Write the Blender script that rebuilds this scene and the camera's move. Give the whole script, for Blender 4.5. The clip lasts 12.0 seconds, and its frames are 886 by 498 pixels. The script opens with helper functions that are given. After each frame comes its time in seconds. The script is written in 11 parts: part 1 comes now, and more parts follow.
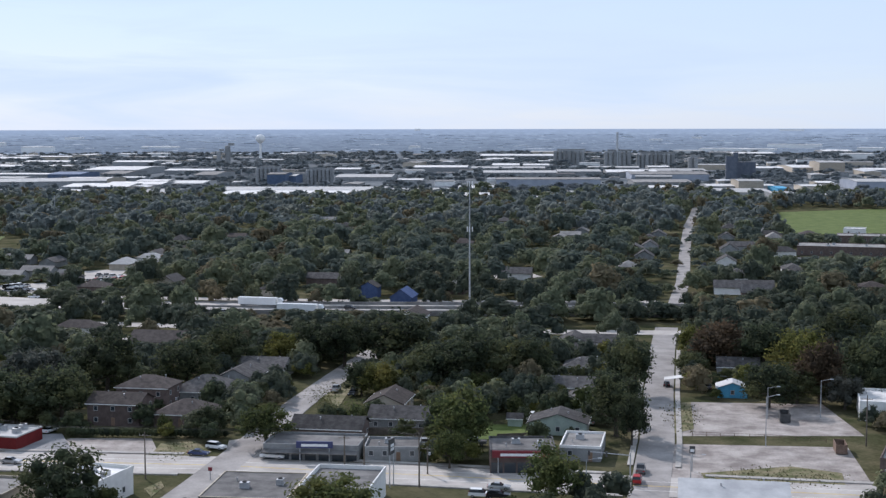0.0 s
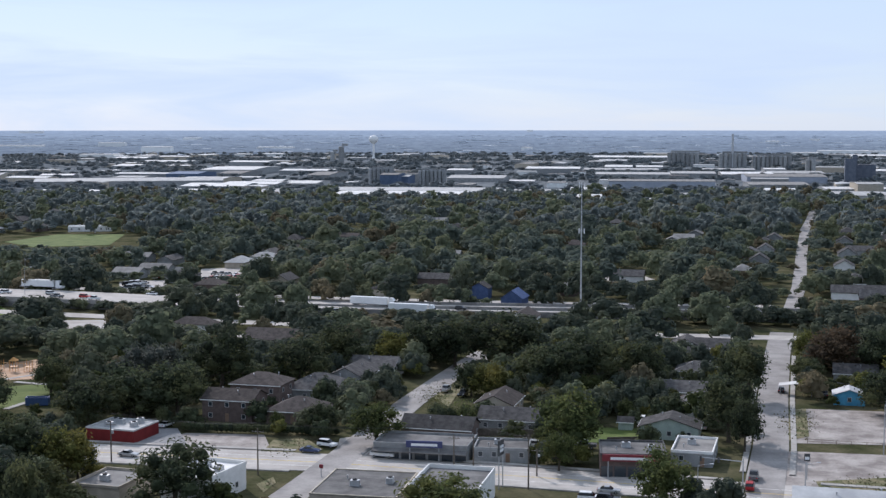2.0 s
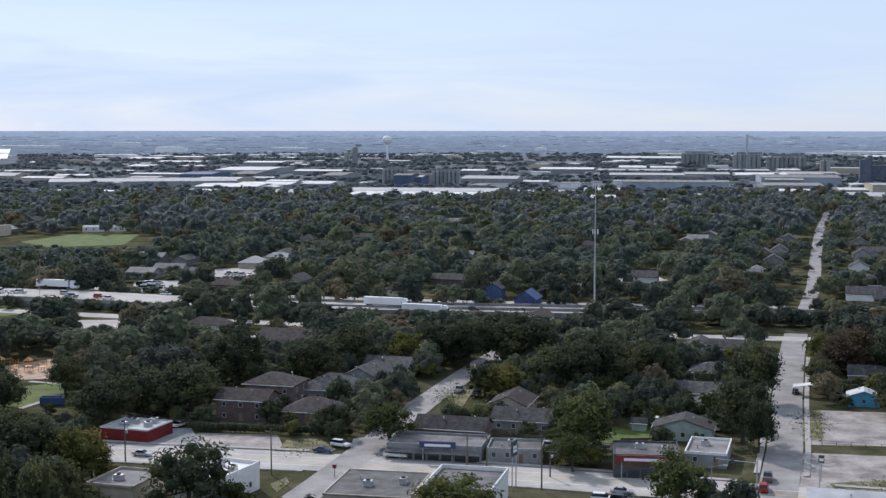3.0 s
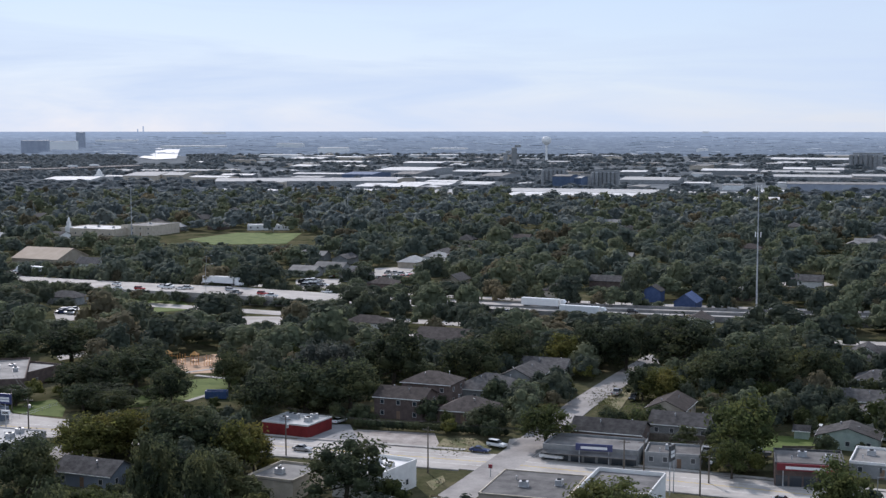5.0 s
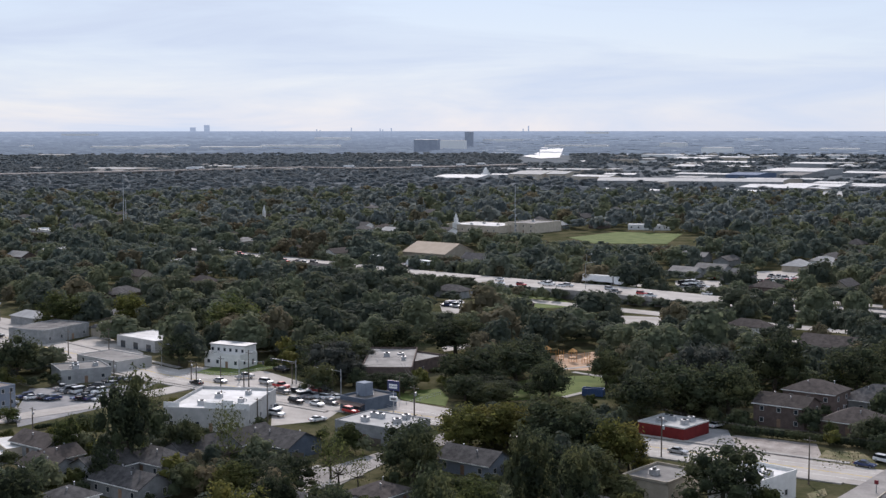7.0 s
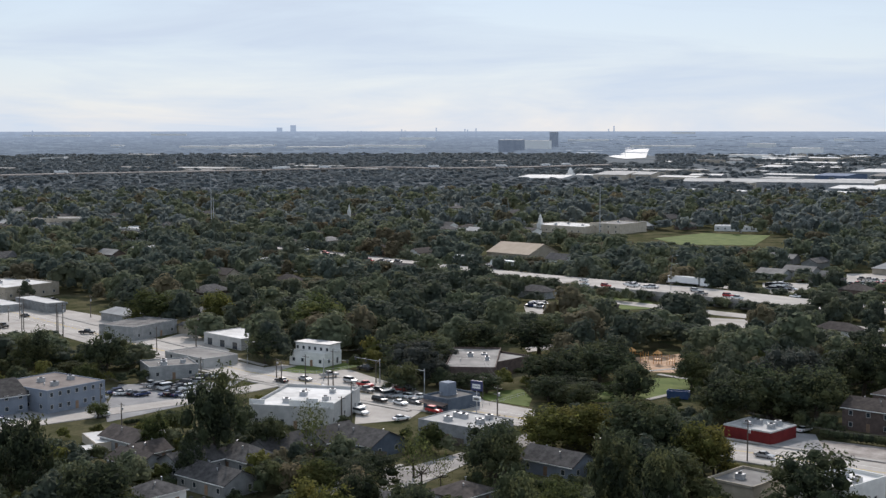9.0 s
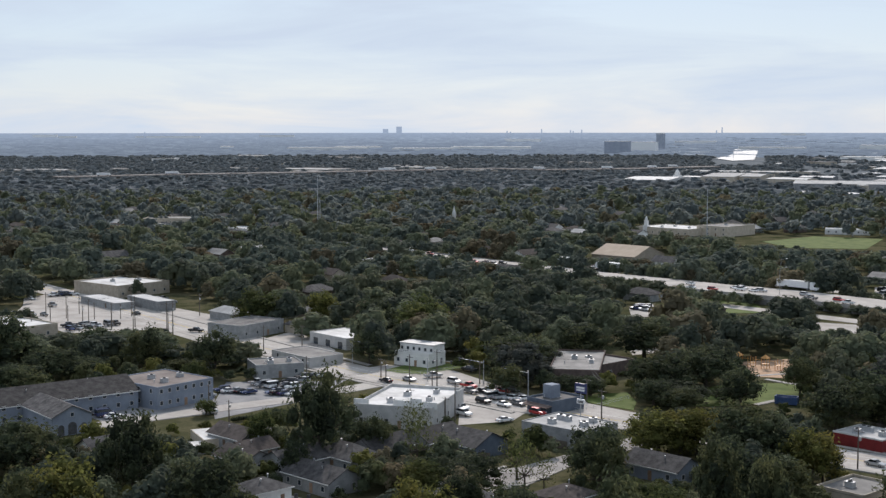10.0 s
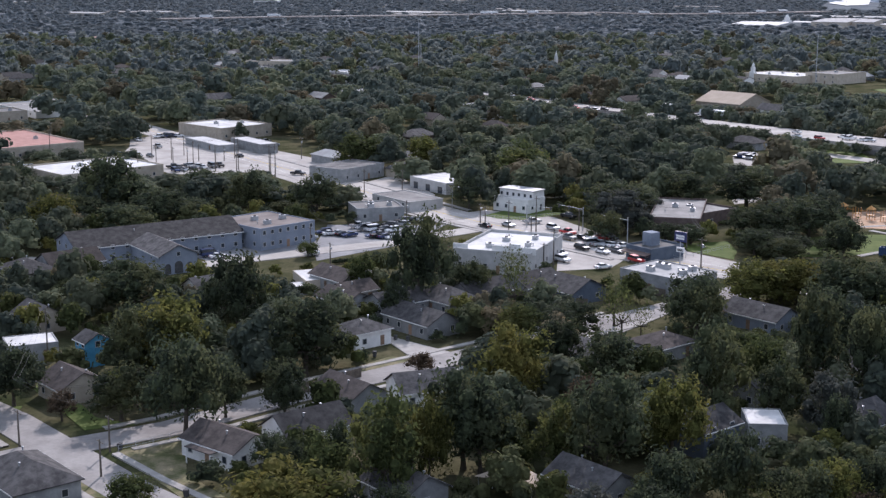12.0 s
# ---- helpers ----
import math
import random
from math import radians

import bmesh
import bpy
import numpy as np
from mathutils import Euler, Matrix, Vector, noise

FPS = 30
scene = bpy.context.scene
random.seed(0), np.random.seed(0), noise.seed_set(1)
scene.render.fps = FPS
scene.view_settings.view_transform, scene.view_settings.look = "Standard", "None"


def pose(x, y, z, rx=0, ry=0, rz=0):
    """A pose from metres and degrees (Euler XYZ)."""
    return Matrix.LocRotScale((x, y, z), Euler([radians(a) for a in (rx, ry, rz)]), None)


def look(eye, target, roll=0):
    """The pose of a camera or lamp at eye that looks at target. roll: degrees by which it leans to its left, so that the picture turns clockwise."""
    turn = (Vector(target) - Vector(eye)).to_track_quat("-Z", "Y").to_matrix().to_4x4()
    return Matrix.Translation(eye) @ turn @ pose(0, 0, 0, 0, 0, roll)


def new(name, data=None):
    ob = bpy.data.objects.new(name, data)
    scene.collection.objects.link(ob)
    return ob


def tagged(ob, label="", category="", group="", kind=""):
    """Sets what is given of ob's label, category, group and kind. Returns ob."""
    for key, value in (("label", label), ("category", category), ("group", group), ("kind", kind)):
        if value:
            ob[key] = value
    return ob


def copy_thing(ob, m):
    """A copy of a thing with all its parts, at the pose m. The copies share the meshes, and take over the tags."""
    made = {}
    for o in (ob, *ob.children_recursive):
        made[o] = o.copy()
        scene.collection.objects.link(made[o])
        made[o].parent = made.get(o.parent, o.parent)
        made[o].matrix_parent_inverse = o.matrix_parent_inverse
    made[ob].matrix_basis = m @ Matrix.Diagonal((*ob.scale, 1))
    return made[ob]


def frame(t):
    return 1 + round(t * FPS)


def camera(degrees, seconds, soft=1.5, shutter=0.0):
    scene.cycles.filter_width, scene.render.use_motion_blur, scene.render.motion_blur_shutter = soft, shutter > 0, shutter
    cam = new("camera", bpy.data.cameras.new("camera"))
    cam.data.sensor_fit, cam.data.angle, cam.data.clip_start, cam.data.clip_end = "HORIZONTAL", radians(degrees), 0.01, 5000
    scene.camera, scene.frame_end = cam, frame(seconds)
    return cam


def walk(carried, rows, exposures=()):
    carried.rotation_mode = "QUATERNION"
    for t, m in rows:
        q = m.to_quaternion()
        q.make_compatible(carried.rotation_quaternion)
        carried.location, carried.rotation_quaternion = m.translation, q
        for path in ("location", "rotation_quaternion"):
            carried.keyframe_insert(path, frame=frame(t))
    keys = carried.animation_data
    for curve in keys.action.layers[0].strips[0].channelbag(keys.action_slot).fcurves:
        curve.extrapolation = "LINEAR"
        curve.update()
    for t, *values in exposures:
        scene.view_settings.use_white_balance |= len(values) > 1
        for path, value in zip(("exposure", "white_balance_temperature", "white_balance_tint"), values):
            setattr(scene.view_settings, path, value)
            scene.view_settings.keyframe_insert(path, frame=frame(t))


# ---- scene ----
# ---- camera: a drone that hovers 75 m up and turns to its left, then tips down ----
EYE = (0.0, 0.0, 75.0)


def aim(yaw, pitch, roll):
    a, b = radians(yaw), radians(pitch)
    ahead = Vector((-math.sin(a) * math.cos(b), math.cos(a) * math.cos(b), math.sin(b)))
    return look(EYE, Vector(EYE) + ahead * 100, roll)


cam = camera(35.7, 12.0, soft=1.4)
PATH = [
    (0.0, 0.0, -5.24, -0.11), (0.5, 1.78, -5.22, -0.09), (1.0, 3.77, -5.21, -0.06), (1.5, 4.33, -5.20, -0.03),
    (2.0, 4.65, -5.19, 0.0), (2.5, 4.87, -5.17, 0.02), (2.7, 4.93, -5.17, 0.02), (4.3, 8.87, -5.15, 0.05),
    (4.5, 9.63, -5.15, 0.05), (5.0, 11.82, -5.14, 0.02), (5.5, 16.28, -5.13, -0.02), (6.0, 21.14, -5.12, 0.0),
    (6.5, 25.65, -5.16, -0.03), (6.7, 26.70, -5.16, -0.03), (8.3, 29.11, -5.16, 0.02), (8.5, 29.74, -5.16, 0.01), (9.0, 31.13, -5.15, -0.01),
    (9.5, 33.41, -5.12, -0.04), (10.0, 35.50, -5.09, -0.03), (10.5, 37.79, -4.40, -0.03), (11.0, 39.62, -3.12, -0.05),
    (11.2, 39.63, -3.12, -0.02), (11.5, 39.65, -5.07, 0.09), (11.6, 39.66, -6.20, 0.10), (11.8, 39.68, -8.90, 0.11),
    (11.9, 39.69, -10.20, 0.12), (12.0, 39.69, -11.52, 0.12),
]
walk(cam, [(t, aim(yaw, pitch, roll)) for t, yaw, pitch, roll in PATH],
     exposures=[(0, 0.32, 5980, 18), (2.5, 0.27, 5980, 18), (4.8, 0.23, 6030, 19), (5.5, 0.24, 6120, 20), (6, 0.27, 6130, 23), (6.5, 0.23, 6250, 22), (9.0, 0.20, 6480, 16), (10.5, 0.15, 6450, 16), (11.0, 0.0, 6380, 15), (11.5, -0.15, 6400, 15), (12, 0.47, 6000, 24)])

# ---- daylight: low autumn sun ahead and to the left, thin cirrus ----
SUN_AZ, SUN_EL = 30.0, 34.0  # degrees to the left of +y, and up
world = bpy.data.worlds.new("sky")
scene.world = world
world.use_nodes = True
wn, wl = world.node_tree.nodes, world.node_tree.links
bg = wn["Background"]
sky = wn.new("ShaderNodeTexSky")
sky.sky_type, sky.sun_disc = "NISHITA", False
sky.sun_elevation, sky.sun_rotation = radians(SUN_EL), radians(-SUN_AZ)
sky.air_density, sky.dust_density, sky.ozone_density = 1.0, 0.25, 3.0
geo = wn.new("ShaderNodeTexCoord")
stretch = wn.new("ShaderNodeMapping")
stretch.inputs["Scale"].default_value = (1.2, 2.2, 11.0)
stretch.inputs["Rotation"].default_value = (radians(3), radians(9), radians(25))
wl.new(geo.outputs["Generated"], stretch.inputs["Vector"])
cirrus = wn.new("ShaderNodeTexNoise")
cirrus.inputs["Scale"].default_value, cirrus.inputs["Detail"].default_value = 2.6, 9.0
cirrus.inputs["Roughness"].default_value, cirrus.inputs["Distortion"].default_value = 0.55, 0.5
wl.new(stretch.outputs["Vector"], cirrus.inputs["Vector"])
thin = wn.new("ShaderNodeMapRange")
for key, value in (("From Min", 0.42), ("From Max", 0.66), ("To Min", 0.72), ("To Max", 1.0)):
    thin.inputs[key].default_value = value
wl.new(cirrus.outputs["Fac"], thin.inputs["Value"])
veil = wn.new("ShaderNodeMixRGB")
veil.inputs["Color2"].default_value = (5.9, 7.05, 8.1, 1)
wl.new(thin.outputs["Result"], veil.inputs["Fac"])
wl.new(sky.outputs["Color"], veil.inputs["Color1"])
wl.new(veil.outputs["Color"], bg.inputs["Color"])
bg.inputs["Strength"].default_value = 0.09

sun_data = bpy.data.lights.new("sun", "SUN")
sun_data.energy, sun_data.angle, sun_data.color = 3.3, radians(0.6), (1.0, 0.95, 0.87)
sun = new("sun", sun_data)
sa, se = radians(SUN_AZ), radians(SUN_EL)
sun.matrix_world = look((-600 * math.sin(sa), 600 * math.cos(sa), 600 * math.tan(se)), (0, 0, 0))


# ---- materials ----
def material(name, c1, c2, rough=0.85, scale=1.0, fine=0.0, bump=0.0, spread=0.0, metal=0.0, coords="Object", spec=0.12, detail=5.0):
    """Two colours mixed by a coarse noise of that size, a fine noise for grain, and a change of tone from object to object."""
    m = bpy.data.materials.new(name)
    m.use_nodes = True
    n, l = m.node_tree.nodes, m.node_tree.links
    b = n["Principled BSDF"]
    b.inputs["Roughness"].default_value, b.inputs["Metallic"].default_value = rough, metal
    b.inputs["Specular IOR Level"].default_value = spec
    if coords == "World":
        src = n.new("ShaderNodeNewGeometry").outputs["Position"]
    else:
        src = n.new("ShaderNodeTexCoord").outputs["Object"]
    t = n.new("ShaderNodeTexNoise")
    t.inputs["Scale"].default_value, t.inputs["Detail"].default_value, t.inputs["Roughness"].default_value = scale, detail, 0.62
    l.new(src, t.inputs["Vector"])
    ramp = n.new("ShaderNodeValToRGB")
    ramp.color_ramp.elements[0].position, ramp.color_ramp.elements[1].position = 0.36, 0.64
    ramp.color_ramp.elements[0].color, ramp.color_ramp.elements[1].color = (*c1, 1), (*c2, 1)
    l.new(t.outputs["Fac"], ramp.inputs["Fac"])
    out = ramp.outputs["Color"]
    if fine:
        f = n.new("ShaderNodeTexNoise")
        f.inputs["Scale"].default_value, f.inputs["Detail"].default_value = scale * 14, 3
        l.new(src, f.inputs["Vector"])
        r = n.new("ShaderNodeMapRange")
        r.inputs["To Min"].default_value, r.inputs["To Max"].default_value = 1 - fine, 1 + fine
        l.new(f.outputs["Fac"], r.inputs["Value"])
        mul = n.new("ShaderNodeMixRGB")
        mul.blend_type, mul.inputs["Fac"].default_value = "MULTIPLY", 1
        l.new(out, mul.inputs["Color1"])
        l.new(r.outputs["Result"], mul.inputs["Color2"])
        out = mul.outputs["Color"]
    if spread:
        info = n.new("ShaderNodeObjectInfo")
        r = n.new("ShaderNodeMapRange")
        r.inputs["To Min"].default_value, r.inputs["To Max"].default_value = 1 - spread, 1 + spread
        l.new(info.outputs["Random"], r.inputs["Value"])
        hsv = n.new("ShaderNodeHueSaturation")
        l.new(r.outputs["Result"], hsv.inputs["Value"])
        l.new(out, hsv.inputs["Color"])
        out = hsv.outputs["Color"]
    l.new(out, b.inputs["Base Color"])
    if bump:
        bp = n.new("ShaderNodeBump")
        bp.inputs["Strength"].default_value, bp.inputs["Distance"].default_value = 0.5, bump
        l.new(t.outputs["Fac"], bp.inputs["Height"])
        l.new(bp.outputs["Normal"], b.inputs["Normal"])
    return m


def leaf_material(name, dark, light, warm, patch=0.09, grain=1.3, relief=0.9, through_light=0.44):
    """Foliage: tone by leaf, hue drifting from tree to tree, a little light let through."""
    m = bpy.data.materials.new(name)
    m.use_nodes = True
    n, l = m.node_tree.nodes, m.node_tree.links
    b = n["Principled BSDF"]
    b.inputs["Roughness"].default_value, b.inputs["Specular IOR Level"].default_value = 0.85, 0.06
    g = n.new("ShaderNodeNewGeometry")
    info = n.new("ShaderNodeObjectInfo")
    mix = n.new("ShaderNodeMixRGB")
    mix.inputs["Color1"].default_value, mix.inputs["Color2"].default_value = (*dark, 1), (*light, 1)
    l.new(g.outputs["Random Per Island"], mix.inputs["Fac"])
    t = n.new("ShaderNodeTexNoise")
    t.inputs["Scale"].default_value, t.inputs["Detail"].default_value = patch, 2
    l.new(g.outputs["Position"], t.inputs["Vector"])
    ramp = n.new("ShaderNodeValToRGB")
    ramp.color_ramp.elements[0].position, ramp.color_ramp.elements[1].position = 0.50, 0.66
    ramp.color_ramp.elements[0].color, ramp.color_ramp.elements[1].color = (0, 0, 0, 1), (1, 1, 1, 1)
    l.new(t.outputs["Fac"], ramp.inputs["Fac"])
    mix2 = n.new("ShaderNodeMixRGB")
    mix2.inputs["Color2"].default_value = (*warm, 1)
    half = n.new("ShaderNodeMath")
    half.operation, half.inputs[1].default_value = "MULTIPLY", 0.75
    l.new(ramp.outputs["Color"], half.inputs[0])
    l.new(half.outputs[0], mix2.inputs["Fac"])
    l.new(mix.outputs["Color"], mix2.inputs["Color1"])
    hsv = n.new("ShaderNodeHueSaturation")
    r = n.new("ShaderNodeMapRange")
    r.inputs["To Min"].default_value, r.inputs["To Max"].default_value = 0.75, 1.2
    l.new(info.outputs["Random"], r.inputs["Value"])
    # This noise also paints dark gaps and lit sprays into the leaf tone.
    f = n.new("ShaderNodeTexNoise")
    f.inputs["Scale"].default_value, f.inputs["Detail"].default_value = grain, 3
    l.new(g.outputs["Position"], f.inputs["Vector"])
    fr = n.new("ShaderNodeMapRange")
    for key, value in (("From Min", 0.3), ("From Max", 0.7), ("To Min", 0.72), ("To Max", 1.28)):
        fr.inputs[key].default_value = value
    l.new(f.outputs["Fac"], fr.inputs["Value"])
    both = n.new("ShaderNodeMath")
    both.operation = "MULTIPLY"
    l.new(r.outputs["Result"], both.inputs[0])
    l.new(fr.outputs["Result"], both.inputs[1])
    l.new(both.outputs[0], hsv.inputs["Value"])
    l.new(mix2.outputs["Color"], hsv.inputs["Color"])
    bp = n.new("ShaderNodeBump")
    bp.inputs["Strength"].default_value, bp.inputs["Distance"].default_value = relief, 0.6
    l.new(f.outputs["Fac"], bp.inputs["Height"])
    l.new(bp.outputs["Normal"], b.inputs["Normal"])
    l.new(hsv.outputs["Color"], b.inputs["Base Color"])
    tr = n.new("ShaderNodeBsdfTranslucent")
    l.new(hsv.outputs["Color"], tr.inputs["Color"])
    sh = n.new("ShaderNodeMixShader")
    sh.inputs["Fac"].default_value = through_light
    l.new(b.outputs["BSDF"], sh.inputs[1])
    l.new(tr.outputs["BSDF"], sh.inputs[2])
    l.new(sh.outputs["Shader"], n["Material Output"].inputs["Surface"])
    return m


def glass_material(name, tint):
    m = bpy.data.materials.new(name)
    m.use_nodes = True
    b = m.node_tree.nodes["Principled BSDF"]
    b.inputs["Base Color"].default_value, b.inputs["Roughness"].default_value = (*tint, 1), 0.06
    b.inputs["Specular IOR Level"].default_value = 0.6
    return m


M_LEAF = leaf_material("leaf_oak", (0.033, 0.042, 0.029), (0.080, 0.097, 0.052), (0.112, 0.116, 0.051))
M_LEAF_FRESH = leaf_material("leaf_fresh", (0.044, 0.056, 0.024), (0.105, 0.124, 0.046), (0.132, 0.132, 0.044))
M_LEAF_YELLOW = leaf_material("leaf_yellow", (0.060, 0.065, 0.021), (0.150, 0.153, 0.046), (0.190, 0.163, 0.048))
M_LEAF_BROWN = leaf_material("leaf_brown", (0.050, 0.039, 0.028), (0.105, 0.079, 0.052), (0.120, 0.084, 0.052))
M_LEAF_GREY = leaf_material("leaf_grey", (0.045, 0.051, 0.044), (0.100, 0.108, 0.092), (0.100, 0.099, 0.081))
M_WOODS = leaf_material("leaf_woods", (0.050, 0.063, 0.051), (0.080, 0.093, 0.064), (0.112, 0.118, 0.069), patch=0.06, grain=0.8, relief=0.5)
M_WOODS_LIGHT = leaf_material("leaf_woods_light", (0.108, 0.126, 0.081), (0.146, 0.164, 0.099), (0.174, 0.179, 0.099), patch=0.06, grain=0.7, relief=0.5)
M_WOODS_AUTUMN = leaf_material("leaf_woods_autumn", (0.110, 0.097, 0.064), (0.150, 0.133, 0.081), (0.170, 0.138, 0.083), patch=0.06, grain=0.7, relief=0.5)
# The haze of distance is put into the next three leaf colours, paler and bluer.
M_WOODS_HAZE_MID = leaf_material("leaf_haze_mid", (0.072, 0.091, 0.078), (0.100, 0.118, 0.094), (0.134, 0.144, 0.094), patch=0.05, grain=0.45, relief=0.4, through_light=0.48)
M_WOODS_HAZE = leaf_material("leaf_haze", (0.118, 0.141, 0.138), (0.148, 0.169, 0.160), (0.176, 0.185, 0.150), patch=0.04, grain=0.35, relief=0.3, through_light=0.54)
M_WOODS_HAZE_FAR = leaf_material("leaf_haze_far", (0.172, 0.201, 0.216), (0.188, 0.217, 0.230), (0.200, 0.219, 0.216), patch=0.012, grain=0.15, relief=0.1, through_light=0.62)
M_BARK = material("bark", (0.055, 0.045, 0.036), (0.12, 0.10, 0.08), 0.95, 1.5, 0.2)
M_GROUND = material("grass_and_soil", (0.040, 0.046, 0.022), (0.112, 0.100, 0.060), 0.95, 0.075, 0.4, coords="World", spec=0.0)
# Ground past 1.4 km, with distance haze mixed into its base colours.
M_PLAIN_HAZED = material("hazed_plain", (0.115, 0.130, 0.140), (0.190, 0.200, 0.205), 1.0, 0.012, 0.25, coords="World", spec=0.0)
M_LAWN = material("lawn", (0.066, 0.096, 0.024), (0.120, 0.148, 0.044), 0.95, 0.12, 0.2, coords="World")
M_DRYGRASS = material("dry_grass", (0.075, 0.085, 0.032), (0.230, 0.195, 0.120), 0.95, 0.28, 0.35, coords="World")
M_CONCRETE = material("road_concrete", (0.315, 0.290, 0.262), (0.435, 0.405, 0.370), 0.9, 0.10, 0.14, coords="World")
M_STREET = material("grey_street", (0.215, 0.200, 0.188), (0.320, 0.300, 0.280), 0.92, 0.12, 0.18, coords="World")
M_ASPHALT = material("worn_asphalt", (0.17, 0.17, 0.175), (0.29, 0.285, 0.28), 0.92, 0.09, 0.16, coords="World")
M_LOT = material("cracked_concrete", (0.185, 0.160, 0.145), (0.375, 0.340, 0.308), 0.92, 0.16, 0.28, coords="World")
M_WALK = material("pavement_concrete", (0.29, 0.272, 0.248), (0.39, 0.368, 0.338), 0.9, 0.3, 0.1, coords="World")
# Barrier concrete darkened so its colour stands for the shaded side.
M_BARRIER = material("shade_toned_barrier", (0.15, 0.145, 0.14), (0.24, 0.235, 0.225), 0.9, 0.3, 0.15, coords="World")
M_SAND = material("play_sand", (0.38, 0.25, 0.16), (0.50, 0.35, 0.24), 0.95, 0.3, 0.15, coords="World")
M_PAINT = material("lane_paint", (0.62, 0.61, 0.56), (0.75, 0.74, 0.70), 0.8, 0.4, 0.1, coords="World")
M_YELLOWPAINT = material("yellow_paint", (0.52, 0.36, 0.05), (0.62, 0.44, 0.08), 0.8, 0.4, 0.1, coords="World")
M_SHINGLE = material("roof_shingle", (0.045, 0.043, 0.043), (0.100, 0.095, 0.092), 0.95, 0.7, 0.25, 0.02, spread=0.35)
M_SHINGLE_BROWN = material("brown_shingle", (0.048, 0.041, 0.038), (0.090, 0.076, 0.069), 0.95, 0.7, 0.25, 0.02, spread=0.25)
M_ROOFWHITE = material("white_roof", (0.44, 0.43, 0.41), (0.66, 0.65, 0.63), 0.8, 0.14, 0.08, spread=0.08)
M_ROOFPALE = material("pale_membrane", (0.30, 0.295, 0.285), (0.42, 0.415, 0.40), 0.85, 0.16, 0.12, spread=0.1)
M_CAFEWALL = material("slate_blue_wall", (0.085, 0.105, 0.135), (0.125, 0.150, 0.185), 0.85, 0.4, 0.08)
# Far walls paled to blue-grey; the colour stands in for haze.
M_SLATE_HAZED = material("hazed_concrete", (0.28, 0.305, 0.35), (0.34, 0.365, 0.41), 0.9, 0.1, 0.1)
M_ROOFGREY = material("grey_membrane", (0.15, 0.145, 0.138), (0.26, 0.25, 0.235), 0.85, 0.16, 0.12, spread=0.2)
M_ROOFBROWN = material("brown_grey_membrane", (0.150, 0.128, 0.115), (0.225, 0.195, 0.178), 0.9, 0.16, 0.14)
M_TAR = material("gravel_roof", (0.095, 0.092, 0.090), (0.175, 0.168, 0.160), 0.95, 0.25, 0.25, spread=0.2)
M_METALROOF = material("metal_roof", (0.36, 0.36, 0.36), (0.50, 0.50, 0.49), 0.6, 0.2, 0.08, metal=0.1, spread=0.12)
M_TANROOF = material("tan_metal_roof", (0.40, 0.325, 0.25), (0.47, 0.385, 0.30), 0.85, 0.2, 0.08, spec=0.05)
M_PINKROOF = material("red_clay_roof", (0.33, 0.17, 0.14), (0.42, 0.235, 0.195), 0.8, 0.3, 0.1)
M_WALLWHITE = material("white_siding", (0.66, 0.65, 0.62), (0.78, 0.77, 0.74), 0.8, 0.5, 0.06, spread=0.08)
M_WALLPALE = material("dingy_white_wall", (0.40, 0.395, 0.38), (0.50, 0.49, 0.47), 0.85, 0.5, 0.08)
M_WALLGREY = material("grey_siding", (0.21, 0.215, 0.215), (0.31, 0.315, 0.31), 0.85, 0.5, 0.08, spread=0.2)
M_WALLTAN = material("tan_siding", (0.38, 0.33, 0.26), (0.48, 0.42, 0.34), 0.85, 0.5, 0.08, spread=0.2)
M_WALLBLUE = material("blue_siding", (0.052, 0.078, 0.160), (0.078, 0.110, 0.205), 0.8, 0.5, 0.08, spread=0.15)
M_SHEDBLUE = material("blue_metal_cladding", (0.085, 0.118, 0.185), (0.115, 0.155, 0.230), 0.8, 0.3, 0.08, spread=0.1)
M_WALLGREEN = material("green_siding", (0.27, 0.33, 0.29), (0.35, 0.41, 0.36), 0.8, 0.5, 0.08)
M_WALLTEAL = material("turquoise_siding", (0.07, 0.26, 0.42), (0.11, 0.36, 0.52), 0.8, 0.5, 0.08)
M_BRICK = material("red_brown_brick", (0.112, 0.084, 0.075), (0.165, 0.126, 0.110), 0.9, 0.8, 0.2, spread=0.15)
M_RED = material("red_painted_wall", (0.125, 0.018, 0.018), (0.175, 0.026, 0.025), 0.7, 0.4, 0.08)
M_STUCCOBLUE = material("pale_blue_stucco", (0.185, 0.212, 0.255), (0.245, 0.275, 0.320), 0.85, 0.3, 0.08)
M_TRIM = material("white_trim", (0.70, 0.69, 0.66), (0.80, 0.79, 0.77), 0.7, 1.0, 0.05)
M_MILL = material("mill_steel", (0.10, 0.115, 0.145), (0.15, 0.165, 0.195), 0.85, 0.2, 0.1)
M_DARKTRIM = material("dark_trim", (0.06, 0.06, 0.06), (0.10, 0.10, 0.10), 0.7, 1.0, 0.05)
M_WINDOW = glass_material("window_glass", (0.030, 0.040, 0.050))
M_DOOR = material("door_paint", (0.20, 0.13, 0.09), (0.28, 0.19, 0.13), 0.6, 1.0, 0.05, spread=0.4)
M_STEEL = material("galvanised_steel", (0.36, 0.37, 0.38), (0.48, 0.49, 0.50), 0.5, 0.6, 0.08, metal=0.5)
M_POLEWOOD = material("pole_wood", (0.10, 0.085, 0.07), (0.17, 0.145, 0.12), 0.95, 1.0, 0.2)
M_RUST = material("rusty_metal", (0.13, 0.09, 0.07), (0.24, 0.17, 0.13), 0.9, 0.8, 0.2)
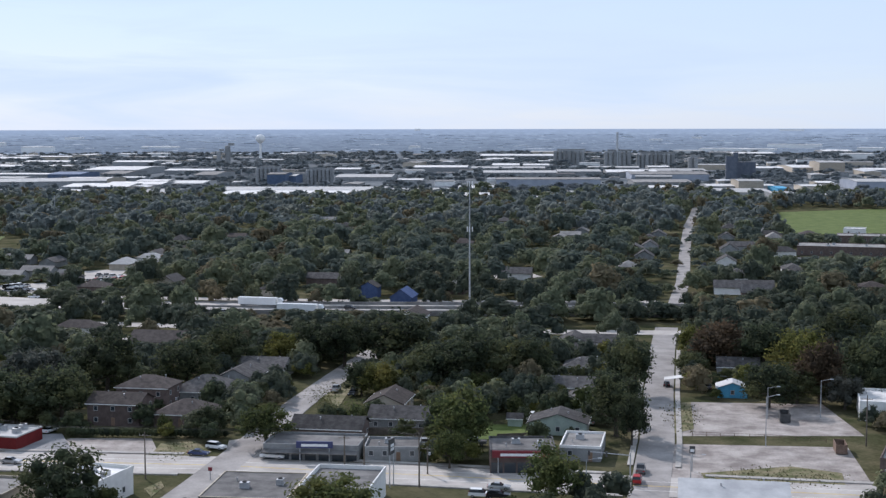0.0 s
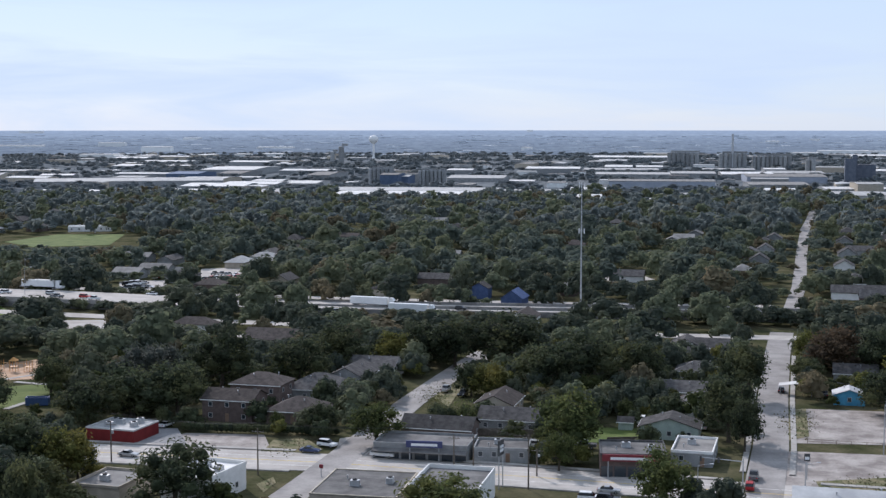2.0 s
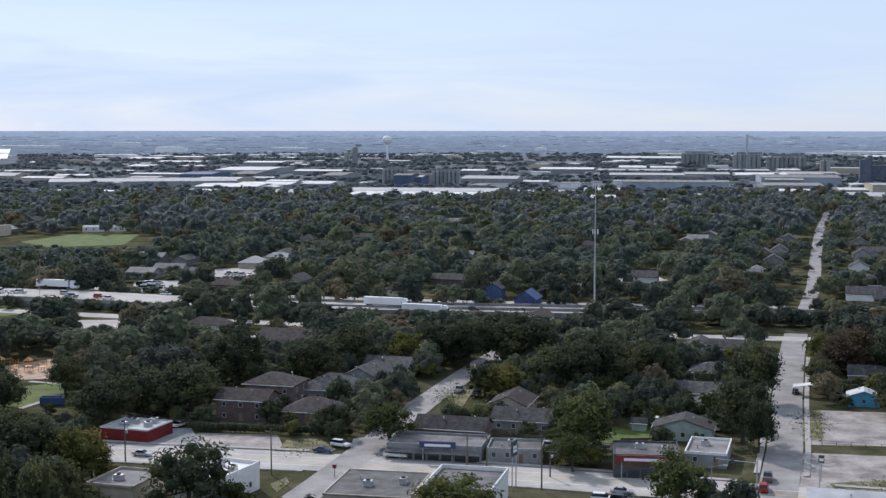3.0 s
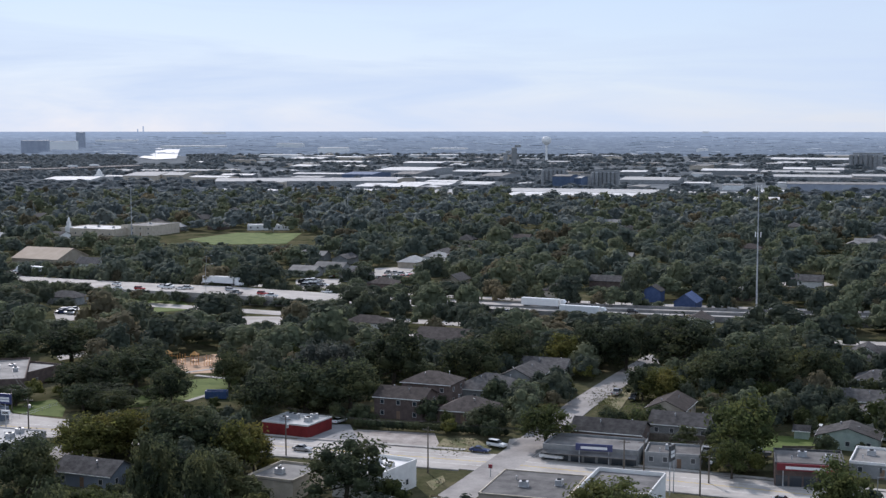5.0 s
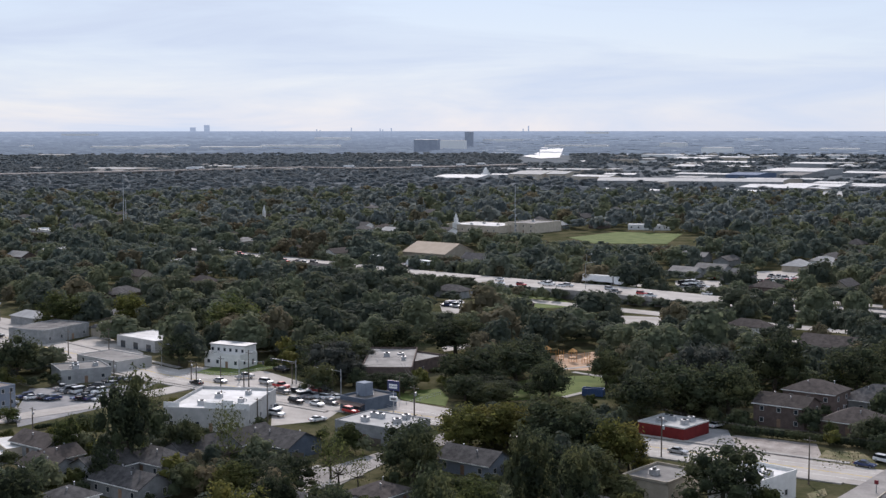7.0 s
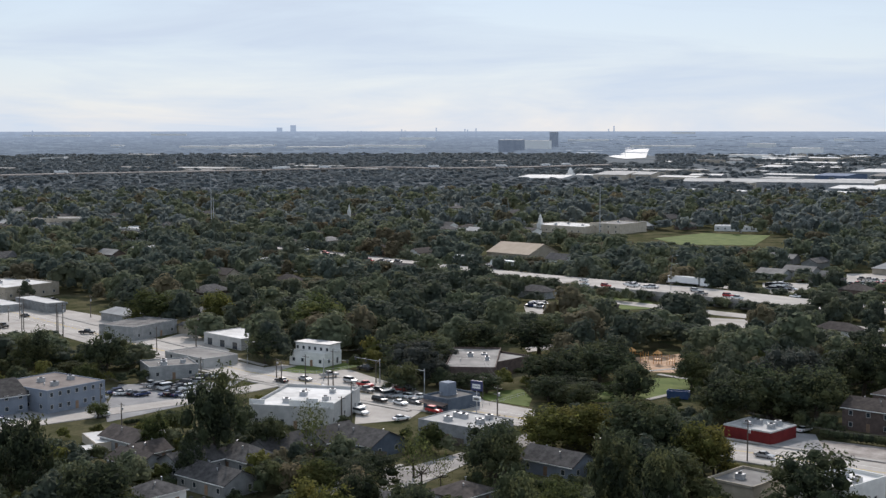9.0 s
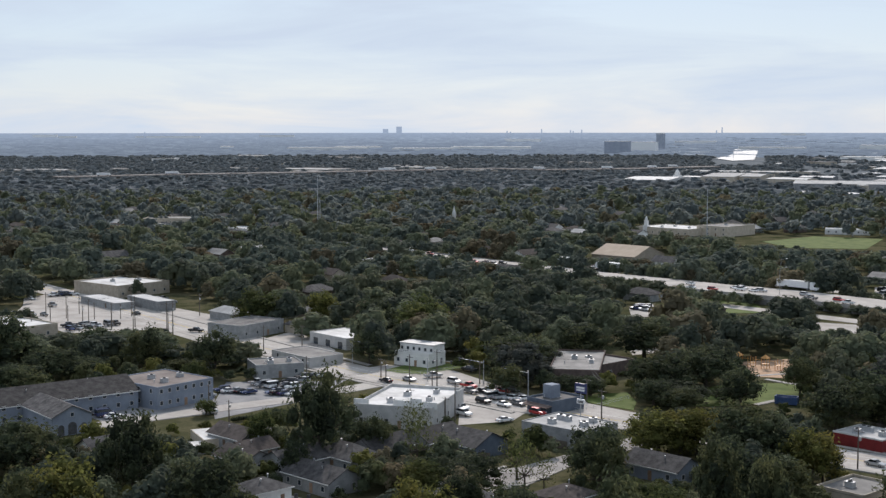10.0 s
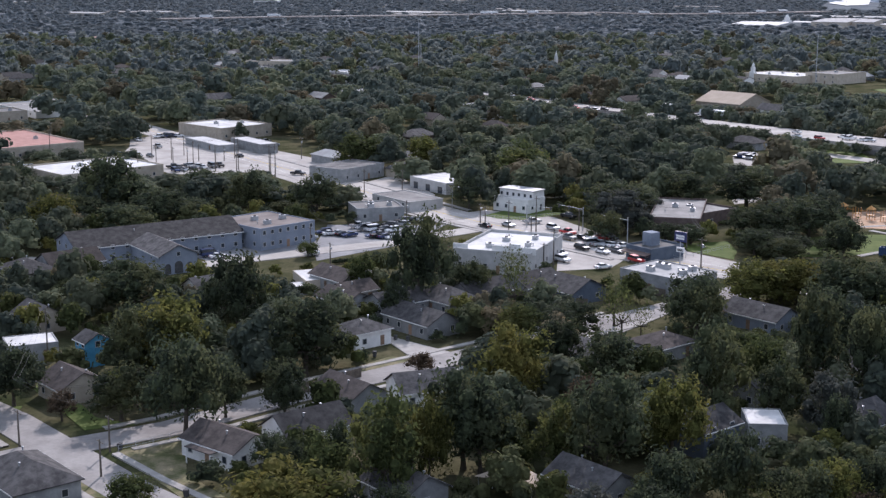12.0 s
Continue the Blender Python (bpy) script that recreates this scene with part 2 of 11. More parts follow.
M_WATER = material("water", (0.16, 0.19, 0.21), (0.20, 0.23, 0.25), 0.55, 0.01, coords="World", spec=0.25)
M_TYRE = material("tyre_rubber", (0.015, 0.015, 0.015), (0.03, 0.03, 0.03), 0.9, 4.0)
M_RIM = material("wheel_rim", (0.40, 0.40, 0.41), (0.52, 0.52, 0.53), 0.4, 4.0, metal=0.7)
M_CARGLASS = glass_material("car_glass", (0.012, 0.014, 0.017))
M_LAMPGLASS = material("lamp_lens", (0.70, 0.70, 0.68), (0.80, 0.80, 0.78), 0.2, 4.0)
M_TAIL = material("tail_lens", (0.40, 0.02, 0.02), (0.50, 0.03, 0.03), 0.25, 4.0)


def paint(name, c, metal=0.15, rough=0.28):
    return material(name, tuple(v * 0.92 for v in c), c, rough, 0.8, metal=metal, spec=0.5)


CAR_PAINTS = {
    "white": paint("paint_white", (0.78, 0.78, 0.77), 0.0), "silver": paint("paint_silver", (0.46, 0.47, 0.48), 0.4),
    "black": paint("paint_black", (0.018, 0.018, 0.020)), "grey": paint("paint_grey", (0.14, 0.145, 0.15), 0.3),
    "red": paint("paint_red", (0.42, 0.03, 0.03)), "blue": paint("paint_blue", (0.03, 0.05, 0.13)),
}
M_SIGNBLUE = paint("sign_navy", (0.035, 0.045, 0.13), 0.0, 0.5)
M_SIGNRED = paint("sign_red", (0.17, 0.014, 0.022), 0.0, 0.5)
M_SIGNWHITE = paint("sign_white", (0.75, 0.75, 0.75), 0.0, 0.5)
M_SKIPBLUE = paint("skip_blue", (0.03, 0.07, 0.17), 0.0, 0.6)
M_ORANGE = paint("play_orange", (0.55, 0.27, 0.07), 0.0, 0.6)


# ---- mesh helpers ----
def mesh_of(name, bm, mat):
    me = bpy.data.meshes.new(name)
    bm.normal_update()
    bm.to_mesh(me)
    bm.free()
    for one in (mat if isinstance(mat, (list, tuple)) else [mat]):
        me.materials.append(one)
    return me


def part(name, bm, mat, parent, label=""):
    ob = new(name, mesh_of(name, bm, mat))
    ob.parent = parent
    return tagged(ob, label)


def thing(name, x, y, z=0.0, turn=0.0, label="", category="", group="", kind=""):
    ob = new(name)
    ob.empty_display_size = 0.5
    ob.matrix_basis = pose(x, y, z, 0, 0, turn)
    return tagged(ob, label, category, group, kind)


def add_box(bm, x, y, z, sx, sy, sz, turn=0.0, taper=1.0):
    """A box centred at x, y that stands on z; taper narrows its top."""
    c, s = math.cos(radians(turn)), math.sin(radians(turn))
    vs = []
    for k, f in ((0, 1.0), (sz, taper)):
        for ax, ay in ((-1, -1), (1, -1), (1, 1), (-1, 1)):
            px, py = ax * sx / 2 * f, ay * sy / 2 * f
            vs.append(bm.verts.new((x + px * c - py * s, y + px * s + py * c, z + k)))
    for q in ((3, 2, 1, 0), (4, 5, 6, 7), (0, 1, 5, 4), (1, 2, 6, 5), (2, 3, 7, 6), (3, 0, 4, 7)):
        bm.faces.new([vs[i] for i in q])
    return bm


def box(x, y, z, sx, sy, sz, turn=0.0, taper=1.0):
    return add_box(bmesh.new(), x, y, z, sx, sy, sz, turn, taper)


def add_tube(bm, a, b, ra, rb, sides=6, cap=True):
    a, b = Vector(a), Vector(b)
    q = (b - a).to_track_quat("Z", "Y")
    rings = []
    for p, r in ((a, ra), (b, rb)):
        rings.append([bm.verts.new(p + q @ Vector((r * math.cos(2 * math.pi * i / sides), r * math.sin(2 * math.pi * i / sides), 0))) for i in range(sides)])
    for i in range(sides):
        j = (i + 1) % sides
        bm.faces.new((rings[0][i], rings[0][j], rings[1][j], rings[1][i]))
    if cap:
        bm.faces.new(rings[1])
        bm.faces.new(rings[0][::-1])
    return bm


def tube(a, b, ra, rb, sides=6):
    return add_tube(bmesh.new(), a, b, ra, rb, sides)


def lathe(profile, sides=16):
    """A turned shape from pairs of radius and height."""
    bm = bmesh.new()
    rings = [[bm.verts.new((max(r, 0.001) * math.cos(2 * math.pi * i / sides), max(r, 0.001) * math.sin(2 * math.pi * i / sides), z)) for i in range(sides)] for r, z in profile]
    for a, b in zip(rings, rings[1:]):
        for i in range(sides):
            j = (i + 1) % sides
            bm.faces.new((a[i], a[j], b[j], b[i]))
    return bm


def prism(points, z0, z1):
    """An upright prism over a list of x, y corners, anticlockwise."""
    bm = bmesh.new()
    lo = [bm.verts.new((x, y, z0)) for x, y in points]
    hi = [bm.verts.new((x, y, z1)) for x, y in points]
    bm.faces.new(hi)
    bm.faces.new(lo[::-1])
    for i in range(len(points)):
        j = (i + 1) % len(points)
        bm.faces.new((lo[i], lo[j], hi[j], hi[i]))
    bmesh.ops.recalc_face_normals(bm, faces=bm.faces)
    return bm


LOTS = []  # outlines of paved and mown ground


def slab(name, points, top, mat, label, category="", kind="structure", bottom=-0.3):
    LOTS.append(points)
    ob = new(name, mesh_of(name, prism(points, bottom, top), mat))
    return tagged(ob, label, category or name, kind=kind)


KEEP = []  # plan of open ground: no scattered tree stands here


def keep_line(points, half):
    for a, b in zip(points, points[1:]):
        KEEP.append((a[0], a[1], b[0], b[1], half))


def keep_spot(x, y, r):
    KEEP.append((x, y, x + 0.01, y, r))


SIGHTS = []  # places seen from above between the trees: x, y, half width, height of what is seen


def sight(x, y, half, z=1.0):
    SIGHTS.append((x, y, half, z))


def ribbon(name, points, width, top, mat, label, category="road", keep=3.0, bottom=-0.3):
    """A paved strip along a line, with real thickness."""
    left, right = [], []
    for i, p in enumerate(points):
        a, b = Vector(points[max(i - 1, 0)][:2]), Vector(points[min(i + 1, len(points) - 1)][:2])
        d = (b - a).normalized()
        nrm = Vector((-d.y, d.x)) * width / 2
        left.append((p[0] + nrm.x, p[1] + nrm.y))
        right.append((p[0] - nrm.x, p[1] - nrm.y))
    bm = bmesh.new()
    lift = [p[2] if len(p) > 2 else 0.0 for p in points]
    rows = [[bm.verts.new((x, y, bottom if z == bottom else z + h)) for (x, y), h in zip(side, lift)] for side, z in ((right, bottom), (right, top), (left, top), (left, bottom))]
    for a, b in zip(rows, rows[1:]):
        for i in range(len(points) - 1):
            bm.faces.new((a[i], a[i + 1], b[i + 1], b[i]))
    bmesh.ops.recalc_face_normals(bm, faces=bm.faces)
    ob = new(name, mesh_of(name, bm, mat))
    if keep is not None:
        keep_line(points, width / 2 + keep)
    return tagged(ob, label, category, kind="structure")


# ---- ground: level to 3.4 km, then rising to the horizon as the distance closes up ----
def far_place(dist, az):
    """Plan place, height and scale of what stands dist metres off, az degrees to the left; beyond 3.4 km the distance is drawn in."""
    r = dist if dist < 3400 else 3400 + 1480 * (1 - math.exp(-(dist - 3400) / 1480))
    z = 75 * (1 - r / dist)
    return -r * math.sin(radians(az)), r * math.cos(radians(az)), z, r / dist


def ring_sheet(name, dists, mat, label, steps=96):
    bm = bmesh.new()
    rings = []
    for d in dists:
        row = []
        for i in range(steps):
            x, y, z, _ = far_place(d, 360 * i / steps)
            row.append(bm.verts.new((x, y, z - 0.02)))
        rings.append(row)
    for a, b in zip(rings, rings[1:]):
        for i in range(steps):
            j = (i + 1) % steps
            bm.faces.new((a[i], a[j], b[j], b[i]))
    if dists[0] < 50:
        bm.faces.new(rings[0])
    bmesh.ops.recalc_face_normals(bm, faces=bm.faces)
    if bm.faces[0].normal.z < 0:
        bmesh.ops.reverse_faces(bm, faces=bm.faces)
    return tagged(new(name, mesh_of(name, bm, mat)), label, name, kind="structure")


def distance_material():
    """Hazy far country: dark woods with pale specks of roofs and clearings, drawn out along the horizon; the blue air
    is painted in as colour and glow.
    """
    m = bpy.data.materials.new("hazy_distance")
    m.use_nodes = True
    n, l = m.node_tree.nodes, m.node_tree.links
    b = n["Principled BSDF"]
    b.inputs["Roughness"].default_value, b.inputs["Specular IOR Level"].default_value = 1.0, 0.0
    g = n.new("ShaderNodeNewGeometry")
    t = n.new("ShaderNodeTexNoise")
    t.inputs["Scale"].default_value, t.inputs["Detail"].default_value = 1.0, 6
    streak = n.new("ShaderNodeMapping")
    streak.inputs["Scale"].default_value = (0.045, 0.045, 0.30)
    l.new(g.outputs["Position"], streak.inputs["Vector"])
    l.new(streak.outputs["Vector"], t.inputs["Vector"])
    ramp = n.new("ShaderNodeValToRGB")
    e = ramp.color_ramp.elements
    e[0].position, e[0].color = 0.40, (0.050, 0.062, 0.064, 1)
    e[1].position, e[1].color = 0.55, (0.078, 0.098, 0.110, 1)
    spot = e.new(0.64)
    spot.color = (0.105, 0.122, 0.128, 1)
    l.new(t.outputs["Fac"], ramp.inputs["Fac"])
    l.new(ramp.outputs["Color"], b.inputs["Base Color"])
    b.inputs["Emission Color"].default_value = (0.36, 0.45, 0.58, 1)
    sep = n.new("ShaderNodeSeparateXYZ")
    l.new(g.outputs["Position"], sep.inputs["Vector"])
    # emission stands in for haze and grows towards the horizon
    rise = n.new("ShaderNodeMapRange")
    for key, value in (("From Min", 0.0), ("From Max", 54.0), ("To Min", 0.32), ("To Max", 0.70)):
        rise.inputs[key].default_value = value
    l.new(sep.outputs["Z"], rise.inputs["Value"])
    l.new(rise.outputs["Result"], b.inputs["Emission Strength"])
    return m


M_DISTANCE = distance_material()
# Pale roofs with a blue haze tint painted into their colour.
M_FARROOF = material("hazed_far_roof", (0.30, 0.34, 0.38), (0.52, 0.55, 0.58), 0.9, 0.01, coords="World", spec=0.0)
ground = ring_sheet("ground", [30, 200, 400, 700, 1100, 1400], M_GROUND, "grass, dry turf and bare soil between streets and trees")
plain = ring_sheet("ground", [1400, 1700, 2400, 3400], M_PLAIN_HAZED, "wooded plain with bare yards, haze tinted into its colour")
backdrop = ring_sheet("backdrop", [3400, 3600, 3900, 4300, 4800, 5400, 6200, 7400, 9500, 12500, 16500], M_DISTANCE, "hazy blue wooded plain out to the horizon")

# ---- streets ----
AVENUE = [(420, 214), (230, 246), (120, 265), (42, 279), (-50, 297), (-120, 304), (-190, 310), (-265, 324), (-333, 346), (-400, 369), (-480, 396), (-700, 470), (-1000, 570)]
HIGHWAY = [(900, 365, 0), (500, 455, 0), (250, 512, 0), (169.7, 530, 0), (48, 543, 0), (-32, 546, 0), (-77, 548, 0.3), (-139, 552, 1.0), (-184, 554, 2.5), (-220, 560, 3), (-257, 568, 2.5), (-330, 590, 1.5), (-400, 612, 1), (-473, 634, 0.5), (-700, 700, 0), (-1200, 815, 0), (-2000, 1000, 0)]
STREET_A = [(32, 225), (42.8, 279), (50.6, 320), (59.3, 374), (72.5, 450), (82, 500)]
STREET_A2 = [(92, 545), (112.8, 643), (145, 820), (178.6, 999), (205, 1122), (225, 1220)]
STREET_B = [(-61, 225), (-51, 280), (-45.4, 315), (-38.6, 364), (-31, 405), (-22, 450)]
STREET_C = [(-188, 88), (-181, 118), (-174, 139), (-170.5, 170), (-165, 199), (-156, 250), (-148, 300)]
STREET_D = [(-360, 138), (-197.8, 124), (-174.8, 120), (-156.5, 117), (-60, 108)]
STREET_E = [(-330, 190), (-271, 221), (-259, 259), (-251, 281), (-246, 312)]
FEEDER = [(300, 455), (82, 487), (46, 489), (-60, 500), (-150, 515), (-240, 535)]
FEEDER_FAR = [(90, 572), (20, 574), (-40, 578), (-110, 586), (-190, 602), (-260, 622)]
ribbon("road", AVENUE, 15.5, 0.12, M_CONCRETE, "wide pale concrete avenue, worn and patched")
ribbon("road", STREET_A, 8.2, 0.124, M_STREET, "straight concrete side street with tree shade")
ribbon("road", STREET_A2, 6.4, 0.128, M_STREET, "straight pale street beyond the highway", keep=-1.5)
ribbon("road", STREET_B, 8.0, 0.132, M_STREET, "concrete side street between house lots")
ribbon("road", STREET_C, 7.6, 0.136, M_STREET, "grey residential street with grass verges")
ribbon("road", STREET_D, 7.6, 0.140, M_STREET, "grey residential cross street")
ribbon("road", STREET_E, 7.6, 0.144, M_CONCRETE, "pale street along the parking lots")
ribbon("road", FEEDER, 10.0, 0.148, M_CONCRETE, "pale feeder road under street trees", keep=2.0)
ribbon("road", FEEDER_FAR, 8.0, 0.152, M_CONCRETE, "narrow pale feeder road along the highway", keep=2.0)
ribbon("highway", HIGHWAY, 25.0, 1.0, M_CONCRETE, "raised multi-lane concrete highway", keep=2.0)


def offset(points, d):
    out = []
    for i, p in enumerate(points):
        a, b = Vector(points[max(i - 1, 0)]), Vector(points[min(i + 1, len(points) - 1)])
        t = (b - a).normalized()
        out.append((p[0] - t.y * d, p[1] + t.x * d))
    return out


for side in (-12.7, 0.0, 12.7):
    ribbon("highway_barrier", offset(HIGHWAY, side), 0.5, 2.15, M_BARRIER, "low concrete highway barrier, darkened for its shaded side", "barrier", keep=None)
for side in (-8.4, -4.2, 4.2, 8.4):
    ribbon("lane_line", offset(HIGHWAY, side), 0.18, 1.006, M_PAINT, "white painted lane line", "lane line", keep=None, bottom=0.9)
for side in (-3.6, 3.6):
    ribbon("lane_line", offset(AVENUE, side), 0.16, 0.125, M_PAINT, "white painted lane line", "lane line", keep=None, bottom=0.0)
for side in (-0.2, 0.2):
    ribbon("lane_line", offset(AVENUE, side), 0.13, 0.125, M_YELLOWPAINT, "yellow painted centre line", "lane line", keep=None, bottom=0.0)


# kerbed pavements, each a real step above the road
for points, side, wide in (
        ([(110, 267), (54, 278)], 9.4, 1.6), ([(38, 281), (-46, 298)], 9.6, 1.6), ([(-56, 299), (-140, 307)], 9.6, 1.6), ([(110, 267), (54, 278)], -9.4, 1.6), ([(34, 280), (-44, 296)], -9.6, 1.6),
        ([(-60, 298), (-160, 308)], -9.6, 1.6), ([(-190, 310), (-265, 324), (-333, 346)], 9.6, 1.6), ([(-270, 326), (-400, 369), (-480, 396)], -9.6, 1.6),
        ([(46, 295), (50.6, 320), (59.3, 374), (72.5, 450)], 5.2, 1.3), ([(46, 295), (50.6, 320), (59.3, 374), (72.5, 450)], -5.2, 1.3),
        ([(-176.5, 130), (-174, 139), (-170.5, 170), (-165, 199), (-156, 250)], 6.2, 1.3), ([(-176.5, 130), (-174, 139), (-170.5, 170), (-165, 199), (-156, 250)], -6.2, 1.3),
        ([(-197.8, 124), (-186, 122)], -6.0, 1.3), ([(-172, 119.5), (-156.5, 117), (-120, 113.5)], -6.0, 1.3), ([(-172, 119.5), (-156.5, 117), (-120, 113.5)], 6.0, 1.3)):
    ribbon("pavement", offset(points, side), wide, 0.25, M_WALK, "narrow concrete pavement with a kerb", "pavement", keep=None)


# ---- trees ----
def leaf_quads(rng, centres, radii, count, size, droop=0.25):
    """Corner places of count small leaf sprays that lie on the outside of overlapping clumps."""
    k = rng.choice(len(centres), count, p=radii ** 2 / (radii ** 2).sum())
    d = rng.normal(size=(count, 3))
    d[:, 2] = d[:, 2] * 0.9 + 0.12
    d /= np.linalg.norm(d, axis=1)[:, None]
    p = centres[k] + d * (radii[k] * rng.uniform(0.55, 1.12, count))[:, None]
    nrm = d + rng.normal(size=(count, 3)) * 0.55
    nrm /= np.linalg.norm(nrm, axis=1)[:, None]
    u = np.cross(nrm, rng.normal(size=(count, 3)))
    u /= np.linalg.norm(u, axis=1)[:, None] + 1e-9
    v = np.cross(nrm, u)
    s = size * rng.uniform(0.55, 1.25, count)[:, None]
    w = s * rng.uniform(0.5, 1.0, count)[:, None]
    return np.stack([p - u * s, p - v * w * 0.6 + nrm * s * 0.15, p + u * s, p + v * w * 0.6 - nrm * s * 0.1], 1)


def crown_layout(rng, lumps, spread=0.62, flat=0.8):
    """Clump centres and radii in a crown of width 1 that reaches from about 0.14 up to 0.93 of the height."""
    c, r = [(0, 0, 0.58), (0.02, 0.03, 0.40)], [0.30, 0.28]
    for i in range(lumps):
        a = 2 * math.pi * (i * 0.618 + rng.uniform(-0.06, 0.06))
        up = (i + 0.5) / lumps
        z = 0.27 + 0.52 * up + rng.uniform(-0.05, 0.05)
        q = 0.5 * spread * math.sqrt(max(0.05, 1 - ((up - 0.28) / 0.78) ** 2)) * rng.uniform(0.72, 1.08)
        c.append((q * math.cos(a), q * math.sin(a), z))
        r.append(rng.uniform(0.13, 0.20))
    return np.array(c), np.array(r)


def quads_mesh(name, quads, mat, cores=None):
    """One mesh from leaf quads, with coarse closed cores of the clumps inside so that little sky shows through."""
    verts = quads.reshape(-1, 3)
    faces = np.arange(len(verts)).reshape(-1, 4)
    me = bpy.data.meshes.new(name)
    v, f = [verts], [tuple(q) for q in faces.tolist()]
    if cores is not None:
        base = len(verts)
        dirs = np.array([(math.cos(a) * math.cos(b), math.sin(a) * math.cos(b), math.sin(b)) for b in (-0.7, 0.15, 0.9) for a in np.arange(6) * math.pi / 3])
        for c, r in cores:
            pts = np.concatenate([np.array(c) + dirs * r, [np.array(c) + (0, 0, -r), np.array(c) + (0, 0, r)]])
            v.append(pts)
            for k in range(2):
                for i in range(6):
                    j = (i + 1) % 6
                    f.append((base + k * 6 + i, base + k * 6 + j, base + k * 6 + 6 + j, base + k * 6 + 6 + i))
            for i in range(6):
                f.append((base + 18, base + (i + 1) % 6, base + i))
                f.append((base + 19, base + 12 + i, base + 12 + (i + 1) % 6))
            base += 20
    me.from_pydata(np.concatenate(v).tolist(), [], f)
    me.materials.append(mat)
    return me


TREES = {}


def tree_pattern(kind, seed, mat, lumps, count, size, spread, flat, label, core=0.46, trunk=0.028, lean=0.0, tall=1.0):
    """A pattern tree 1 m wide and about 0.95 m tall under the ground; copies stand in the streets."""
    rng = np.random.default_rng(seed)
    c, r = crown_layout(rng, lumps, spread, flat)
    c[:, 2] = 0.22 + (c[:, 2] - 0.22) * tall
    root = thing("tree", 0, 0, -40, 0, label, "tree")
    bm = bmesh.new()
    top = Vector((0.02, 0.01, 0.30))
    add_tube(bm, (0, 0, -0.03), (0.0, 0.0, 0.06), trunk * 1.5, trunk, 7)
    add_tube(bm, (0, 0, 0.06), top, trunk, trunk * 0.75, 7)
    for k in range(1, min(len(c), 8)):
        mid = top.lerp(Vector(c[k]), 0.5) + Vector((0, 0, -0.03))
        add_tube(bm, top + Vector((0, 0, -0.02)), mid, trunk * 0.6, trunk * 0.4, 5)
        add_tube(bm, mid, Vector(c[k]), trunk * 0.4, trunk * 0.15, 5)
    part("trunk", bm, M_BARK, root)
    q = leaf_quads(rng, c, r, count, size)
    crown = new("crown", quads_mesh("crown", q, mat, [(a, b * core) for a, b in zip(c, r)] if core else None))
    crown.parent = root
    TREES.setdefault(kind, []).append(root)


for s in range(3):
    tree_pattern("oak", 10 + s, M_LEAF, 17 + s, 2300, 0.029, 0.74, 0.75, "broad dark green oak with a dense rounded crown")
for s in range(2):
    tree_pattern("fresh", 20 + s, M_LEAF_FRESH, 15, 2200, 0.029, 0.70, 0.9, "bright green leafy tree with an uneven crown")
for s in range(2):
    tree_pattern("yellow", 30 + s, M_LEAF_YELLOW, 15, 2200, 0.029, 0.70, 0.9, "yellowing autumn tree with a loose crown")
tree_pattern("brown", 40, M_LEAF_BROWN, 15, 1700, 0.029, 0.72, 0.9, "brown-leaved tree half turned for autumn")
tree_pattern("grey", 50, M_LEAF_GREY, 14, 1500, 0.028, 0.70, 0.9, "grey-green tree with thin pale leaves", core=0.55)
tree_pattern("sparse", 60, M_LEAF_FRESH, 12, 600, 0.028, 0.72, 1.0, "thin young tree with sparse leaves", core=0.0)
tree_pattern("tall", 70, M_LEAF, 18, 2000, 0.030, 0.60, 1.3, "tall narrow dark green tree", tall=1.35)
PLANTED = []


def tree(x, y, width, height, kind="oak"):
    """A tree with its crown's width and its height."""
    k = len(PLANTED)
    pattern = TREES[kind][k % len(TREES[kind])]
    nominal = 1.22 if kind == "tall" else 0.93
    m = Matrix.LocRotScale((x, y, 0), Euler((0, 0, (k * 2.399) % 6.283)), (width, width, height / nominal))
    PLANTED.append((x, y, width))
    return copy_thing(pattern, m)


def dome_layout(rng, lumps):
    """Clumps of a full crown of width 1 that reaches from near the ground to 0.93."""
    c, r = [(rng.uniform(-0.04, 0.04), rng.uniform(-0.04, 0.04), 0.44)], [0.33]
    turn = rng.uniform(0, 6.283)
    for i in range(lumps):
        a = turn + 2.399 * i + rng.uniform(-0.3, 0.3)
        up = (i + 0.5) / lumps
        q = (0.33 - 0.24 * up ** 1.6) * rng.uniform(0.8, 1.12)
        c.append((q * math.cos(a), q * math.sin(a), 0.26 + 0.45 * up + rng.uniform(-0.05, 0.05)))
        r.append(rng.uniform(0.15, 0.22))
    return np.array(c), np.array(r)


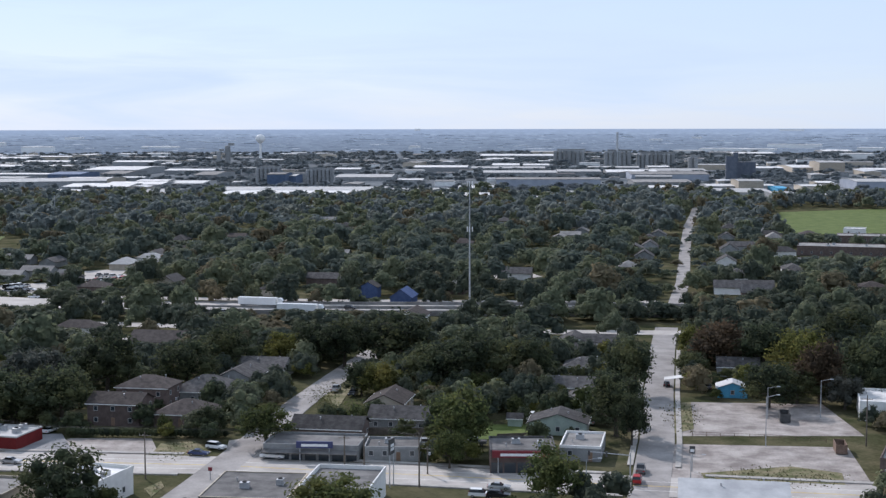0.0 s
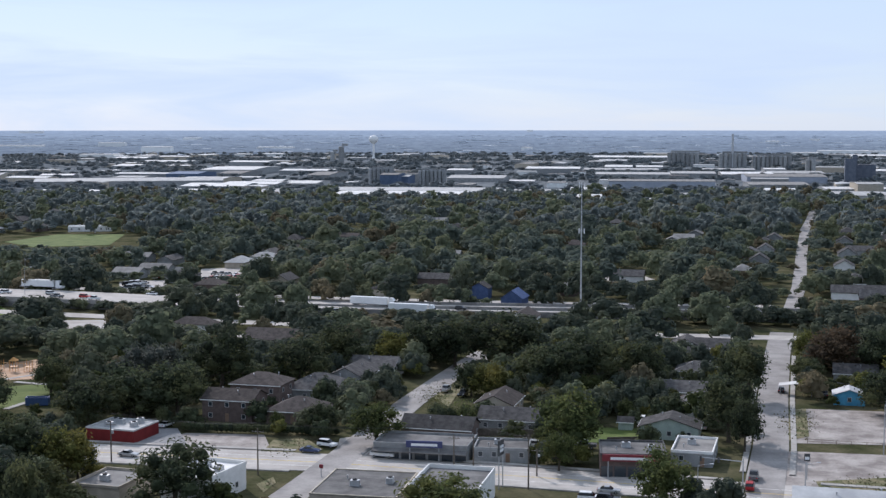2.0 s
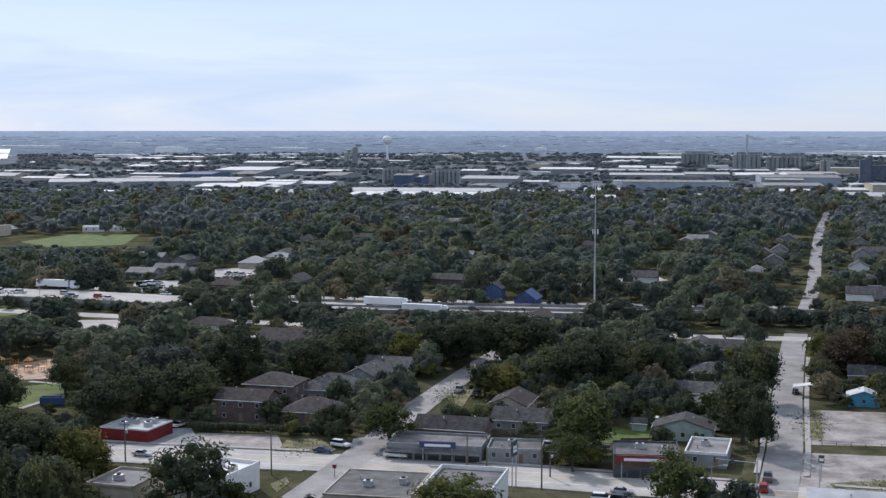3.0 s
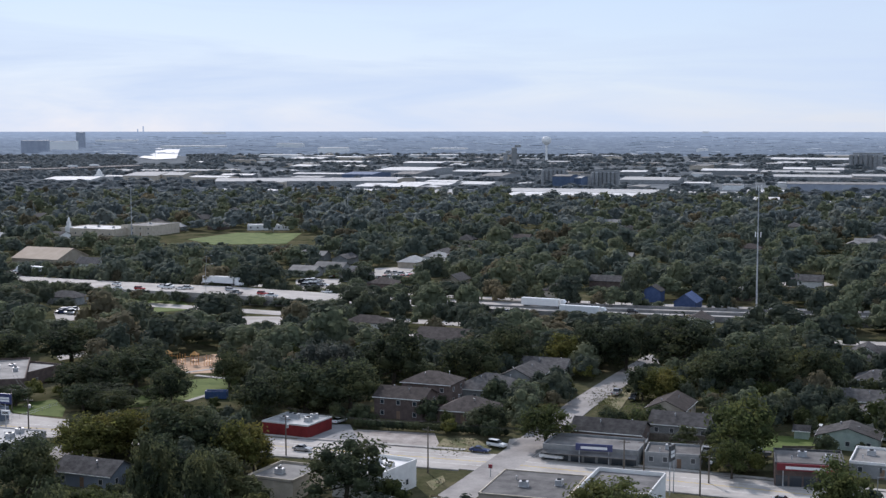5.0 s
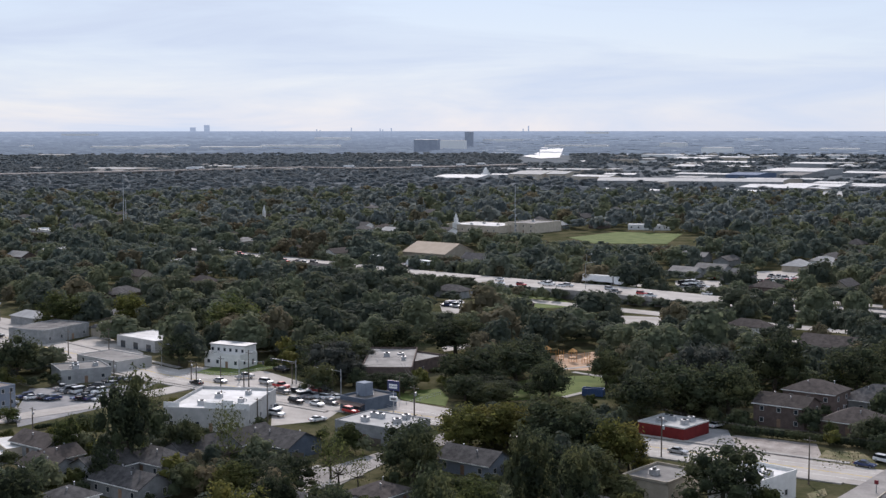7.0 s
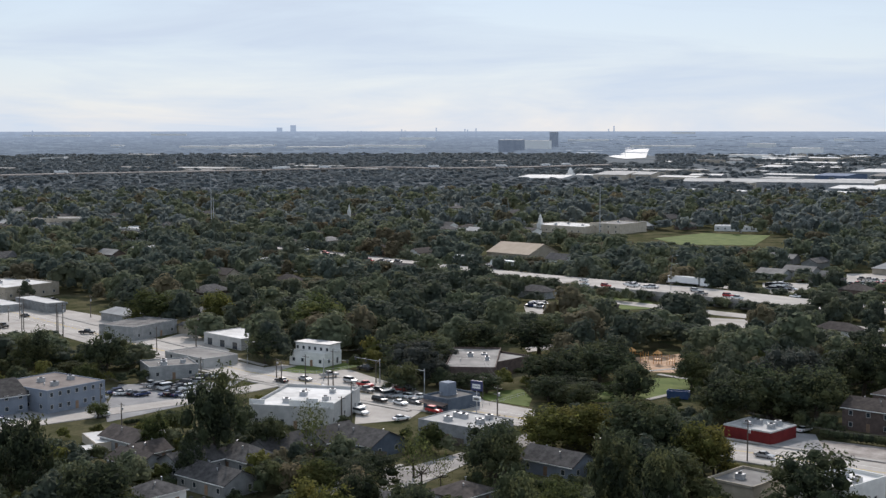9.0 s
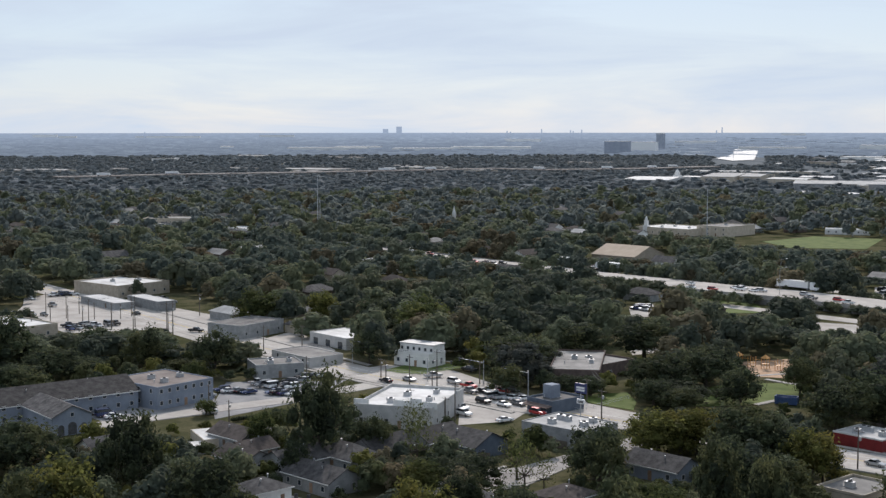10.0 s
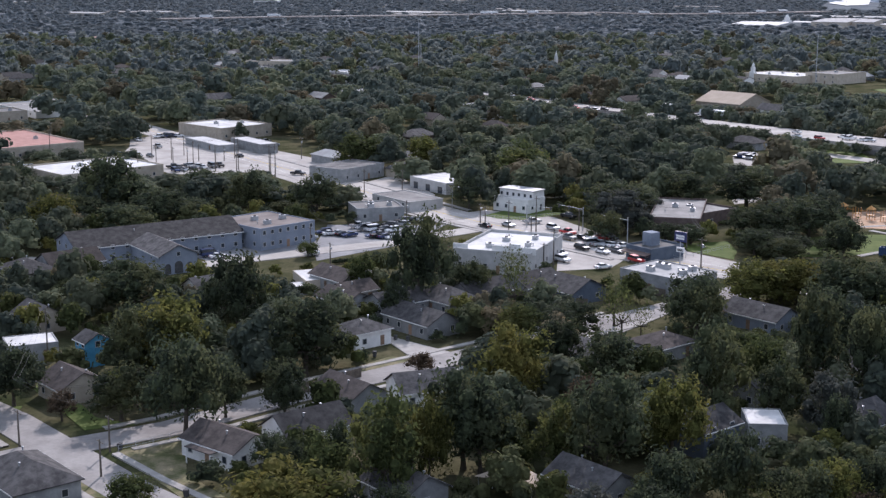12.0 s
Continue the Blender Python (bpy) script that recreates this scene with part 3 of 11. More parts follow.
def shell_quads(rng, centres, radii, count, size, lift=0.0):
    """Leaf sprays on the outer side of a crown's clumps, lying roughly along its surface."""
    k = rng.choice(len(centres), count, p=radii ** 2 / (radii ** 2).sum())
    out = centres[k] - np.array([0, 0, 0.36])
    out /= np.linalg.norm(out, axis=1)[:, None] + 1e-6
    d = rng.normal(size=(count, 3)) * 0.62 + out * 0.75 + np.array([0, 0, 0.12])
    d /= np.linalg.norm(d, axis=1)[:, None]
    p = centres[k] + d * (radii[k] * rng.uniform(0.90, 1.07, count))[:, None]
    nrm = d + rng.normal(size=(count, 3)) * 0.22 + np.array([0, 0, lift])
    nrm /= np.linalg.norm(nrm, axis=1)[:, None]
    u = np.cross(nrm, rng.normal(size=(count, 3)))
    u /= np.linalg.norm(u, axis=1)[:, None] + 1e-9
    v = np.cross(nrm, u)
    s = size * rng.uniform(0.6, 1.3, count)[:, None]
    w = s * rng.uniform(0.6, 1.0, count)[:, None]
    return np.stack([p - u * s, p - v * w * 0.75 + nrm * s * 0.12, p + u * s, p + v * w * 0.75 - nrm * s * 0.1], 1)


def scatter_mesh(name, places, widths, heights, mat, label, seed, quads, size, lumps, lift=0.0):
    """Woods that nobody could count: many small crowns in one mesh, each of clumps and leaf sprays."""
    rng = np.random.default_rng(seed)
    patterns = []
    for s in range(8):
        c, r = dome_layout(rng, lumps)
        q = shell_quads(rng, c, r, quads, size, lift)
        patterns.append((q, c, r * 0.8))
    dirs = np.array([(math.cos(a) * math.cos(b), math.sin(a) * math.cos(b), math.sin(b)) for b in (-0.5, 0.6) for a in np.arange(5) * math.pi / 2.5] + [(0, 0, 1)])
    core_faces = [(i, (i + 1) % 5, 5 + (i + 1) % 5, 5 + i) for i in range(5)]
    cap_faces = [(5 + i, 5 + (i + 1) % 5, 10) for i in range(5)]
    verts, quad_idx, tri_idx, base = [], [], [], 0
    cf, tf = np.array(core_faces), np.array(cap_faces)
    for i, (x, y, z) in enumerate(places):
        q, c, r = patterns[i % 8]
        a = rng.uniform(0, 6.283)
        ca, sa_ = math.cos(a), math.sin(a)
        s = np.array([widths[i], widths[i], heights[i] / 0.93])
        rot = np.array([[ca, -sa_, 0], [sa_, ca, 0], [0, 0, 1]])
        p = (q.reshape(-1, 3) @ rot.T) * s + (x, y, z)
        verts.append(p)
        quad_idx.append(np.arange(len(p)).reshape(-1, 4) + base)
        base += len(p)
        for cc, rr in zip(c, r):
            pc = ((cc + dirs * rr) @ rot.T) * s + (x, y, z)
            verts.append(pc)
            quad_idx.append(cf + base)
            tri_idx.append(tf + base)
            base += 11
    v = np.concatenate(verts).astype(np.float32)
    qi, ti_ = np.concatenate(quad_idx), np.concatenate(tri_idx)
    me = bpy.data.meshes.new(name)
    me.vertices.add(len(v))
    me.vertices.foreach_set("co", v.ravel())
    loops = np.concatenate([qi.ravel(), ti_.ravel()]).astype(np.int32)
    me.loops.add(len(loops))
    me.loops.foreach_set("vertex_index", loops)
    starts = np.concatenate([np.arange(len(qi)) * 4, len(qi) * 4 + np.arange(len(ti_)) * 3]).astype(np.int32)
    me.polygons.add(len(starts))
    me.polygons.foreach_set("loop_start", starts)
    me.update(calc_edges=True)
    me.materials.append(mat)
    return tagged(new(name, me), label, "woods", kind="stuff")


GROVE = []


def grove_tree(x, y, width, height):
    """One more tree of the close woods, joined with them."""
    GROVE.append((x, y, width, height))


def hedge(a, b, wide, high, label="long dark clipped hedge"):
    """A dense clipped hedge: a leafy skin round a dark core."""
    rng = np.random.default_rng(int(abs(a[0] * 7 + a[1])))
    length, turn = math.dist(a, b), math.atan2(b[1] - a[1], b[0] - a[0])
    n = int(length / (wide * 0.55)) + 2
    c = np.stack([np.linspace(0, length, n), rng.uniform(-0.1, 0.1, n) * wide, np.full(n, high * 0.55)], 1)
    r = np.full(n, wide * 0.55) * rng.uniform(0.85, 1.15, n)
    q = leaf_quads(rng, c, r, int(60 * n), 0.28)
    q[..., 2] *= high / (wide * 0.55 + high * 0.55)
    ob = new("hedge", quads_mesh("hedge", q, M_LEAF, [(p, s * 0.8) for p, s in zip(c, r)]))
    ob.matrix_basis = Matrix.Translation((a[0], a[1], 0)) @ Matrix.Rotation(turn, 4, "Z")
    return tagged(ob, label, "hedge")


def weeds(x, y, rx, ry, turn, count, seed):
    """Tufts of dry weeds over a rough oval, thinning towards its edge."""
    rng = np.random.default_rng(seed)
    rr, aa = np.sqrt(rng.uniform(0, 1, count)) * rng.uniform(0.6, 1.15, count), rng.uniform(0, 6.283, count)
    p = np.stack([rr * rx * np.cos(aa), rr * ry * np.sin(aa), np.full(count, 0.16)], 1)
    s = rng.uniform(0.07, 0.24, count)
    u = np.stack([np.cos(aa * 7), np.sin(aa * 7), np.zeros(count)], 1) * s[:, None]
    up = np.array([0, 0, 1.0]) * s[:, None] * 0.7 + rng.normal(size=(count, 3)) * 0.12
    q = np.stack([p - u, p + u, p + u * 0.4 + up, p - u * 0.4 + up], 1)
    ob = new("weeds", quads_mesh("weeds", q, M_DRYGRASS))
    ob.matrix_basis = pose(x, y, 0, 0, 0, turn)
    return tagged(ob, "tufts of dry yellow-green weeds", "weeds", kind="stuff")


# ---- kinds of building ----
def shared(name, bm, mat):
    return mesh_of(name, bm, mat)


W_FRAME = shared("window", add_box(add_box(add_box(add_box(bmesh.new(), 0, -0.04, -0.62, 1.1, 0.1, 0.10), 0, -0.04, 0.52, 1.1, 0.08, 0.10), -0.5, -0.04, -0.52, 0.10, 0.08, 1.04), 0.5, -0.04, -0.52, 0.10, 0.08, 1.04), M_WALLPALE)
W_PANE = shared("pane", box(0, -0.02, -0.52, 0.9, 0.03, 1.04), M_WINDOW)
D_LEAF = shared("door", box(0, -0.04, 0, 0.95, 0.08, 2.05), M_DOOR)
D_GLASS = shared("door", box(0, -0.04, 0, 1.9, 0.08, 2.3), M_WINDOW)
D_ROLL = shared("roller_door", box(0, -0.04, 0, 3.2, 0.08, 3.3), M_WALLGREY)
VENT = shared("roof_vent", lathe([(0.001, -0.3), (0.12, -0.3), (0.12, 0.35), (0.2, 0.36), (0.2, 0.5), (0.001, 0.55)], 8), M_STEEL)
AC_BODY = shared("rooftop_unit", add_box(add_box(bmesh.new(), 0, 0, 0, 2.0, 1.5, 0.15), 0, 0, 0.15, 1.8, 1.3, 0.95), M_STEEL)
AC_FAN = shared("fan_cowl", lathe([(0.001, 1.1), (0.45, 1.1), (0.5, 1.3), (0.4, 1.3), (0.38, 1.18), (0.001, 1.16)], 10), M_DARKTRIM)


def piece(name, mesh, parent, x, y, z, turn=0.0, s=(1, 1, 1)):
    ob = new(name, mesh)
    ob.parent = parent
    ob.matrix_basis = Matrix.LocRotScale((x, y, z), Euler((0, 0, radians(turn))), s)
    return ob


def window_at(parent, x, y, z, turn, s=1.0, wide=1.0):
    f = piece("window", W_FRAME, parent, x, y, z, turn, (s * wide, 1, s))
    piece("pane", W_PANE, f, 0, 0, 0)
    return f


def rooftop_unit(parent, x, y, z, turn=0.0, s=1.0):
    a = piece("rooftop_unit", AC_BODY, parent, x, y, z, turn, (s, s, s))
    piece("fan_cowl", AC_FAN, a, 0, 0, 0)


def roof_gable(bm, w, d, h, rise, over=0.45, thick=0.16):
    """Two pitched slabs, ridge along x."""
    for side in (-1, 1):
        run = d / 2 + over
        drop = rise * run / (d / 2)
        e0 = [(-w / 2 - over, 0, h + rise), (w / 2 + over, 0, h + rise), (w / 2 + over, side * run, h + rise - drop), (-w / 2 - over, side * run, h + rise - drop)]
        lo = [bm.verts.new((x, y, z)) for x, y, z in e0]
        hi = [bm.verts.new((x, y, z + thick)) for x, y, z in e0]
        bm.faces.new(hi)
        bm.faces.new(lo[::-1])
        for i in range(4):
            j = (i + 1) % 4
            bm.faces.new((lo[i], lo[j], hi[j], hi[i]))


def roof_hip(bm, w, d, h, rise, over=0.45, thick=0.16):
    """A hipped roof, ridge along x."""
    a, b = w / 2 + over, d / 2 + over
    drop = rise * over / (d / 2)
    r = max(w / 2 - d / 2, 0.2)
    for dz in (0, thick):
        base = [bm.verts.new((sx * a, sy * b, h - drop + dz)) for sx, sy in ((-1, -1), (1, -1), (1, 1), (-1, 1))]
        if dz == 0:
            under = base
            continue
        r1, r2 = bm.verts.new((-r, 0, h + rise + dz)), bm.verts.new((r, 0, h + rise + dz))
        bm.faces.new((base[0], base[1], r2, r1))
        bm.faces.new((base[2], base[3], r1, r2))
        bm.faces.new((base[1], base[2], r2))
        bm.faces.new((base[3], base[0], r1))
        for i in range(4):
            j = (i + 1) % 4
            bm.faces.new((under[i], under[j], base[j], base[i]))
        bm.faces.new(under[::-1])


def gable_walls(w, d, h, rise):
    bm = bmesh.new()
    lo = [bm.verts.new((sx * w / 2, sy * d / 2, -0.2)) for sx, sy in ((-1, -1), (1, -1), (1, 1), (-1, 1))]
    hi = [bm.verts.new((sx * w / 2, sy * d / 2, h)) for sx, sy in ((-1, -1), (1, -1), (1, 1), (-1, 1))]
    for i in range(4):
        j = (i + 1) % 4
        bm.faces.new((lo[i], lo[j], hi[j], hi[i]))
    if rise:
        g1, g2 = bm.verts.new((-w / 2, 0, h + rise)), bm.verts.new((w / 2, 0, h + rise))
        bm.faces.new((hi[3], hi[0], g1))
        bm.faces.new((hi[1], hi[2], g2))
        bm.faces.new((hi[0], hi[1], g2, g1))
        bm.faces.new((hi[2], hi[3], g1, g2))
    else:
        bm.faces.new(hi)
    return bm


HOUSES = []


def house(x, y, turn, w, d, h=3.0, rise=2.0, roof="gable", wall=M_WALLGREY, top=M_SHINGLE, label="", porch=0, windows=1, chimney=0, name="house", vents=2, seen=1.0):
    """A house with its ridge along its own x; turn is the ridge's direction in the plan."""
    k = len(HOUSES)
    HOUSES.append((x, y))
    keep_spot(x, y, max(w, d) * 0.5 + seen)
    root = thing(name, x, y, 0, turn, label or "single-storey house with a grey shingle roof", "house" if name == "house" else name.replace("_", " "))
    part("wall", gable_walls(w, d, h, rise if roof == "gable" else 0), wall, root)
    bm = bmesh.new()
    (roof_gable if roof == "gable" else roof_hip)(bm, w, d, h, rise)
    part("roof", bm, top, root)
    eave = h - rise * 0.45 / (d / 2)
    for side in (-1, 1):
        if math.hypot(x, y) < 420:
            part("fascia", box(0, side * (d / 2 + 0.47), eave - 0.06, w + 0.9, 0.05, 0.2), M_TRIM, root)
    rows = [1.55] if h < 4.5 else [1.55, 4.4]
    windows = windows and math.hypot(x, y) < 450
    if windows:
        for z in rows:
            for side, a in ((-1, 0), (1, 180)):
                n = max(2, int(w / 3.6))
                for i in range(n):
                    if side == -1 and z < 2 and i == n // 2:
                        piece("door", D_LEAF, root, (i + 0.5) / n * w - w / 2, side * d / 2, 0.12, a)
                        continue
                    window_at(root, (i + 0.5) / n * w - w / 2, side * d / 2, z, a)
            for side, a in ((-1, -90), (1, 90)):
                n = max(1, int(d / 4.2))
                for i in range(n):
                    window_at(root, side * w / 2, (i + 0.5) / n * d - d / 2, z, a)
    if porch:
        bm = box(0, -d / 2 - porch / 2, h - 0.35, w * 0.5, porch, 0.14)
        part("porch_roof", bm, top, root)
        for sx in (-1, 1):
            part("porch_post", box(sx * w * 0.23, -d / 2 - porch + 0.2, 0, 0.16, 0.16, h - 0.35), M_TRIM, root)
    for i in range(vents if windows else 0):
        yy = d * 0.16 * (1 if i % 2 else -1)
        piece("roof_vent", VENT, root, w * (0.12 + 0.17 * i) * (1 if (k + i) % 2 else -1), yy, h + rise * 0.68 + 0.2, 0)
    if chimney:
        part("chimney", box(w * 0.28, d * 0.18, h, 0.8, 0.7, rise + 1.0), M_BRICK, root)
    return root


def flat_building(x, y, turn, w, d, h, wall=M_WALLWHITE, top=M_ROOFGREY, label="", units=1, front=3, parapet=0.6, name="shop", glass=0, back=0, trim=None, awning=None, side=0):
    """A flat-roofed building behind a parapet; its front looks along its own -y."""
    keep_spot(x, y, max(w, d) * 0.5 + 2)
    root = thing(name, x, y, 0, turn, label, "building")
    part("wall", box(0, 0, -0.2, w, d, h + 0.2), wall, root)
    part("roof", box(0, 0, h + 0.004, w - 0.5, d - 0.5, 0.08), top, root)
    t = 0.25
    ring = bmesh.new()
    add_box(ring, 0, -d / 2 + t / 2 - 0.03, h, w + 0.06, t, parapet)
    add_box(ring, 0, d / 2 - t / 2 + 0.03, h, w + 0.06, t, parapet)
    add_box(ring, -w / 2 + t / 2 - 0.03, 0, h, t, d - 2 * t + 0.06, parapet)
    add_box(ring, w / 2 - t / 2 + 0.03, 0, h, t, d - 2 * t + 0.06, parapet)
    part("parapet", ring, trim or wall, root)
    for i in range(units):
        rooftop_unit(root, w * (((i * 0.37 + 0.31) % 0.8) - 0.4), d * (((i * 0.53 + 0.45) % 0.7) - 0.35), h + 0.08, (i * 90) % 180, 1.0)
        if i % 2 == 0:
            piece("roof_vent", VENT, root, w * (((i * 0.29 + 0.15) % 0.8) - 0.4), d * (((i * 0.41 + 0.2) % 0.7) - 0.35), h + 0.35)
    for z in ([1.8] if h < 5.5 else [1.7, 4.9]):
        for i in range(front):
            xx = (i + 0.5) / front * w - w / 2
            if glass and z < 2:
                piece("shop_door" if i % 3 == 1 else "shop_window", D_GLASS, root, xx, -d / 2, 0.1, 0, (min(1.3, w / front / 2.2), 1, 1))
            elif z < 2 and i == front // 2:
                piece("door", D_LEAF, root, xx, -d / 2, 0.05)
            else:
                window_at(root, xx, -d / 2, z, 0, 1.0)
        for i in range(side):
            for sx, a in ((-1, -90), (1, 90)):
                window_at(root, sx * w / 2, (i + 0.5) / side * d - d / 2, z, a)
    if awning:
        bm = bmesh.new()
        vs = [bm.verts.new(p) for p in ((-w / 2, -d / 2, h - 0.6), (w / 2, -d / 2, h - 0.6), (w / 2, -d / 2 - 2.0, h - 1.0), (-w / 2, -d / 2 - 2.0, h - 1.0), (-w / 2, -d / 2, h - 0.75), (w / 2, -d / 2, h - 0.75), (w / 2, -d / 2 - 2.0, h - 1.15), (-w / 2, -d / 2 - 2.0, h - 1.15))]
        for q in ((3, 2, 1, 0), (4, 5, 6, 7), (2, 3, 7, 6), (0, 1, 5, 4), (1, 2, 6, 5), (3, 0, 4, 7)):
            bm.faces.new([vs[i] for i in q])
        part("awning", bm, awning, root)
    return root


def warehouse(x, y, turn, w, d, h, wall=M_WALLWHITE, top=M_ROOFWHITE, rise=None, doors=0, label="large white-roofed industrial warehouse", group="warehouses", z=0.0, s=1.0):
    """A long low metal building with a shallow ridge along x."""
    if z == 0:
        keep_spot(x, y, min(w, d) * 0.5 + 4)
        keep_line([(x - (w - d) / 2 * math.cos(radians(turn)), y - (w - d) / 2 * math.sin(radians(turn))), (x + (w - d) / 2 * math.cos(radians(turn)), y + (w - d) / 2 * math.sin(radians(turn)))] if w > d else [(x, y), (x + 0.1, y)], d * 0.5 + 4)
    rise = d * 0.045 if rise is None else rise
    root = thing("warehouse", x, y, z, turn, label, "warehouse", group)
    root.scale = (s, s, s)
    part("wall", gable_walls(w, d, h, rise), wall, root)
    bm = bmesh.new()
    roof_gable(bm, w, d, h, rise, 0.4, 0.3)
    part("roof", bm, top, root)
    for i in range(doors):
        piece("roller_door", D_ROLL, root, (i + 0.5) / doors * w - w / 2, -d / 2, 0.1, 0, (1.2, 1, 1.2))
    return root


# ---- vehicles ----
CARS = {}


def wheel_mesh(r, wdt):
    bm = lathe([(r * 0.55, -wdt / 2), (r * 0.95, -wdt / 2), (r, -wdt * 0.3), (r, wdt * 0.3), (r * 0.95, wdt / 2), (r * 0.55, wdt / 2)], 9)
    bmesh.ops.rotate(bm, verts=bm.verts, cent=(0, 0, 0), matrix=Matrix.Rotation(radians(90), 3, "X"))
    return bm


def rim_mesh(r, wdt):
    bm = lathe([(0.001, -wdt * 0.45), (r * 0.3, -wdt * 0.48), (r * 0.56, -wdt * 0.4), (r * 0.56, wdt * 0.4), (0.001, wdt * 0.45)], 8)
    bmesh.ops.rotate(bm, verts=bm.verts, cent=(0, 0, 0), matrix=Matrix.Rotation(radians(90), 3, "X"))
    return bm


T_CAR, R_CAR = shared("tyre", wheel_mesh(0.34, 0.24), M_TYRE), shared("rim", rim_mesh(0.34, 0.24), M_RIM)
T_BIG, R_BIG = shared("tyre", wheel_mesh(0.5, 0.5), M_TYRE), shared("rim", rim_mesh(0.5, 0.5), M_RIM)


def profile_solid(points, width, inset=0.0, zin=0.6):
    """A side outline in x, z pushed out across y; above zin it draws in, as a car's sides do."""
    bm = bmesh.new()
    rows = []
    for s in (-1, 1):
        rows.append([bm.verts.new((x, s * (width / 2 - (inset if z > zin else 0)), z)) for x, z in points])
    n = len(points)
    for i in range(n):
        j = (i + 1) % n
        bm.faces.new((rows[0][i], rows[0][j], rows[1][j], rows[1][i]))
    bm.faces.new(rows[0][::-1])
    bm.faces.new(rows[1])
    bmesh.ops.recalc_face_normals(bm, faces=bm.faces)
    bmesh.ops.bevel(bm, geom=[e for e in bm.edges if e.calc_face_angle(0) > 0.5], offset=0.05, segments=2, affect="EDGES")
    return bm


SHAPES = {
    "sedan": (4.75, 1.82, [(-2.35, 0.35), (2.35, 0.35), (2.37, 0.62), (2.2, 0.78), (1.0, 0.92), (-1.55, 0.98), (-2.25, 0.93), (-2.38, 0.6)],
              [(0.95, 0.90), (0.25, 1.38), (-0.95, 1.42), (-1.75, 0.96)], [(0.20, 1.38), (0.10, 1.44), (-0.85, 1.47), (-1.0, 1.42)]),
    "suv": (4.85, 1.95, [(-2.38, 0.4), (2.38, 0.4), (2.42, 0.75), (2.25, 0.98), (1.15, 1.08), (-2.35, 1.12), (-2.42, 0.7)],
            [(1.1, 1.06), (0.45, 1.68), (-2.05, 1.70), (-2.35, 1.10)], [(0.42, 1.68), (0.3, 1.76), (-1.95, 1.78), (-2.08, 1.70)]),
    "pickup": (5.7, 2.0, [(-2.82, 0.5), (2.8, 0.5), (2.85, 0.9), (2.7, 1.12), (1.45, 1.18), (-2.8, 1.18), (-2.85, 0.7)],
               [(1.4, 1.16), (0.75, 1.82), (-0.75, 1.84), (-0.95, 1.17)], [(0.72, 1.82), (0.6, 1.90), (-0.65, 1.91), (-0.78, 1.84)]),
    "van": (5.4, 2.0, [(-2.65, 0.4), (2.65, 0.4), (2.72, 0.85), (2.45, 1.15), (1.9, 1.25), (-2.68, 1.25), (-2.7, 0.7)],
            [(1.85, 1.23), (1.05, 2.0), (-2.55, 2.05), (-2.66, 1.24)], [(1.02, 1.98), (0.9, 2.1), (-2.45, 2.16), (-2.58, 2.04)]),
}


def car_pattern(kind, colour, near=True):
    """A parked car, nose along +x, with its wheels, glass and lamps."""
    length, width, body, cabin, lid = SHAPES[kind]
    names = {"sedan": "car", "suv": "suv", "pickup": "pickup_truck", "van": "van"}
    tone = {"white": "white", "silver": "silver", "black": "black", "grey": "dark grey", "red": "red", "blue": "dark blue"}[colour]
    root = thing(names[kind], 0, 0, -40, 0, "%s painted %s with dark glass, parked" % (tone, names[kind].replace("_", " ")), "vehicle", "vehicles")
    b = part("body", profile_solid(body, width, 0.06, 0.8), CAR_PAINTS[colour], root)
    part("cabin_glass", profile_solid(cabin, width - 0.16, 0.14, 1.3), M_CARGLASS, root)
    part("roof_panel", profile_solid(lid, width - 0.40, 0.05, 1.4), CAR_PAINTS[colour], root)
    if kind == "pickup":
        part("cargo_bed", box(-1.85, 0, 1.181, 1.7, 1.6, 0.012), M_DARKTRIM, root)
    for sx in (-1, 1):
        for sy in (-1, 1):
            w = piece("wheel", T_CAR, root, sx * length * 0.31, sy * (width / 2 - 0.1), 0.34)
            if not near:
                continue
            piece("rim", R_CAR, w, 0, 0, 0)
            lamp = box(sx * (length / 2 - 0.06), sy * width * 0.36, 0.66 if kind == "sedan" else 0.85, 0.12, 0.34, 0.16)
            part("headlight" if sx > 0 else "tail_light", lamp, M_LAMPGLASS if sx > 0 else M_TAIL, root)
    CARS[(kind, colour, near)] = root


for kind in SHAPES:
    for colour in CAR_PAINTS:
        car_pattern(kind, colour)
        car_pattern(kind, colour, False)


def car(x, y, turn, kind="sedan", colour="white", z=0.13):
    return copy_thing(CARS[(kind, colour, math.hypot(x, y) < 400)], pose(x, y, z, 0, 0, turn))


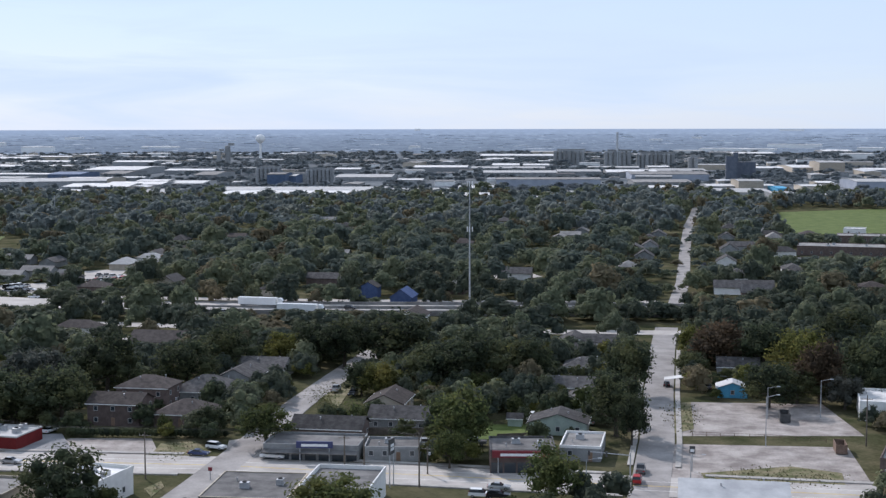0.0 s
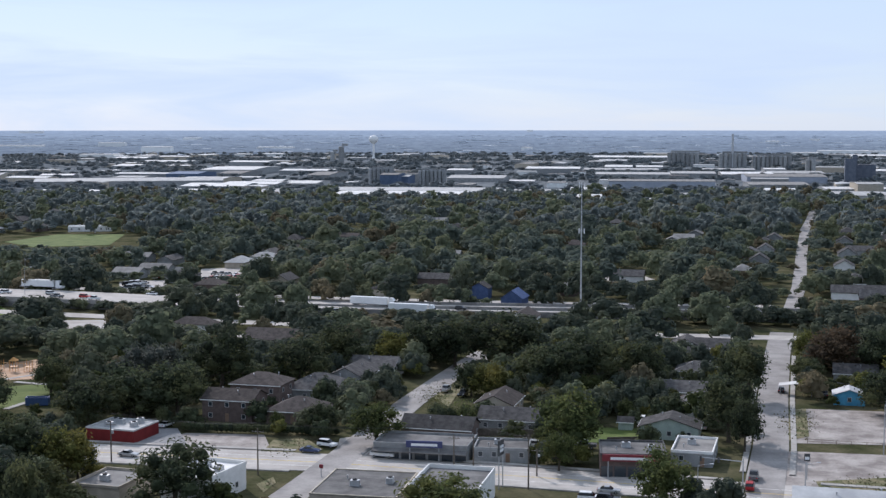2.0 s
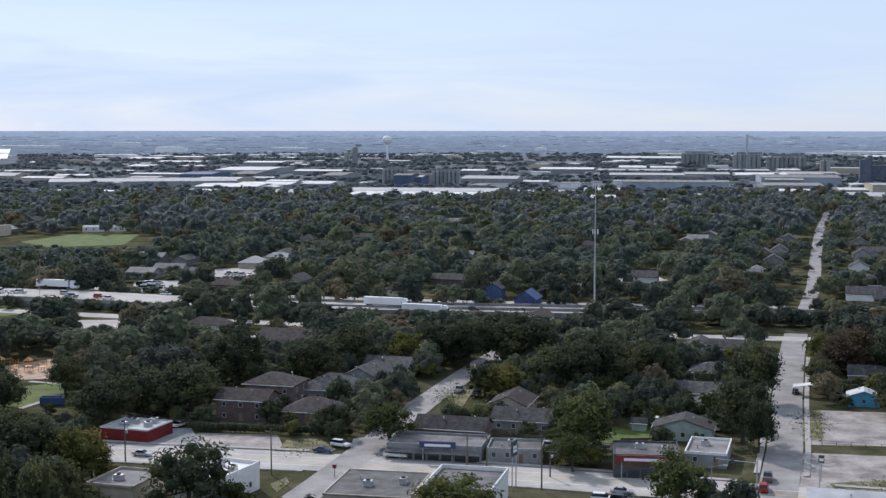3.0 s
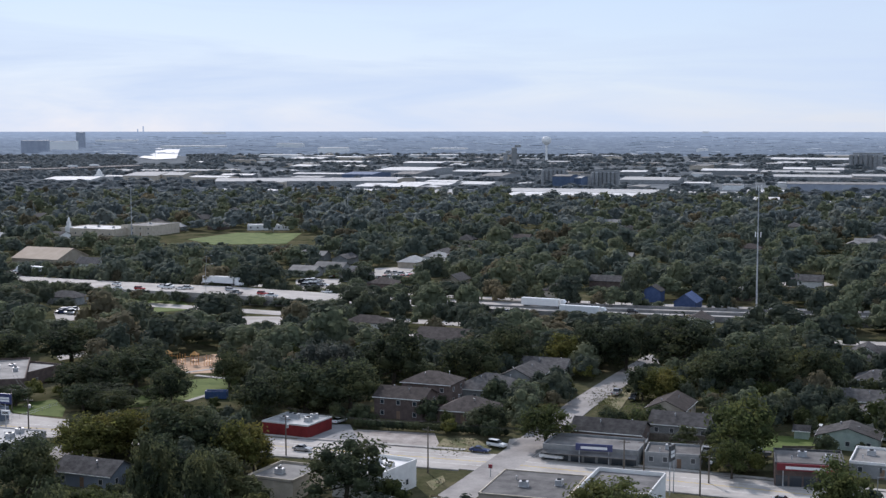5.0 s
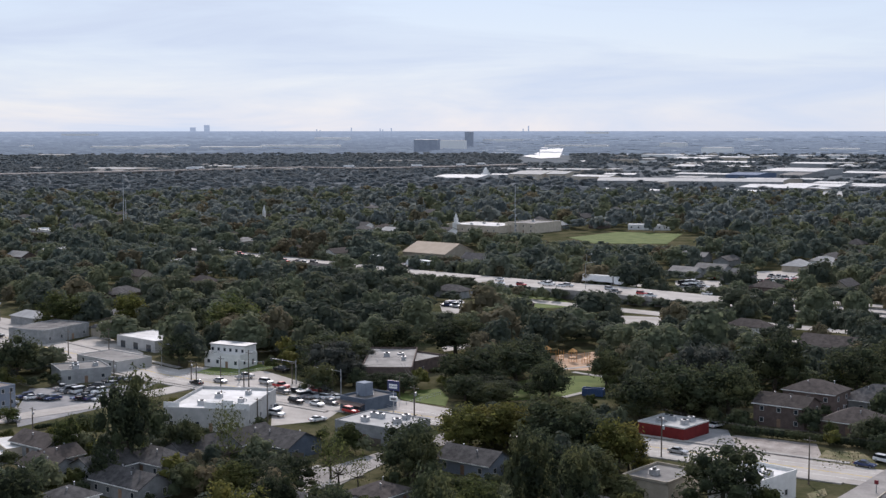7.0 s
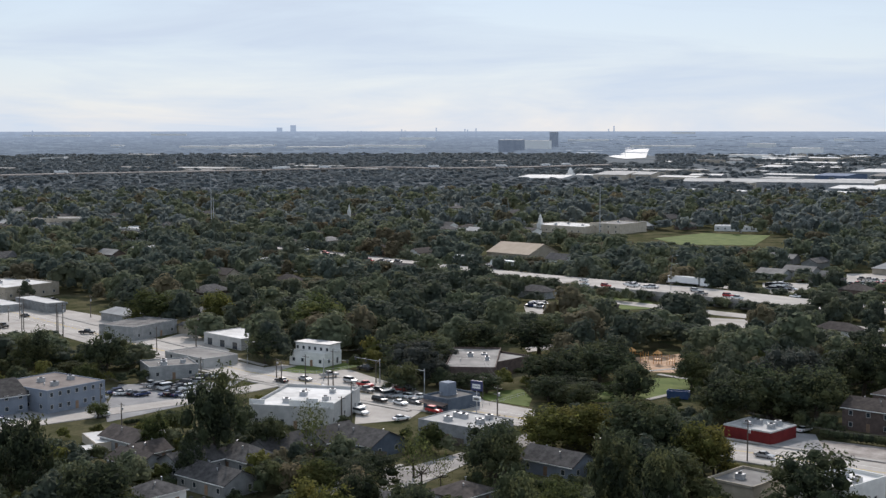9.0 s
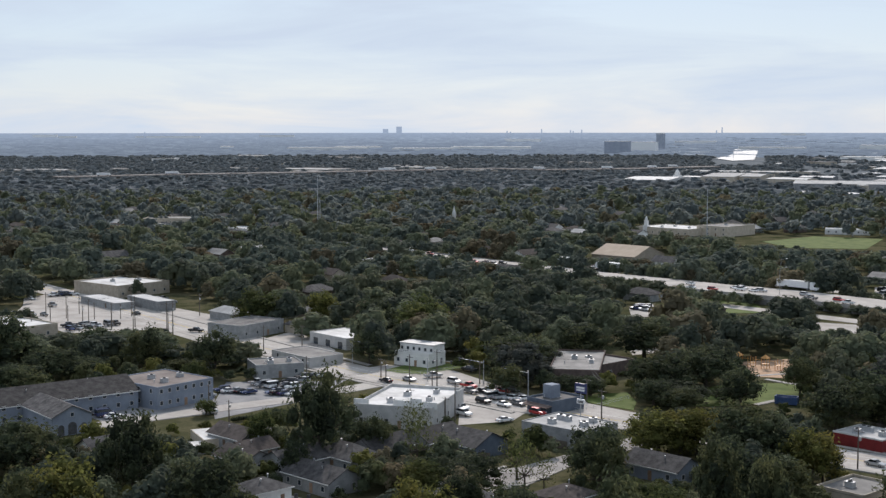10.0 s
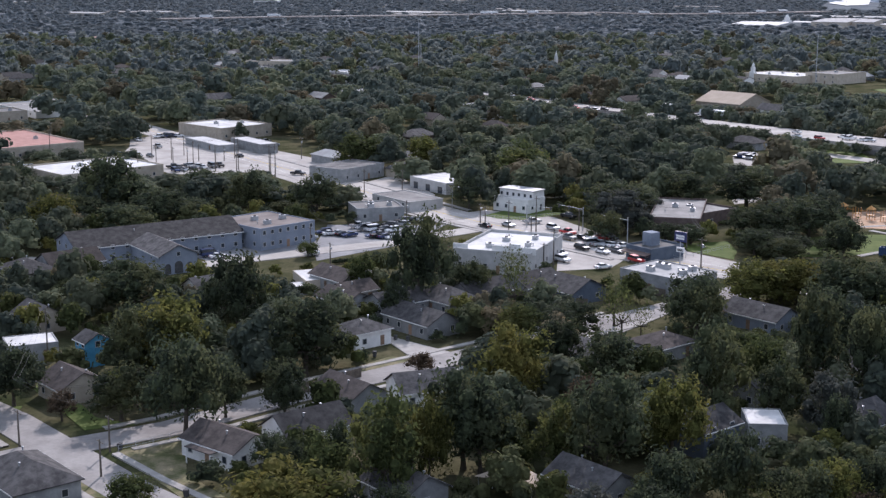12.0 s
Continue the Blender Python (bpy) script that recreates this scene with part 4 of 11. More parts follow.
def semi_truck(x, y, turn, z=1.0):
    """A tractor with a white box trailer, nose along +x."""
    root = thing("semi_truck", x, y, z, turn, "white tractor unit with a long white box trailer on the highway", "truck", "vehicles")
    part("trailer", box(-3.2, 0, 1.15, 16.0, 2.55, 2.85), CAR_PAINTS["white"], root)
    part("chassis", box(-1.5, 0, 0.8, 18.0, 1.0, 0.3), M_DARKTRIM, root)
    cab = part("cab", profile_solid([(5.6, 0.6), (9.2, 0.6), (9.25, 1.5), (7.9, 1.75), (7.5, 2.75), (6.9, 3.85), (5.6, 3.9)], 2.4, 0.1, 2.6), CAR_PAINTS["white"], root)
    part("windscreen", profile_solid([(7.93, 1.8), (7.6, 2.7), (7.5, 2.7), (7.8, 1.8)], 2.2), M_CARGLASS, root)
    for xx in (8.4, 5.6, 4.4, -8.6, -9.8):
        for sy in (-1, 1):
            w = piece("wheel", T_BIG, root, xx, sy * 1.0, 0.5)
            piece("rim", R_BIG, w, 0, 0, 0)
    return root


# ---- street furniture ----
def utility_pole_pattern(transformer):
    root = thing("utility_pole", 0, 0, -40, 0, "brown wooden utility pole with a crossarm" + (" and a grey transformer" if transformer else ""), "pole", "utility poles")
    part("pole", tube((0, 0, -0.3), (0, 0, 12.0), 0.19, 0.12, 8), M_POLEWOOD, root)
    part("crossarm", box(0, 0.16, 11.0, 2.6, 0.12, 0.14), M_POLEWOOD, root)
    for xx in (-1.2, -0.5, 0.5, 1.2):
        part("insulator", tube((xx, 0.16, 11.14), (xx, 0.16, 11.34), 0.06, 0.04, 6), M_STEEL, root)
    if transformer:
        part("transformer", tube((0.42, 0, 8.6), (0.42, 0, 9.7), 0.28, 0.28, 10), M_STEEL, root)
    return root


POLE_A, POLE_B = utility_pole_pattern(False), utility_pole_pattern(True)
NUMBER_OF_POLES = []


def utility_pole(x, y, turn=-10.0, height=12.0):
    NUMBER_OF_POLES.append((x, y))
    m = Matrix.LocRotScale((x, y, 0), Euler((0, 0, radians(turn))), (1, 1, height / 12))
    return copy_thing(POLE_B if len(NUMBER_OF_POLES) % 3 == 0 else POLE_A, m)


LAMP = thing("street_lamp", 0, 0, -40, 0, "grey steel street lamp with a single arm", "street lamp", "street lamps")
part("pole", tube((0, 0, -0.2), (0, 0, 10.2), 0.13, 0.07, 8), M_STEEL, LAMP)
part("arm", tube((0, 0, 10.0), (2.4, 0, 10.5), 0.05, 0.04, 6), M_STEEL, LAMP)
part("lamp_head", box(2.7, 0, 10.42, 0.9, 0.36, 0.16, 0, 0.8), M_STEEL, LAMP)


def street_lamp(x, y, turn=0.0, height=10.4):
    return copy_thing(LAMP, Matrix.LocRotScale((x, y, 0), Euler((0, 0, radians(turn))), (1, 1, height / 10.4)))


def wire(a, b, sag=0.9, count=2):
    """Power lines between two poles, as a thing of several thin conductors."""
    root = thing("power_line", a[0], a[1], 0, 0, "thin black power lines strung between poles", "cable", "power lines")
    d = Vector((b[0] - a[0], b[1] - a[1], 0))
    side = Vector((-d.y, d.x, 0)).normalized()
    for k in range(count):
        bm = bmesh.new()
        off = side * (k - (count - 1) / 2) * 0.9
        pts = [off + d * s + Vector((0, 0, 11.3 - 4 * sag * s * (1 - s))) for s in (0, 0.2, 0.4, 0.6, 0.8, 1.0)]
        for p, q in zip(pts, pts[1:]):
            add_tube(bm, p, q, 0.016, 0.016, 3, cap=False)
        part("conductor", bm, M_DARKTRIM, root)


def mast(x, y, height, r=0.5, label="tall slim grey steel monopole mast", rings=1):
    root = thing("mast", x, y, 0, 0, label, "mast")
    part("pole", tube((0, 0, -0.5), (0, 0, height), r, r * 0.5, 12), M_STEEL, root)
    part("base_collar", tube((0, 0, -0.2), (0, 0, 0.8), r * 1.7, r * 1.3, 12), M_WALK, root)
    for i in range(rings):
        z = height - 0.6 - i * height * 0.36
        for k in range(3):
            a = radians(120 * k + 20)
            part("antenna", box(math.cos(a) * 1.2, math.sin(a) * 1.2, z - 1.2, 0.35, 0.2, 2.0, 120 * k + 20), M_SIGNWHITE, root)
            part("bracket", tube((0, 0, z), (math.cos(a) * 1.2, math.sin(a) * 1.2, z), 0.06, 0.06, 5), M_STEEL, root)
    return root


def sign_board(x, y, turn, w, h, z, face=M_SIGNBLUE, label="", bars=0, posts=1, bar=M_SIGNWHITE, thick=0.35):
    """A sign on posts; writing that cannot be read stands as plain bars."""
    root = thing("sign", x, y, 0, turn, label, "sign")
    for i in range(posts):
        xx = 0 if posts == 1 else (i / (posts - 1) - 0.5) * w * 0.8
        part("post", tube((xx, 0, -0.2), (xx, 0, z + h * 0.5), 0.13, 0.11, 8), M_STEEL, root)
    board = part("board", box(0, 0, z, w, thick, h), face, root)
    for k in range(bars):
        part("lettering_bar", box(0, -thick / 2 - 0.01, z + h * (0.22 + 0.5 * k / max(bars, 1)), w * 0.72, 0.02, h * 0.28 / max(bars, 1) * 1.4), bar, root)
    return root


# ---- landmarks ----
def water_tower(x, y, s):
    root = thing("water_tower", x, y, 0, 0, "white golf-ball water tower on a flared pedestal", "water tower")
    part("tank", lathe([(1.6, 28), (4.5, 30), (7.6, 33.5), (8.2, 36), (7.4, 39.5), (4.6, 42), (0.3, 43)], 20), M_TRIM, root)
    part("pedestal", lathe([(4.5, -0.2), (2.6, 3.5), (1.8, 8), (1.7, 28.2)], 16), M_TRIM, root)
    root.scale = (s, s, s)


def silo_row(x, y, turn, count, r, h, label, gap=2.15, rows=2):
    root = thing("grain_silo", x, y, 0, turn, label, "silo", "silos")
    for k in range(rows):
        for i in range(count):
            bm = lathe([(r, -0.2), (r, h), (r * 0.5, h + r * 0.35), (0.01, h + r * 0.4)], 10)
            bmesh.ops.translate(bm, verts=bm.verts, vec=((i - count / 2) * gap * r, k * gap * r, 0))
            part("silo", bm, M_WALLGREY, root)
    part("headhouse", box(0, r, h + r * 0.3, count * gap * r * 0.9, r * 1.2, r * 0.9), M_WALLGREY, root)
    return root


def chimney_stack(x, y, h, r, label="tall slim grey chimney stack", z=0.0):
    root = thing("chimney_stack", x, y, z, 0, label, "chimney", "chimneys")
    # stacks on the horizon glow with the painted haze of M_DISTANCE
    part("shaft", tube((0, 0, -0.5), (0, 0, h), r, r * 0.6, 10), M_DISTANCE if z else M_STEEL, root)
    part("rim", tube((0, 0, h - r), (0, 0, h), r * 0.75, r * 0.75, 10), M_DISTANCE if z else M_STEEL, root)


def steeple(x, y, turn, base, h, label, lantern=False):
    root = thing("church_steeple", x, y, 0, turn, label, "steeple")
    part("tower", box(0, 0, -0.2, base, base, h * 0.5 + 0.2), M_WALLWHITE, root)
    if lantern:
        part("belfry", box(0, 0, h * 0.5, base * 0.62, base * 0.62, h * 0.25), M_WALLWHITE, root)
        part("dome", lathe([(base * 0.28, h * 0.75), (base * 0.27, h * 0.83), (base * 0.17, h * 0.92), (0.02, h)], 12), M_WALLWHITE, root)
    else:
        part("spire", lathe([(base * 0.6, h * 0.5), (base * 0.28, h * 0.74), (0.03, h)], 8), M_WALLWHITE, root)


def far_block(dist, az, w, d, h, wall=M_DISTANCE, label="far pale industrial building in haze", name="far_building", top=None):
    x, y, z, s = far_place(dist, az)
    root = thing(name, x, y, z, az - 8, label, "building", "far buildings")
    root.scale = (s, s, s)
    part("wall", box(0, 0, -2, w, d, h + 6), wall, root)
    part("roof", box(0, 0, h + 4.02, w + 1, d + 1, 0.8), top or M_ROOFWHITE, root)


def rail_fence(points, h=1.1, step=3.0, label="low dark rail fence round the empty car park", rails=2, mat=M_RUST):
    root = thing("fence", points[0][0], points[0][1], 0, 0, label, "fence", "fences")
    o = Vector((*points[0], 0))
    for a, b in zip(points, points[1:]):
        a, b = Vector((*a, 0)) - o, Vector((*b, 0)) - o
        n = max(1, int((b - a).length / step))
        for i in range(n + 1):
            p = a.lerp(b, i / n)
            part("post", tube((p.x, p.y, -0.1), (p.x, p.y, h), 0.06, 0.06, 5), mat, root)
        for k in range(rails):
            z = h * (0.45 + 0.5 * k)
            part("rail", tube((a.x, a.y, z), (b.x, b.y, z), 0.04, 0.04, 4), mat, root)


def board_fence(a, b, h=1.9, label="weathered wooden board fence between gardens"):
    root = thing("board_fence", a[0], a[1], 0, math.degrees(math.atan2(b[1] - a[1], b[0] - a[0])), label, "fence", "fences")
    length = math.dist(a, b)
    n = max(2, int(length / 2.4))
    for i in range(n):
        part("panel", box((i + 0.5) * length / n, 0.02 * (i % 2), 0.05, length / n - 0.03, 0.06, h - 0.05 + 0.04 * (i % 3)), M_POLEWOOD, root)
        part("post", box(i * length / n, 0.06, -0.1, 0.12, 0.12, h + 0.1), M_POLEWOOD, root)


def skip(x, y, turn, mat, label):
    root = thing("skip", x, y, 0.05, turn, label, "skip")
    bm = bmesh.new()
    for xx, yy, sx, sy in ((0, -1.2, 6.0, 0.12), (0, 1.2, 6.0, 0.12), (-2.95, 0, 0.12, 2.3), (2.95, 0, 0.12, 2.3)):
        add_box(bm, xx, yy, 0.15, sx, sy, 2.1)
    part("side", bm, mat, root)
    part("floor_plate", box(0, 0, 0.15, 5.8, 2.3, 0.1), mat, root)
    for i in range(6):
        part("rib", box(-2.5 + i, -1.3, 0.15, 0.12, 0.08, 2.0), mat, root)


def play_set(x, y, turn):
    root = thing("play_equipment", x, y, 0.03, turn, "orange timber play towers, beams and slide in the sand", "playground")
    for i in range(4):
        xx = -7 + i * 4.6
        for sx in (-0.9, 0.9):
            for sy in (-0.9, 0.9):
                part("post", tube((xx + sx, sy, -0.1), (xx + sx, sy, 3.4), 0.1, 0.1, 6), M_ORANGE, root)
        part("platform", box(xx, 0, 1.5, 1.9, 1.9, 0.12), M_ORANGE, root)
        if i % 2 == 0:
            bm = bmesh.new()
            bmesh.ops.create_cone(bm, cap_ends=True, segments=4, radius1=1.7, radius2=0.05, depth=1.1, matrix=Matrix.Translation((xx, 0, 3.9)) @ Matrix.Rotation(radians(45), 4, "Z"))
            part("roof", bm, M_ORANGE, root)
        if i < 3:
            part("beam", tube((xx + 0.9, 0, 2.6), (xx + 3.7, 0, 2.6), 0.08, 0.08, 6), M_ORANGE, root)
    bm = bmesh.new()
    add_box(bm, 0, 0, 0, 4.2, 0.6, 0.08)
    bmesh.ops.rotate(bm, verts=bm.verts, cent=(0, 0, 0), matrix=Matrix.Rotation(radians(-24), 3, "Y"))
    bmesh.ops.translate(bm, verts=bm.verts, vec=(9.0, 0, 0.85))
    part("slide", bm, M_SIGNRED, root)


def carport(x, y, turn, w, d, h, mat, label):
    root = thing("carport", x, y, 0, turn, label, "carport")
    for sx in (-1, 1):
        for sy in (-1, 0, 1):
            part("post", tube((sx * w * 0.47, sy * d * 0.47, -0.1), (sx * w * 0.47, sy * d * 0.47, h), 0.06, 0.06, 6), M_STEEL, root)
    bm = bmesh.new()
    roof_gable(bm, d, w, h, 0.7, 0.2, 0.06)
    bmesh.ops.rotate(bm, verts=bm.verts, cent=(0, 0, 0), matrix=Matrix.Rotation(radians(90), 3, "Z"))
    part("roof", bm, mat, root)


def wheelie_bin(x, y, turn, mat=M_DARKTRIM):
    root = thing("wheelie_bin", x, y, 0.05, turn, "dark plastic wheelie bin at the kerb", "bin", "wheelie bins")
    part("bin", box(0, 0, 0.05, 0.55, 0.6, 1.0, 0, 1.15), mat, root)
    part("lid", box(0, 0, 1.06, 0.66, 0.72, 0.07), mat, root)


def traffic_light(x, y, turn, reach=9.0):
    root = thing("traffic_light", x, y, 0, turn, "steel traffic light mast with signal heads over the road", "traffic light", "traffic lights")
    part("pole", tube((0, 0, -0.2), (0, 0, 7.0), 0.16, 0.12, 8), M_STEEL, root)
    part("arm", tube((0, 0, 6.4), (reach, 0, 6.9), 0.09, 0.06, 6), M_STEEL, root)
    for f in (0.55, 0.95):
        part("signal_head", box(reach * f, 0, 5.7 + f * 0.4, 0.4, 0.3, 1.1), M_DARKTRIM, root)


# ---- open lots, lawns and forecourts ----
slab('car_park', [(57.0, 324.8), (101.0, 324.4), (101.1, 361.7), (65.5, 365.0)], 0.0215, M_LOT, 'empty cracked concrete car park behind a rail fence')
keep_spot(81.2, 344.0, 23.2)
slab('car_park', [(42.5, 270.0), (87.7, 269.6), (93.6, 312.9), (53.7, 316.6)], 0.023, M_LOT, 'bare stained concrete lot beside the street')
keep_spot(69.4, 292.3, 25.8)
weeds(71.0, 285.6, 15.2, 9.7, -8, 887, 3)
slab('lawn', [(55.0, 275.8), (83.1, 278.3), (85.5, 289.3), (76.0, 295.2), (55.2, 289.5)], 0.0745, M_DRYGRASS, 'patch of weeds and dry grass')
weeds(61.2, 346.8, 5.6, 18.9, -8, 635, 4)
slab('lawn', [(55.4, 327.2), (61.5, 332.1), (66.6, 365.0), (61.3, 362.8)], 0.076, M_DRYGRASS, 'strip of yellow grass beside the street')
slab('car_park', [(-95.3, 310.1), (-70.8, 302.4), (-65.4, 309.8), (-69.8, 323.5), (-89.2, 323.6)], 0.0275, M_LOT, 'empty cracked concrete lot by the avenue')
keep_spot(-78.1, 313.9, 12.9)
weeds(-60.6, 310.1, 6.7, 10.3, -8, 414, 6)
slab('lawn', [(-66.4, 303.4), (-58.2, 299.3), (-53.1, 309.7), (-58.8, 319.9), (-66.5, 318.2)], 0.079, M_DRYGRASS, 'patchy dry grass on a vacant lot')
weeds(-59.5, 278.1, 1.9, 6.2, -8, 70, 7)
slab('lawn', [(-58.9, 271.5), (-57.9, 279.3), (-59.4, 283.8), (-61.7, 277.6)], 0.0805, M_DRYGRASS, 'grass corner at the junction')
slab('car_park', [(-49.2, 301.7), (-39.7, 301.7), (-42.3, 326.8), (-50.9, 321.0)], 0.032, M_CONCRETE, 'pale concrete corner by the shops')
slab('car_park', [(-16.1, 284.4), (8.9, 283.3), (1.9, 298.8), (-18.1, 298.9)], 0.0335, M_LOT, 'worn concrete shop forecourt')
slab('lawn', [(30.0, 280.4), (38.1, 281.3), (38.0, 287.7), (30.0, 286.4)], 0.085, M_LAWN, 'small green lawn by the street')
slab('lawn', [(4.1, 321.7), (22.2, 321.5), (22.6, 337.5), (5.0, 337.7)], 0.0865, M_LAWN, 'bright green back lawn')
slab('lawn', [(-156.8, 335.5), (-147.2, 344.3), (-140.5, 357.3), (-138.2, 367.3), (-146.3, 383.5), (-161.5, 373.6), (-168.0, 355.7)], 0.088, M_LAWN, 'bright green park lawn')
ribbon('pavement', [(-162.4, 386.6), (-154.7, 397.1)], 1.8, 0.16, M_WALK, 'narrow pale concrete park path', 'path', keep=None)
ribbon('pavement', [(-156.5, 384.7), (-144.5, 381.2)], 1.8, 0.16, M_WALK, 'narrow pale concrete park path', 'path', keep=None)
ribbon('pavement', [(-144.1, 347.2), (-141.1, 358.8)], 1.8, 0.16, M_WALK, 'narrow pale concrete park path', 'path', keep=None)
slab('lawn', [(-182.3, 323.8), (-167.6, 321.8), (-171.8, 331.7), (-180.6, 342.9), (-188.7, 331.7)], 0.0895, M_LAWN, 'green verge by the car park')
slab('play_area', [(-161.6, 386.9), (-146.9, 391.5), (-163.7, 423.9), (-175.9, 407.0)], 0.091, M_SAND, 'orange-brown sand playground')
slab('sports_field', [(322.6, 914.2), (384.2, 1190.6), (281.7, 1148.2), (224.4, 921.2)], 0.0925, M_LAWN, 'dry green sports field')
keep_line([(278, 940), (332, 1150)], 52)
slab('sports_field', [(-318, 815), (-276, 833), (-292, 915), (-338, 910), (-350, 850)], 0.094, M_LAWN, 'green school field')
keep_line([(-345, 865), (-288, 855)], 45)
slab('car_park', [(-248.6, 316.9), (-215.7, 310.9), (-195.2, 280.3), (-186.6, 291.9), (-193.5, 319.4), (-240.2, 342.8), (-264.2, 339.6), (-268.0, 319.1)], 0.0455, M_CONCRETE, 'pale concrete parking by the avenue')
keep_spot(-226.5, 315.1, 26.2)
slab('car_park', [(-250.3, 249.8), (-247.2, 282.1), (-257.5, 311.8), (-267.8, 300.6), (-284.5, 288.9), (-262.5, 260.9)], 0.047, M_ASPHALT, 'grey car park full of cars')
keep_spot(-261.6, 282.4, 20.1)
slab('car_park', [(-265.2, 229.8), (-255.5, 254.9), (-273.3, 272.9), (-286.7, 250.7), (-278.5, 232.6)], 0.0485, M_ASPHALT, 'grey strip of parking by the blue building')
keep_spot(-271.8, 248.2, 16.9)
slab('car_park', [(-185.9, 310.0), (-163.4, 297.0), (-158.4, 306.3), (-164.2, 319.1), (-182.1, 323.0), (-192.7, 334.7), (-193.6, 325.5)], 0.05, M_CONCRETE, 'pale concrete forecourt')
keep_spot(-177.2, 316.5, 14.4)
slab('car_park', [(-464.3, 352.1), (-436.4, 353.1), (-395.8, 355.9), (-342.4, 336.7), (-362.4, 374.5), (-418.1, 391.7), (-504.7, 419.1), (-498.8, 386.4)], 0.0515, M_CONCRETE, 'pale concrete forecourts with parked cars')
keep_spot(-427.9, 371.2, 43.7)
slab('car_park', [(-399.9, 324.6), (-377.3, 354.5), (-331.2, 343.3), (-324.6, 352.1), (-388.5, 389.8), (-427.6, 398.6), (-484.5, 403.1), (-497.7, 381.2), (-447.5, 341.0)], 0.0525, M_CONCRETE, 'wide pale concrete forecourts at the crossing')
sight(-409.1, 332, 28, 0.3)
sight(-404.2, 355.9, 28, 0.3)
sight(-376.2, 359.3, 24, 0.3)
sight(-335.7, 347.9, 20, 0.3)
sight(-469.3, 368.9, 22, 0.3)
slab('car_park', [(-307.8, 334.2), (-280.6, 328.4), (-295.8, 352.2), (-336.3, 377.5), (-329.0, 339.9)], 0.053, M_CONCRETE, 'pale concrete yard')
keep_spot(-309.9, 346.4, 20.3)
slab('car_park', [(-209.1, 400.5), (-202.8, 416.1), (-212.8, 427.7), (-219.9, 416.9)], 0.0545, M_CONCRETE, 'pale concrete car park under trees')
keep_spot(-211.2, 415.3, 9.6)
slab('lawn', [(-245.2, 332.1), (-240.2, 352.0), (-244.5, 355.0), (-258.7, 344.3), (-258.7, 327.0)], 0.106, M_LAWN, 'green lawn round the white house')
slab('car_park', [(-193.2, 595.3), (-178.3, 595.0), (-183.4, 648.4), (-206.7, 637.4)], 0.0575, M_CONCRETE, 'pale concrete car lot')
keep_spot(-190.4, 619.0, 18.5)
slab('car_park', [(-168.2, 641.3), (-149.5, 652.5), (-163.7, 709.0), (-183.0, 698.4)], 0.059, M_CONCRETE, 'pale concrete yard')
keep_spot(-166.1, 675.3, 20.9)
slab('car_park', [(25.6, 645.0), (48.6, 668.5), (34.3, 716.6), (23.7, 708.3)], 0.0605, M_CONCRETE, 'pale concrete drive')
keep_spot(33.0, 684.6, 19.4)
slab('car_park', [(-195.4, 120.5), (-194.7, 121.1), (-203.0, 129.8), (-205.2, 127.9)], 0.112, M_LAWN, 'green corner lawn')
slab('lawn', [(-184.2, 129.2), (-180.1, 136.4), (-188.1, 134.3), (-217.5, 144.4), (-210.0, 136.8)], 0.1135, M_LAWN, 'green front lawn under trees')
slab('lawn', [(-168.7, 103.3), (-152.5, 116.9), (-173.3, 118.2), (-176.3, 114.1), (-173.0, 106.1)], 0.115, M_DRYGRASS, 'dry grass verge')
slab('lawn', [(-148.8, 120.1), (-143.8, 124.3), (-155.5, 126.8), (-168.5, 137.6), (-171.8, 126.1)], 0.1165, M_DRYGRASS, 'dry trampled grass in front of a house')
slab('driveway', [(-131.1, 129.9), (-128.8, 136.9), (-136.9, 135.8), (-137.8, 132.1)], 0.118, M_WALK, 'pale concrete driveway')
slab('lawn', [(-170.4, 178.4), (-164.4, 199.2), (-174.9, 194.5), (-175.1, 180.2)], 0.1195, M_DRYGRASS, 'grass verge along the street')
slab('driveway', [(-173.4, 197.8), (-164.4, 199.2), (-167.4, 204.6), (-189.2, 206.0)], 0.121, M_WALK, 'pale concrete driveways by the street')
slab('driveway', [(-149.8, 239.3), (-150.4, 257.6), (-155.4, 263.5), (-161.4, 248.3), (-157.0, 236.2)], 0.1225, M_WALK, 'pale concrete lane')
weeds(-32.5, 380.6, 6.4, 18.1, -8, 695, 36)
slab('lawn', [(-27.7, 359.9), (-26.2, 383.2), (-37.0, 396.1), (-39.0, 383.3)], 0.124, M_DRYGRASS, 'patch of dry grass by the street')
slab('lawn', [(-240.0, 503.2), (-212.1, 523.3), (-245.0, 573.5), (-266.8, 553.7)], 0.1255, M_LAWN, 'weedy green slope below the highway')
keep_spot(-241.0, 538.4, 25.3)
slab('car_park', [(-250.0, 477.9), (-244.8, 492.2), (-264.0, 522.9), (-264.5, 503.1)], 0.077, M_CONCRETE, 'pale car park under trees')
keep_spot(-255.8, 499.0, 11.8)
slab('car_park', [(-180.4, 488.2), (-162.9, 490.2), (-170.3, 512.2), (-188.1, 508.9)], 0.0785, M_CONCRETE, 'pale feeder road corner')
keep_spot(-175.4, 499.9, 12.2)
slab('car_park', [(-104.4, 457.8), (-99.9, 482.4), (-106.8, 495.8), (-112.5, 476.1)], 0.08, M_CONCRETE, 'pale concrete drive')
keep_spot(-105.9, 478.0, 9.9)
slab('car_park', [(-99.7, 303.7), (-84.9, 310.0), (-92.6, 328.5), (-103.2, 327.4)], 0.0815, M_ASPHALT, 'asphalt yard by the red shop')
keep_spot(-95.1, 317.4, 10.6)

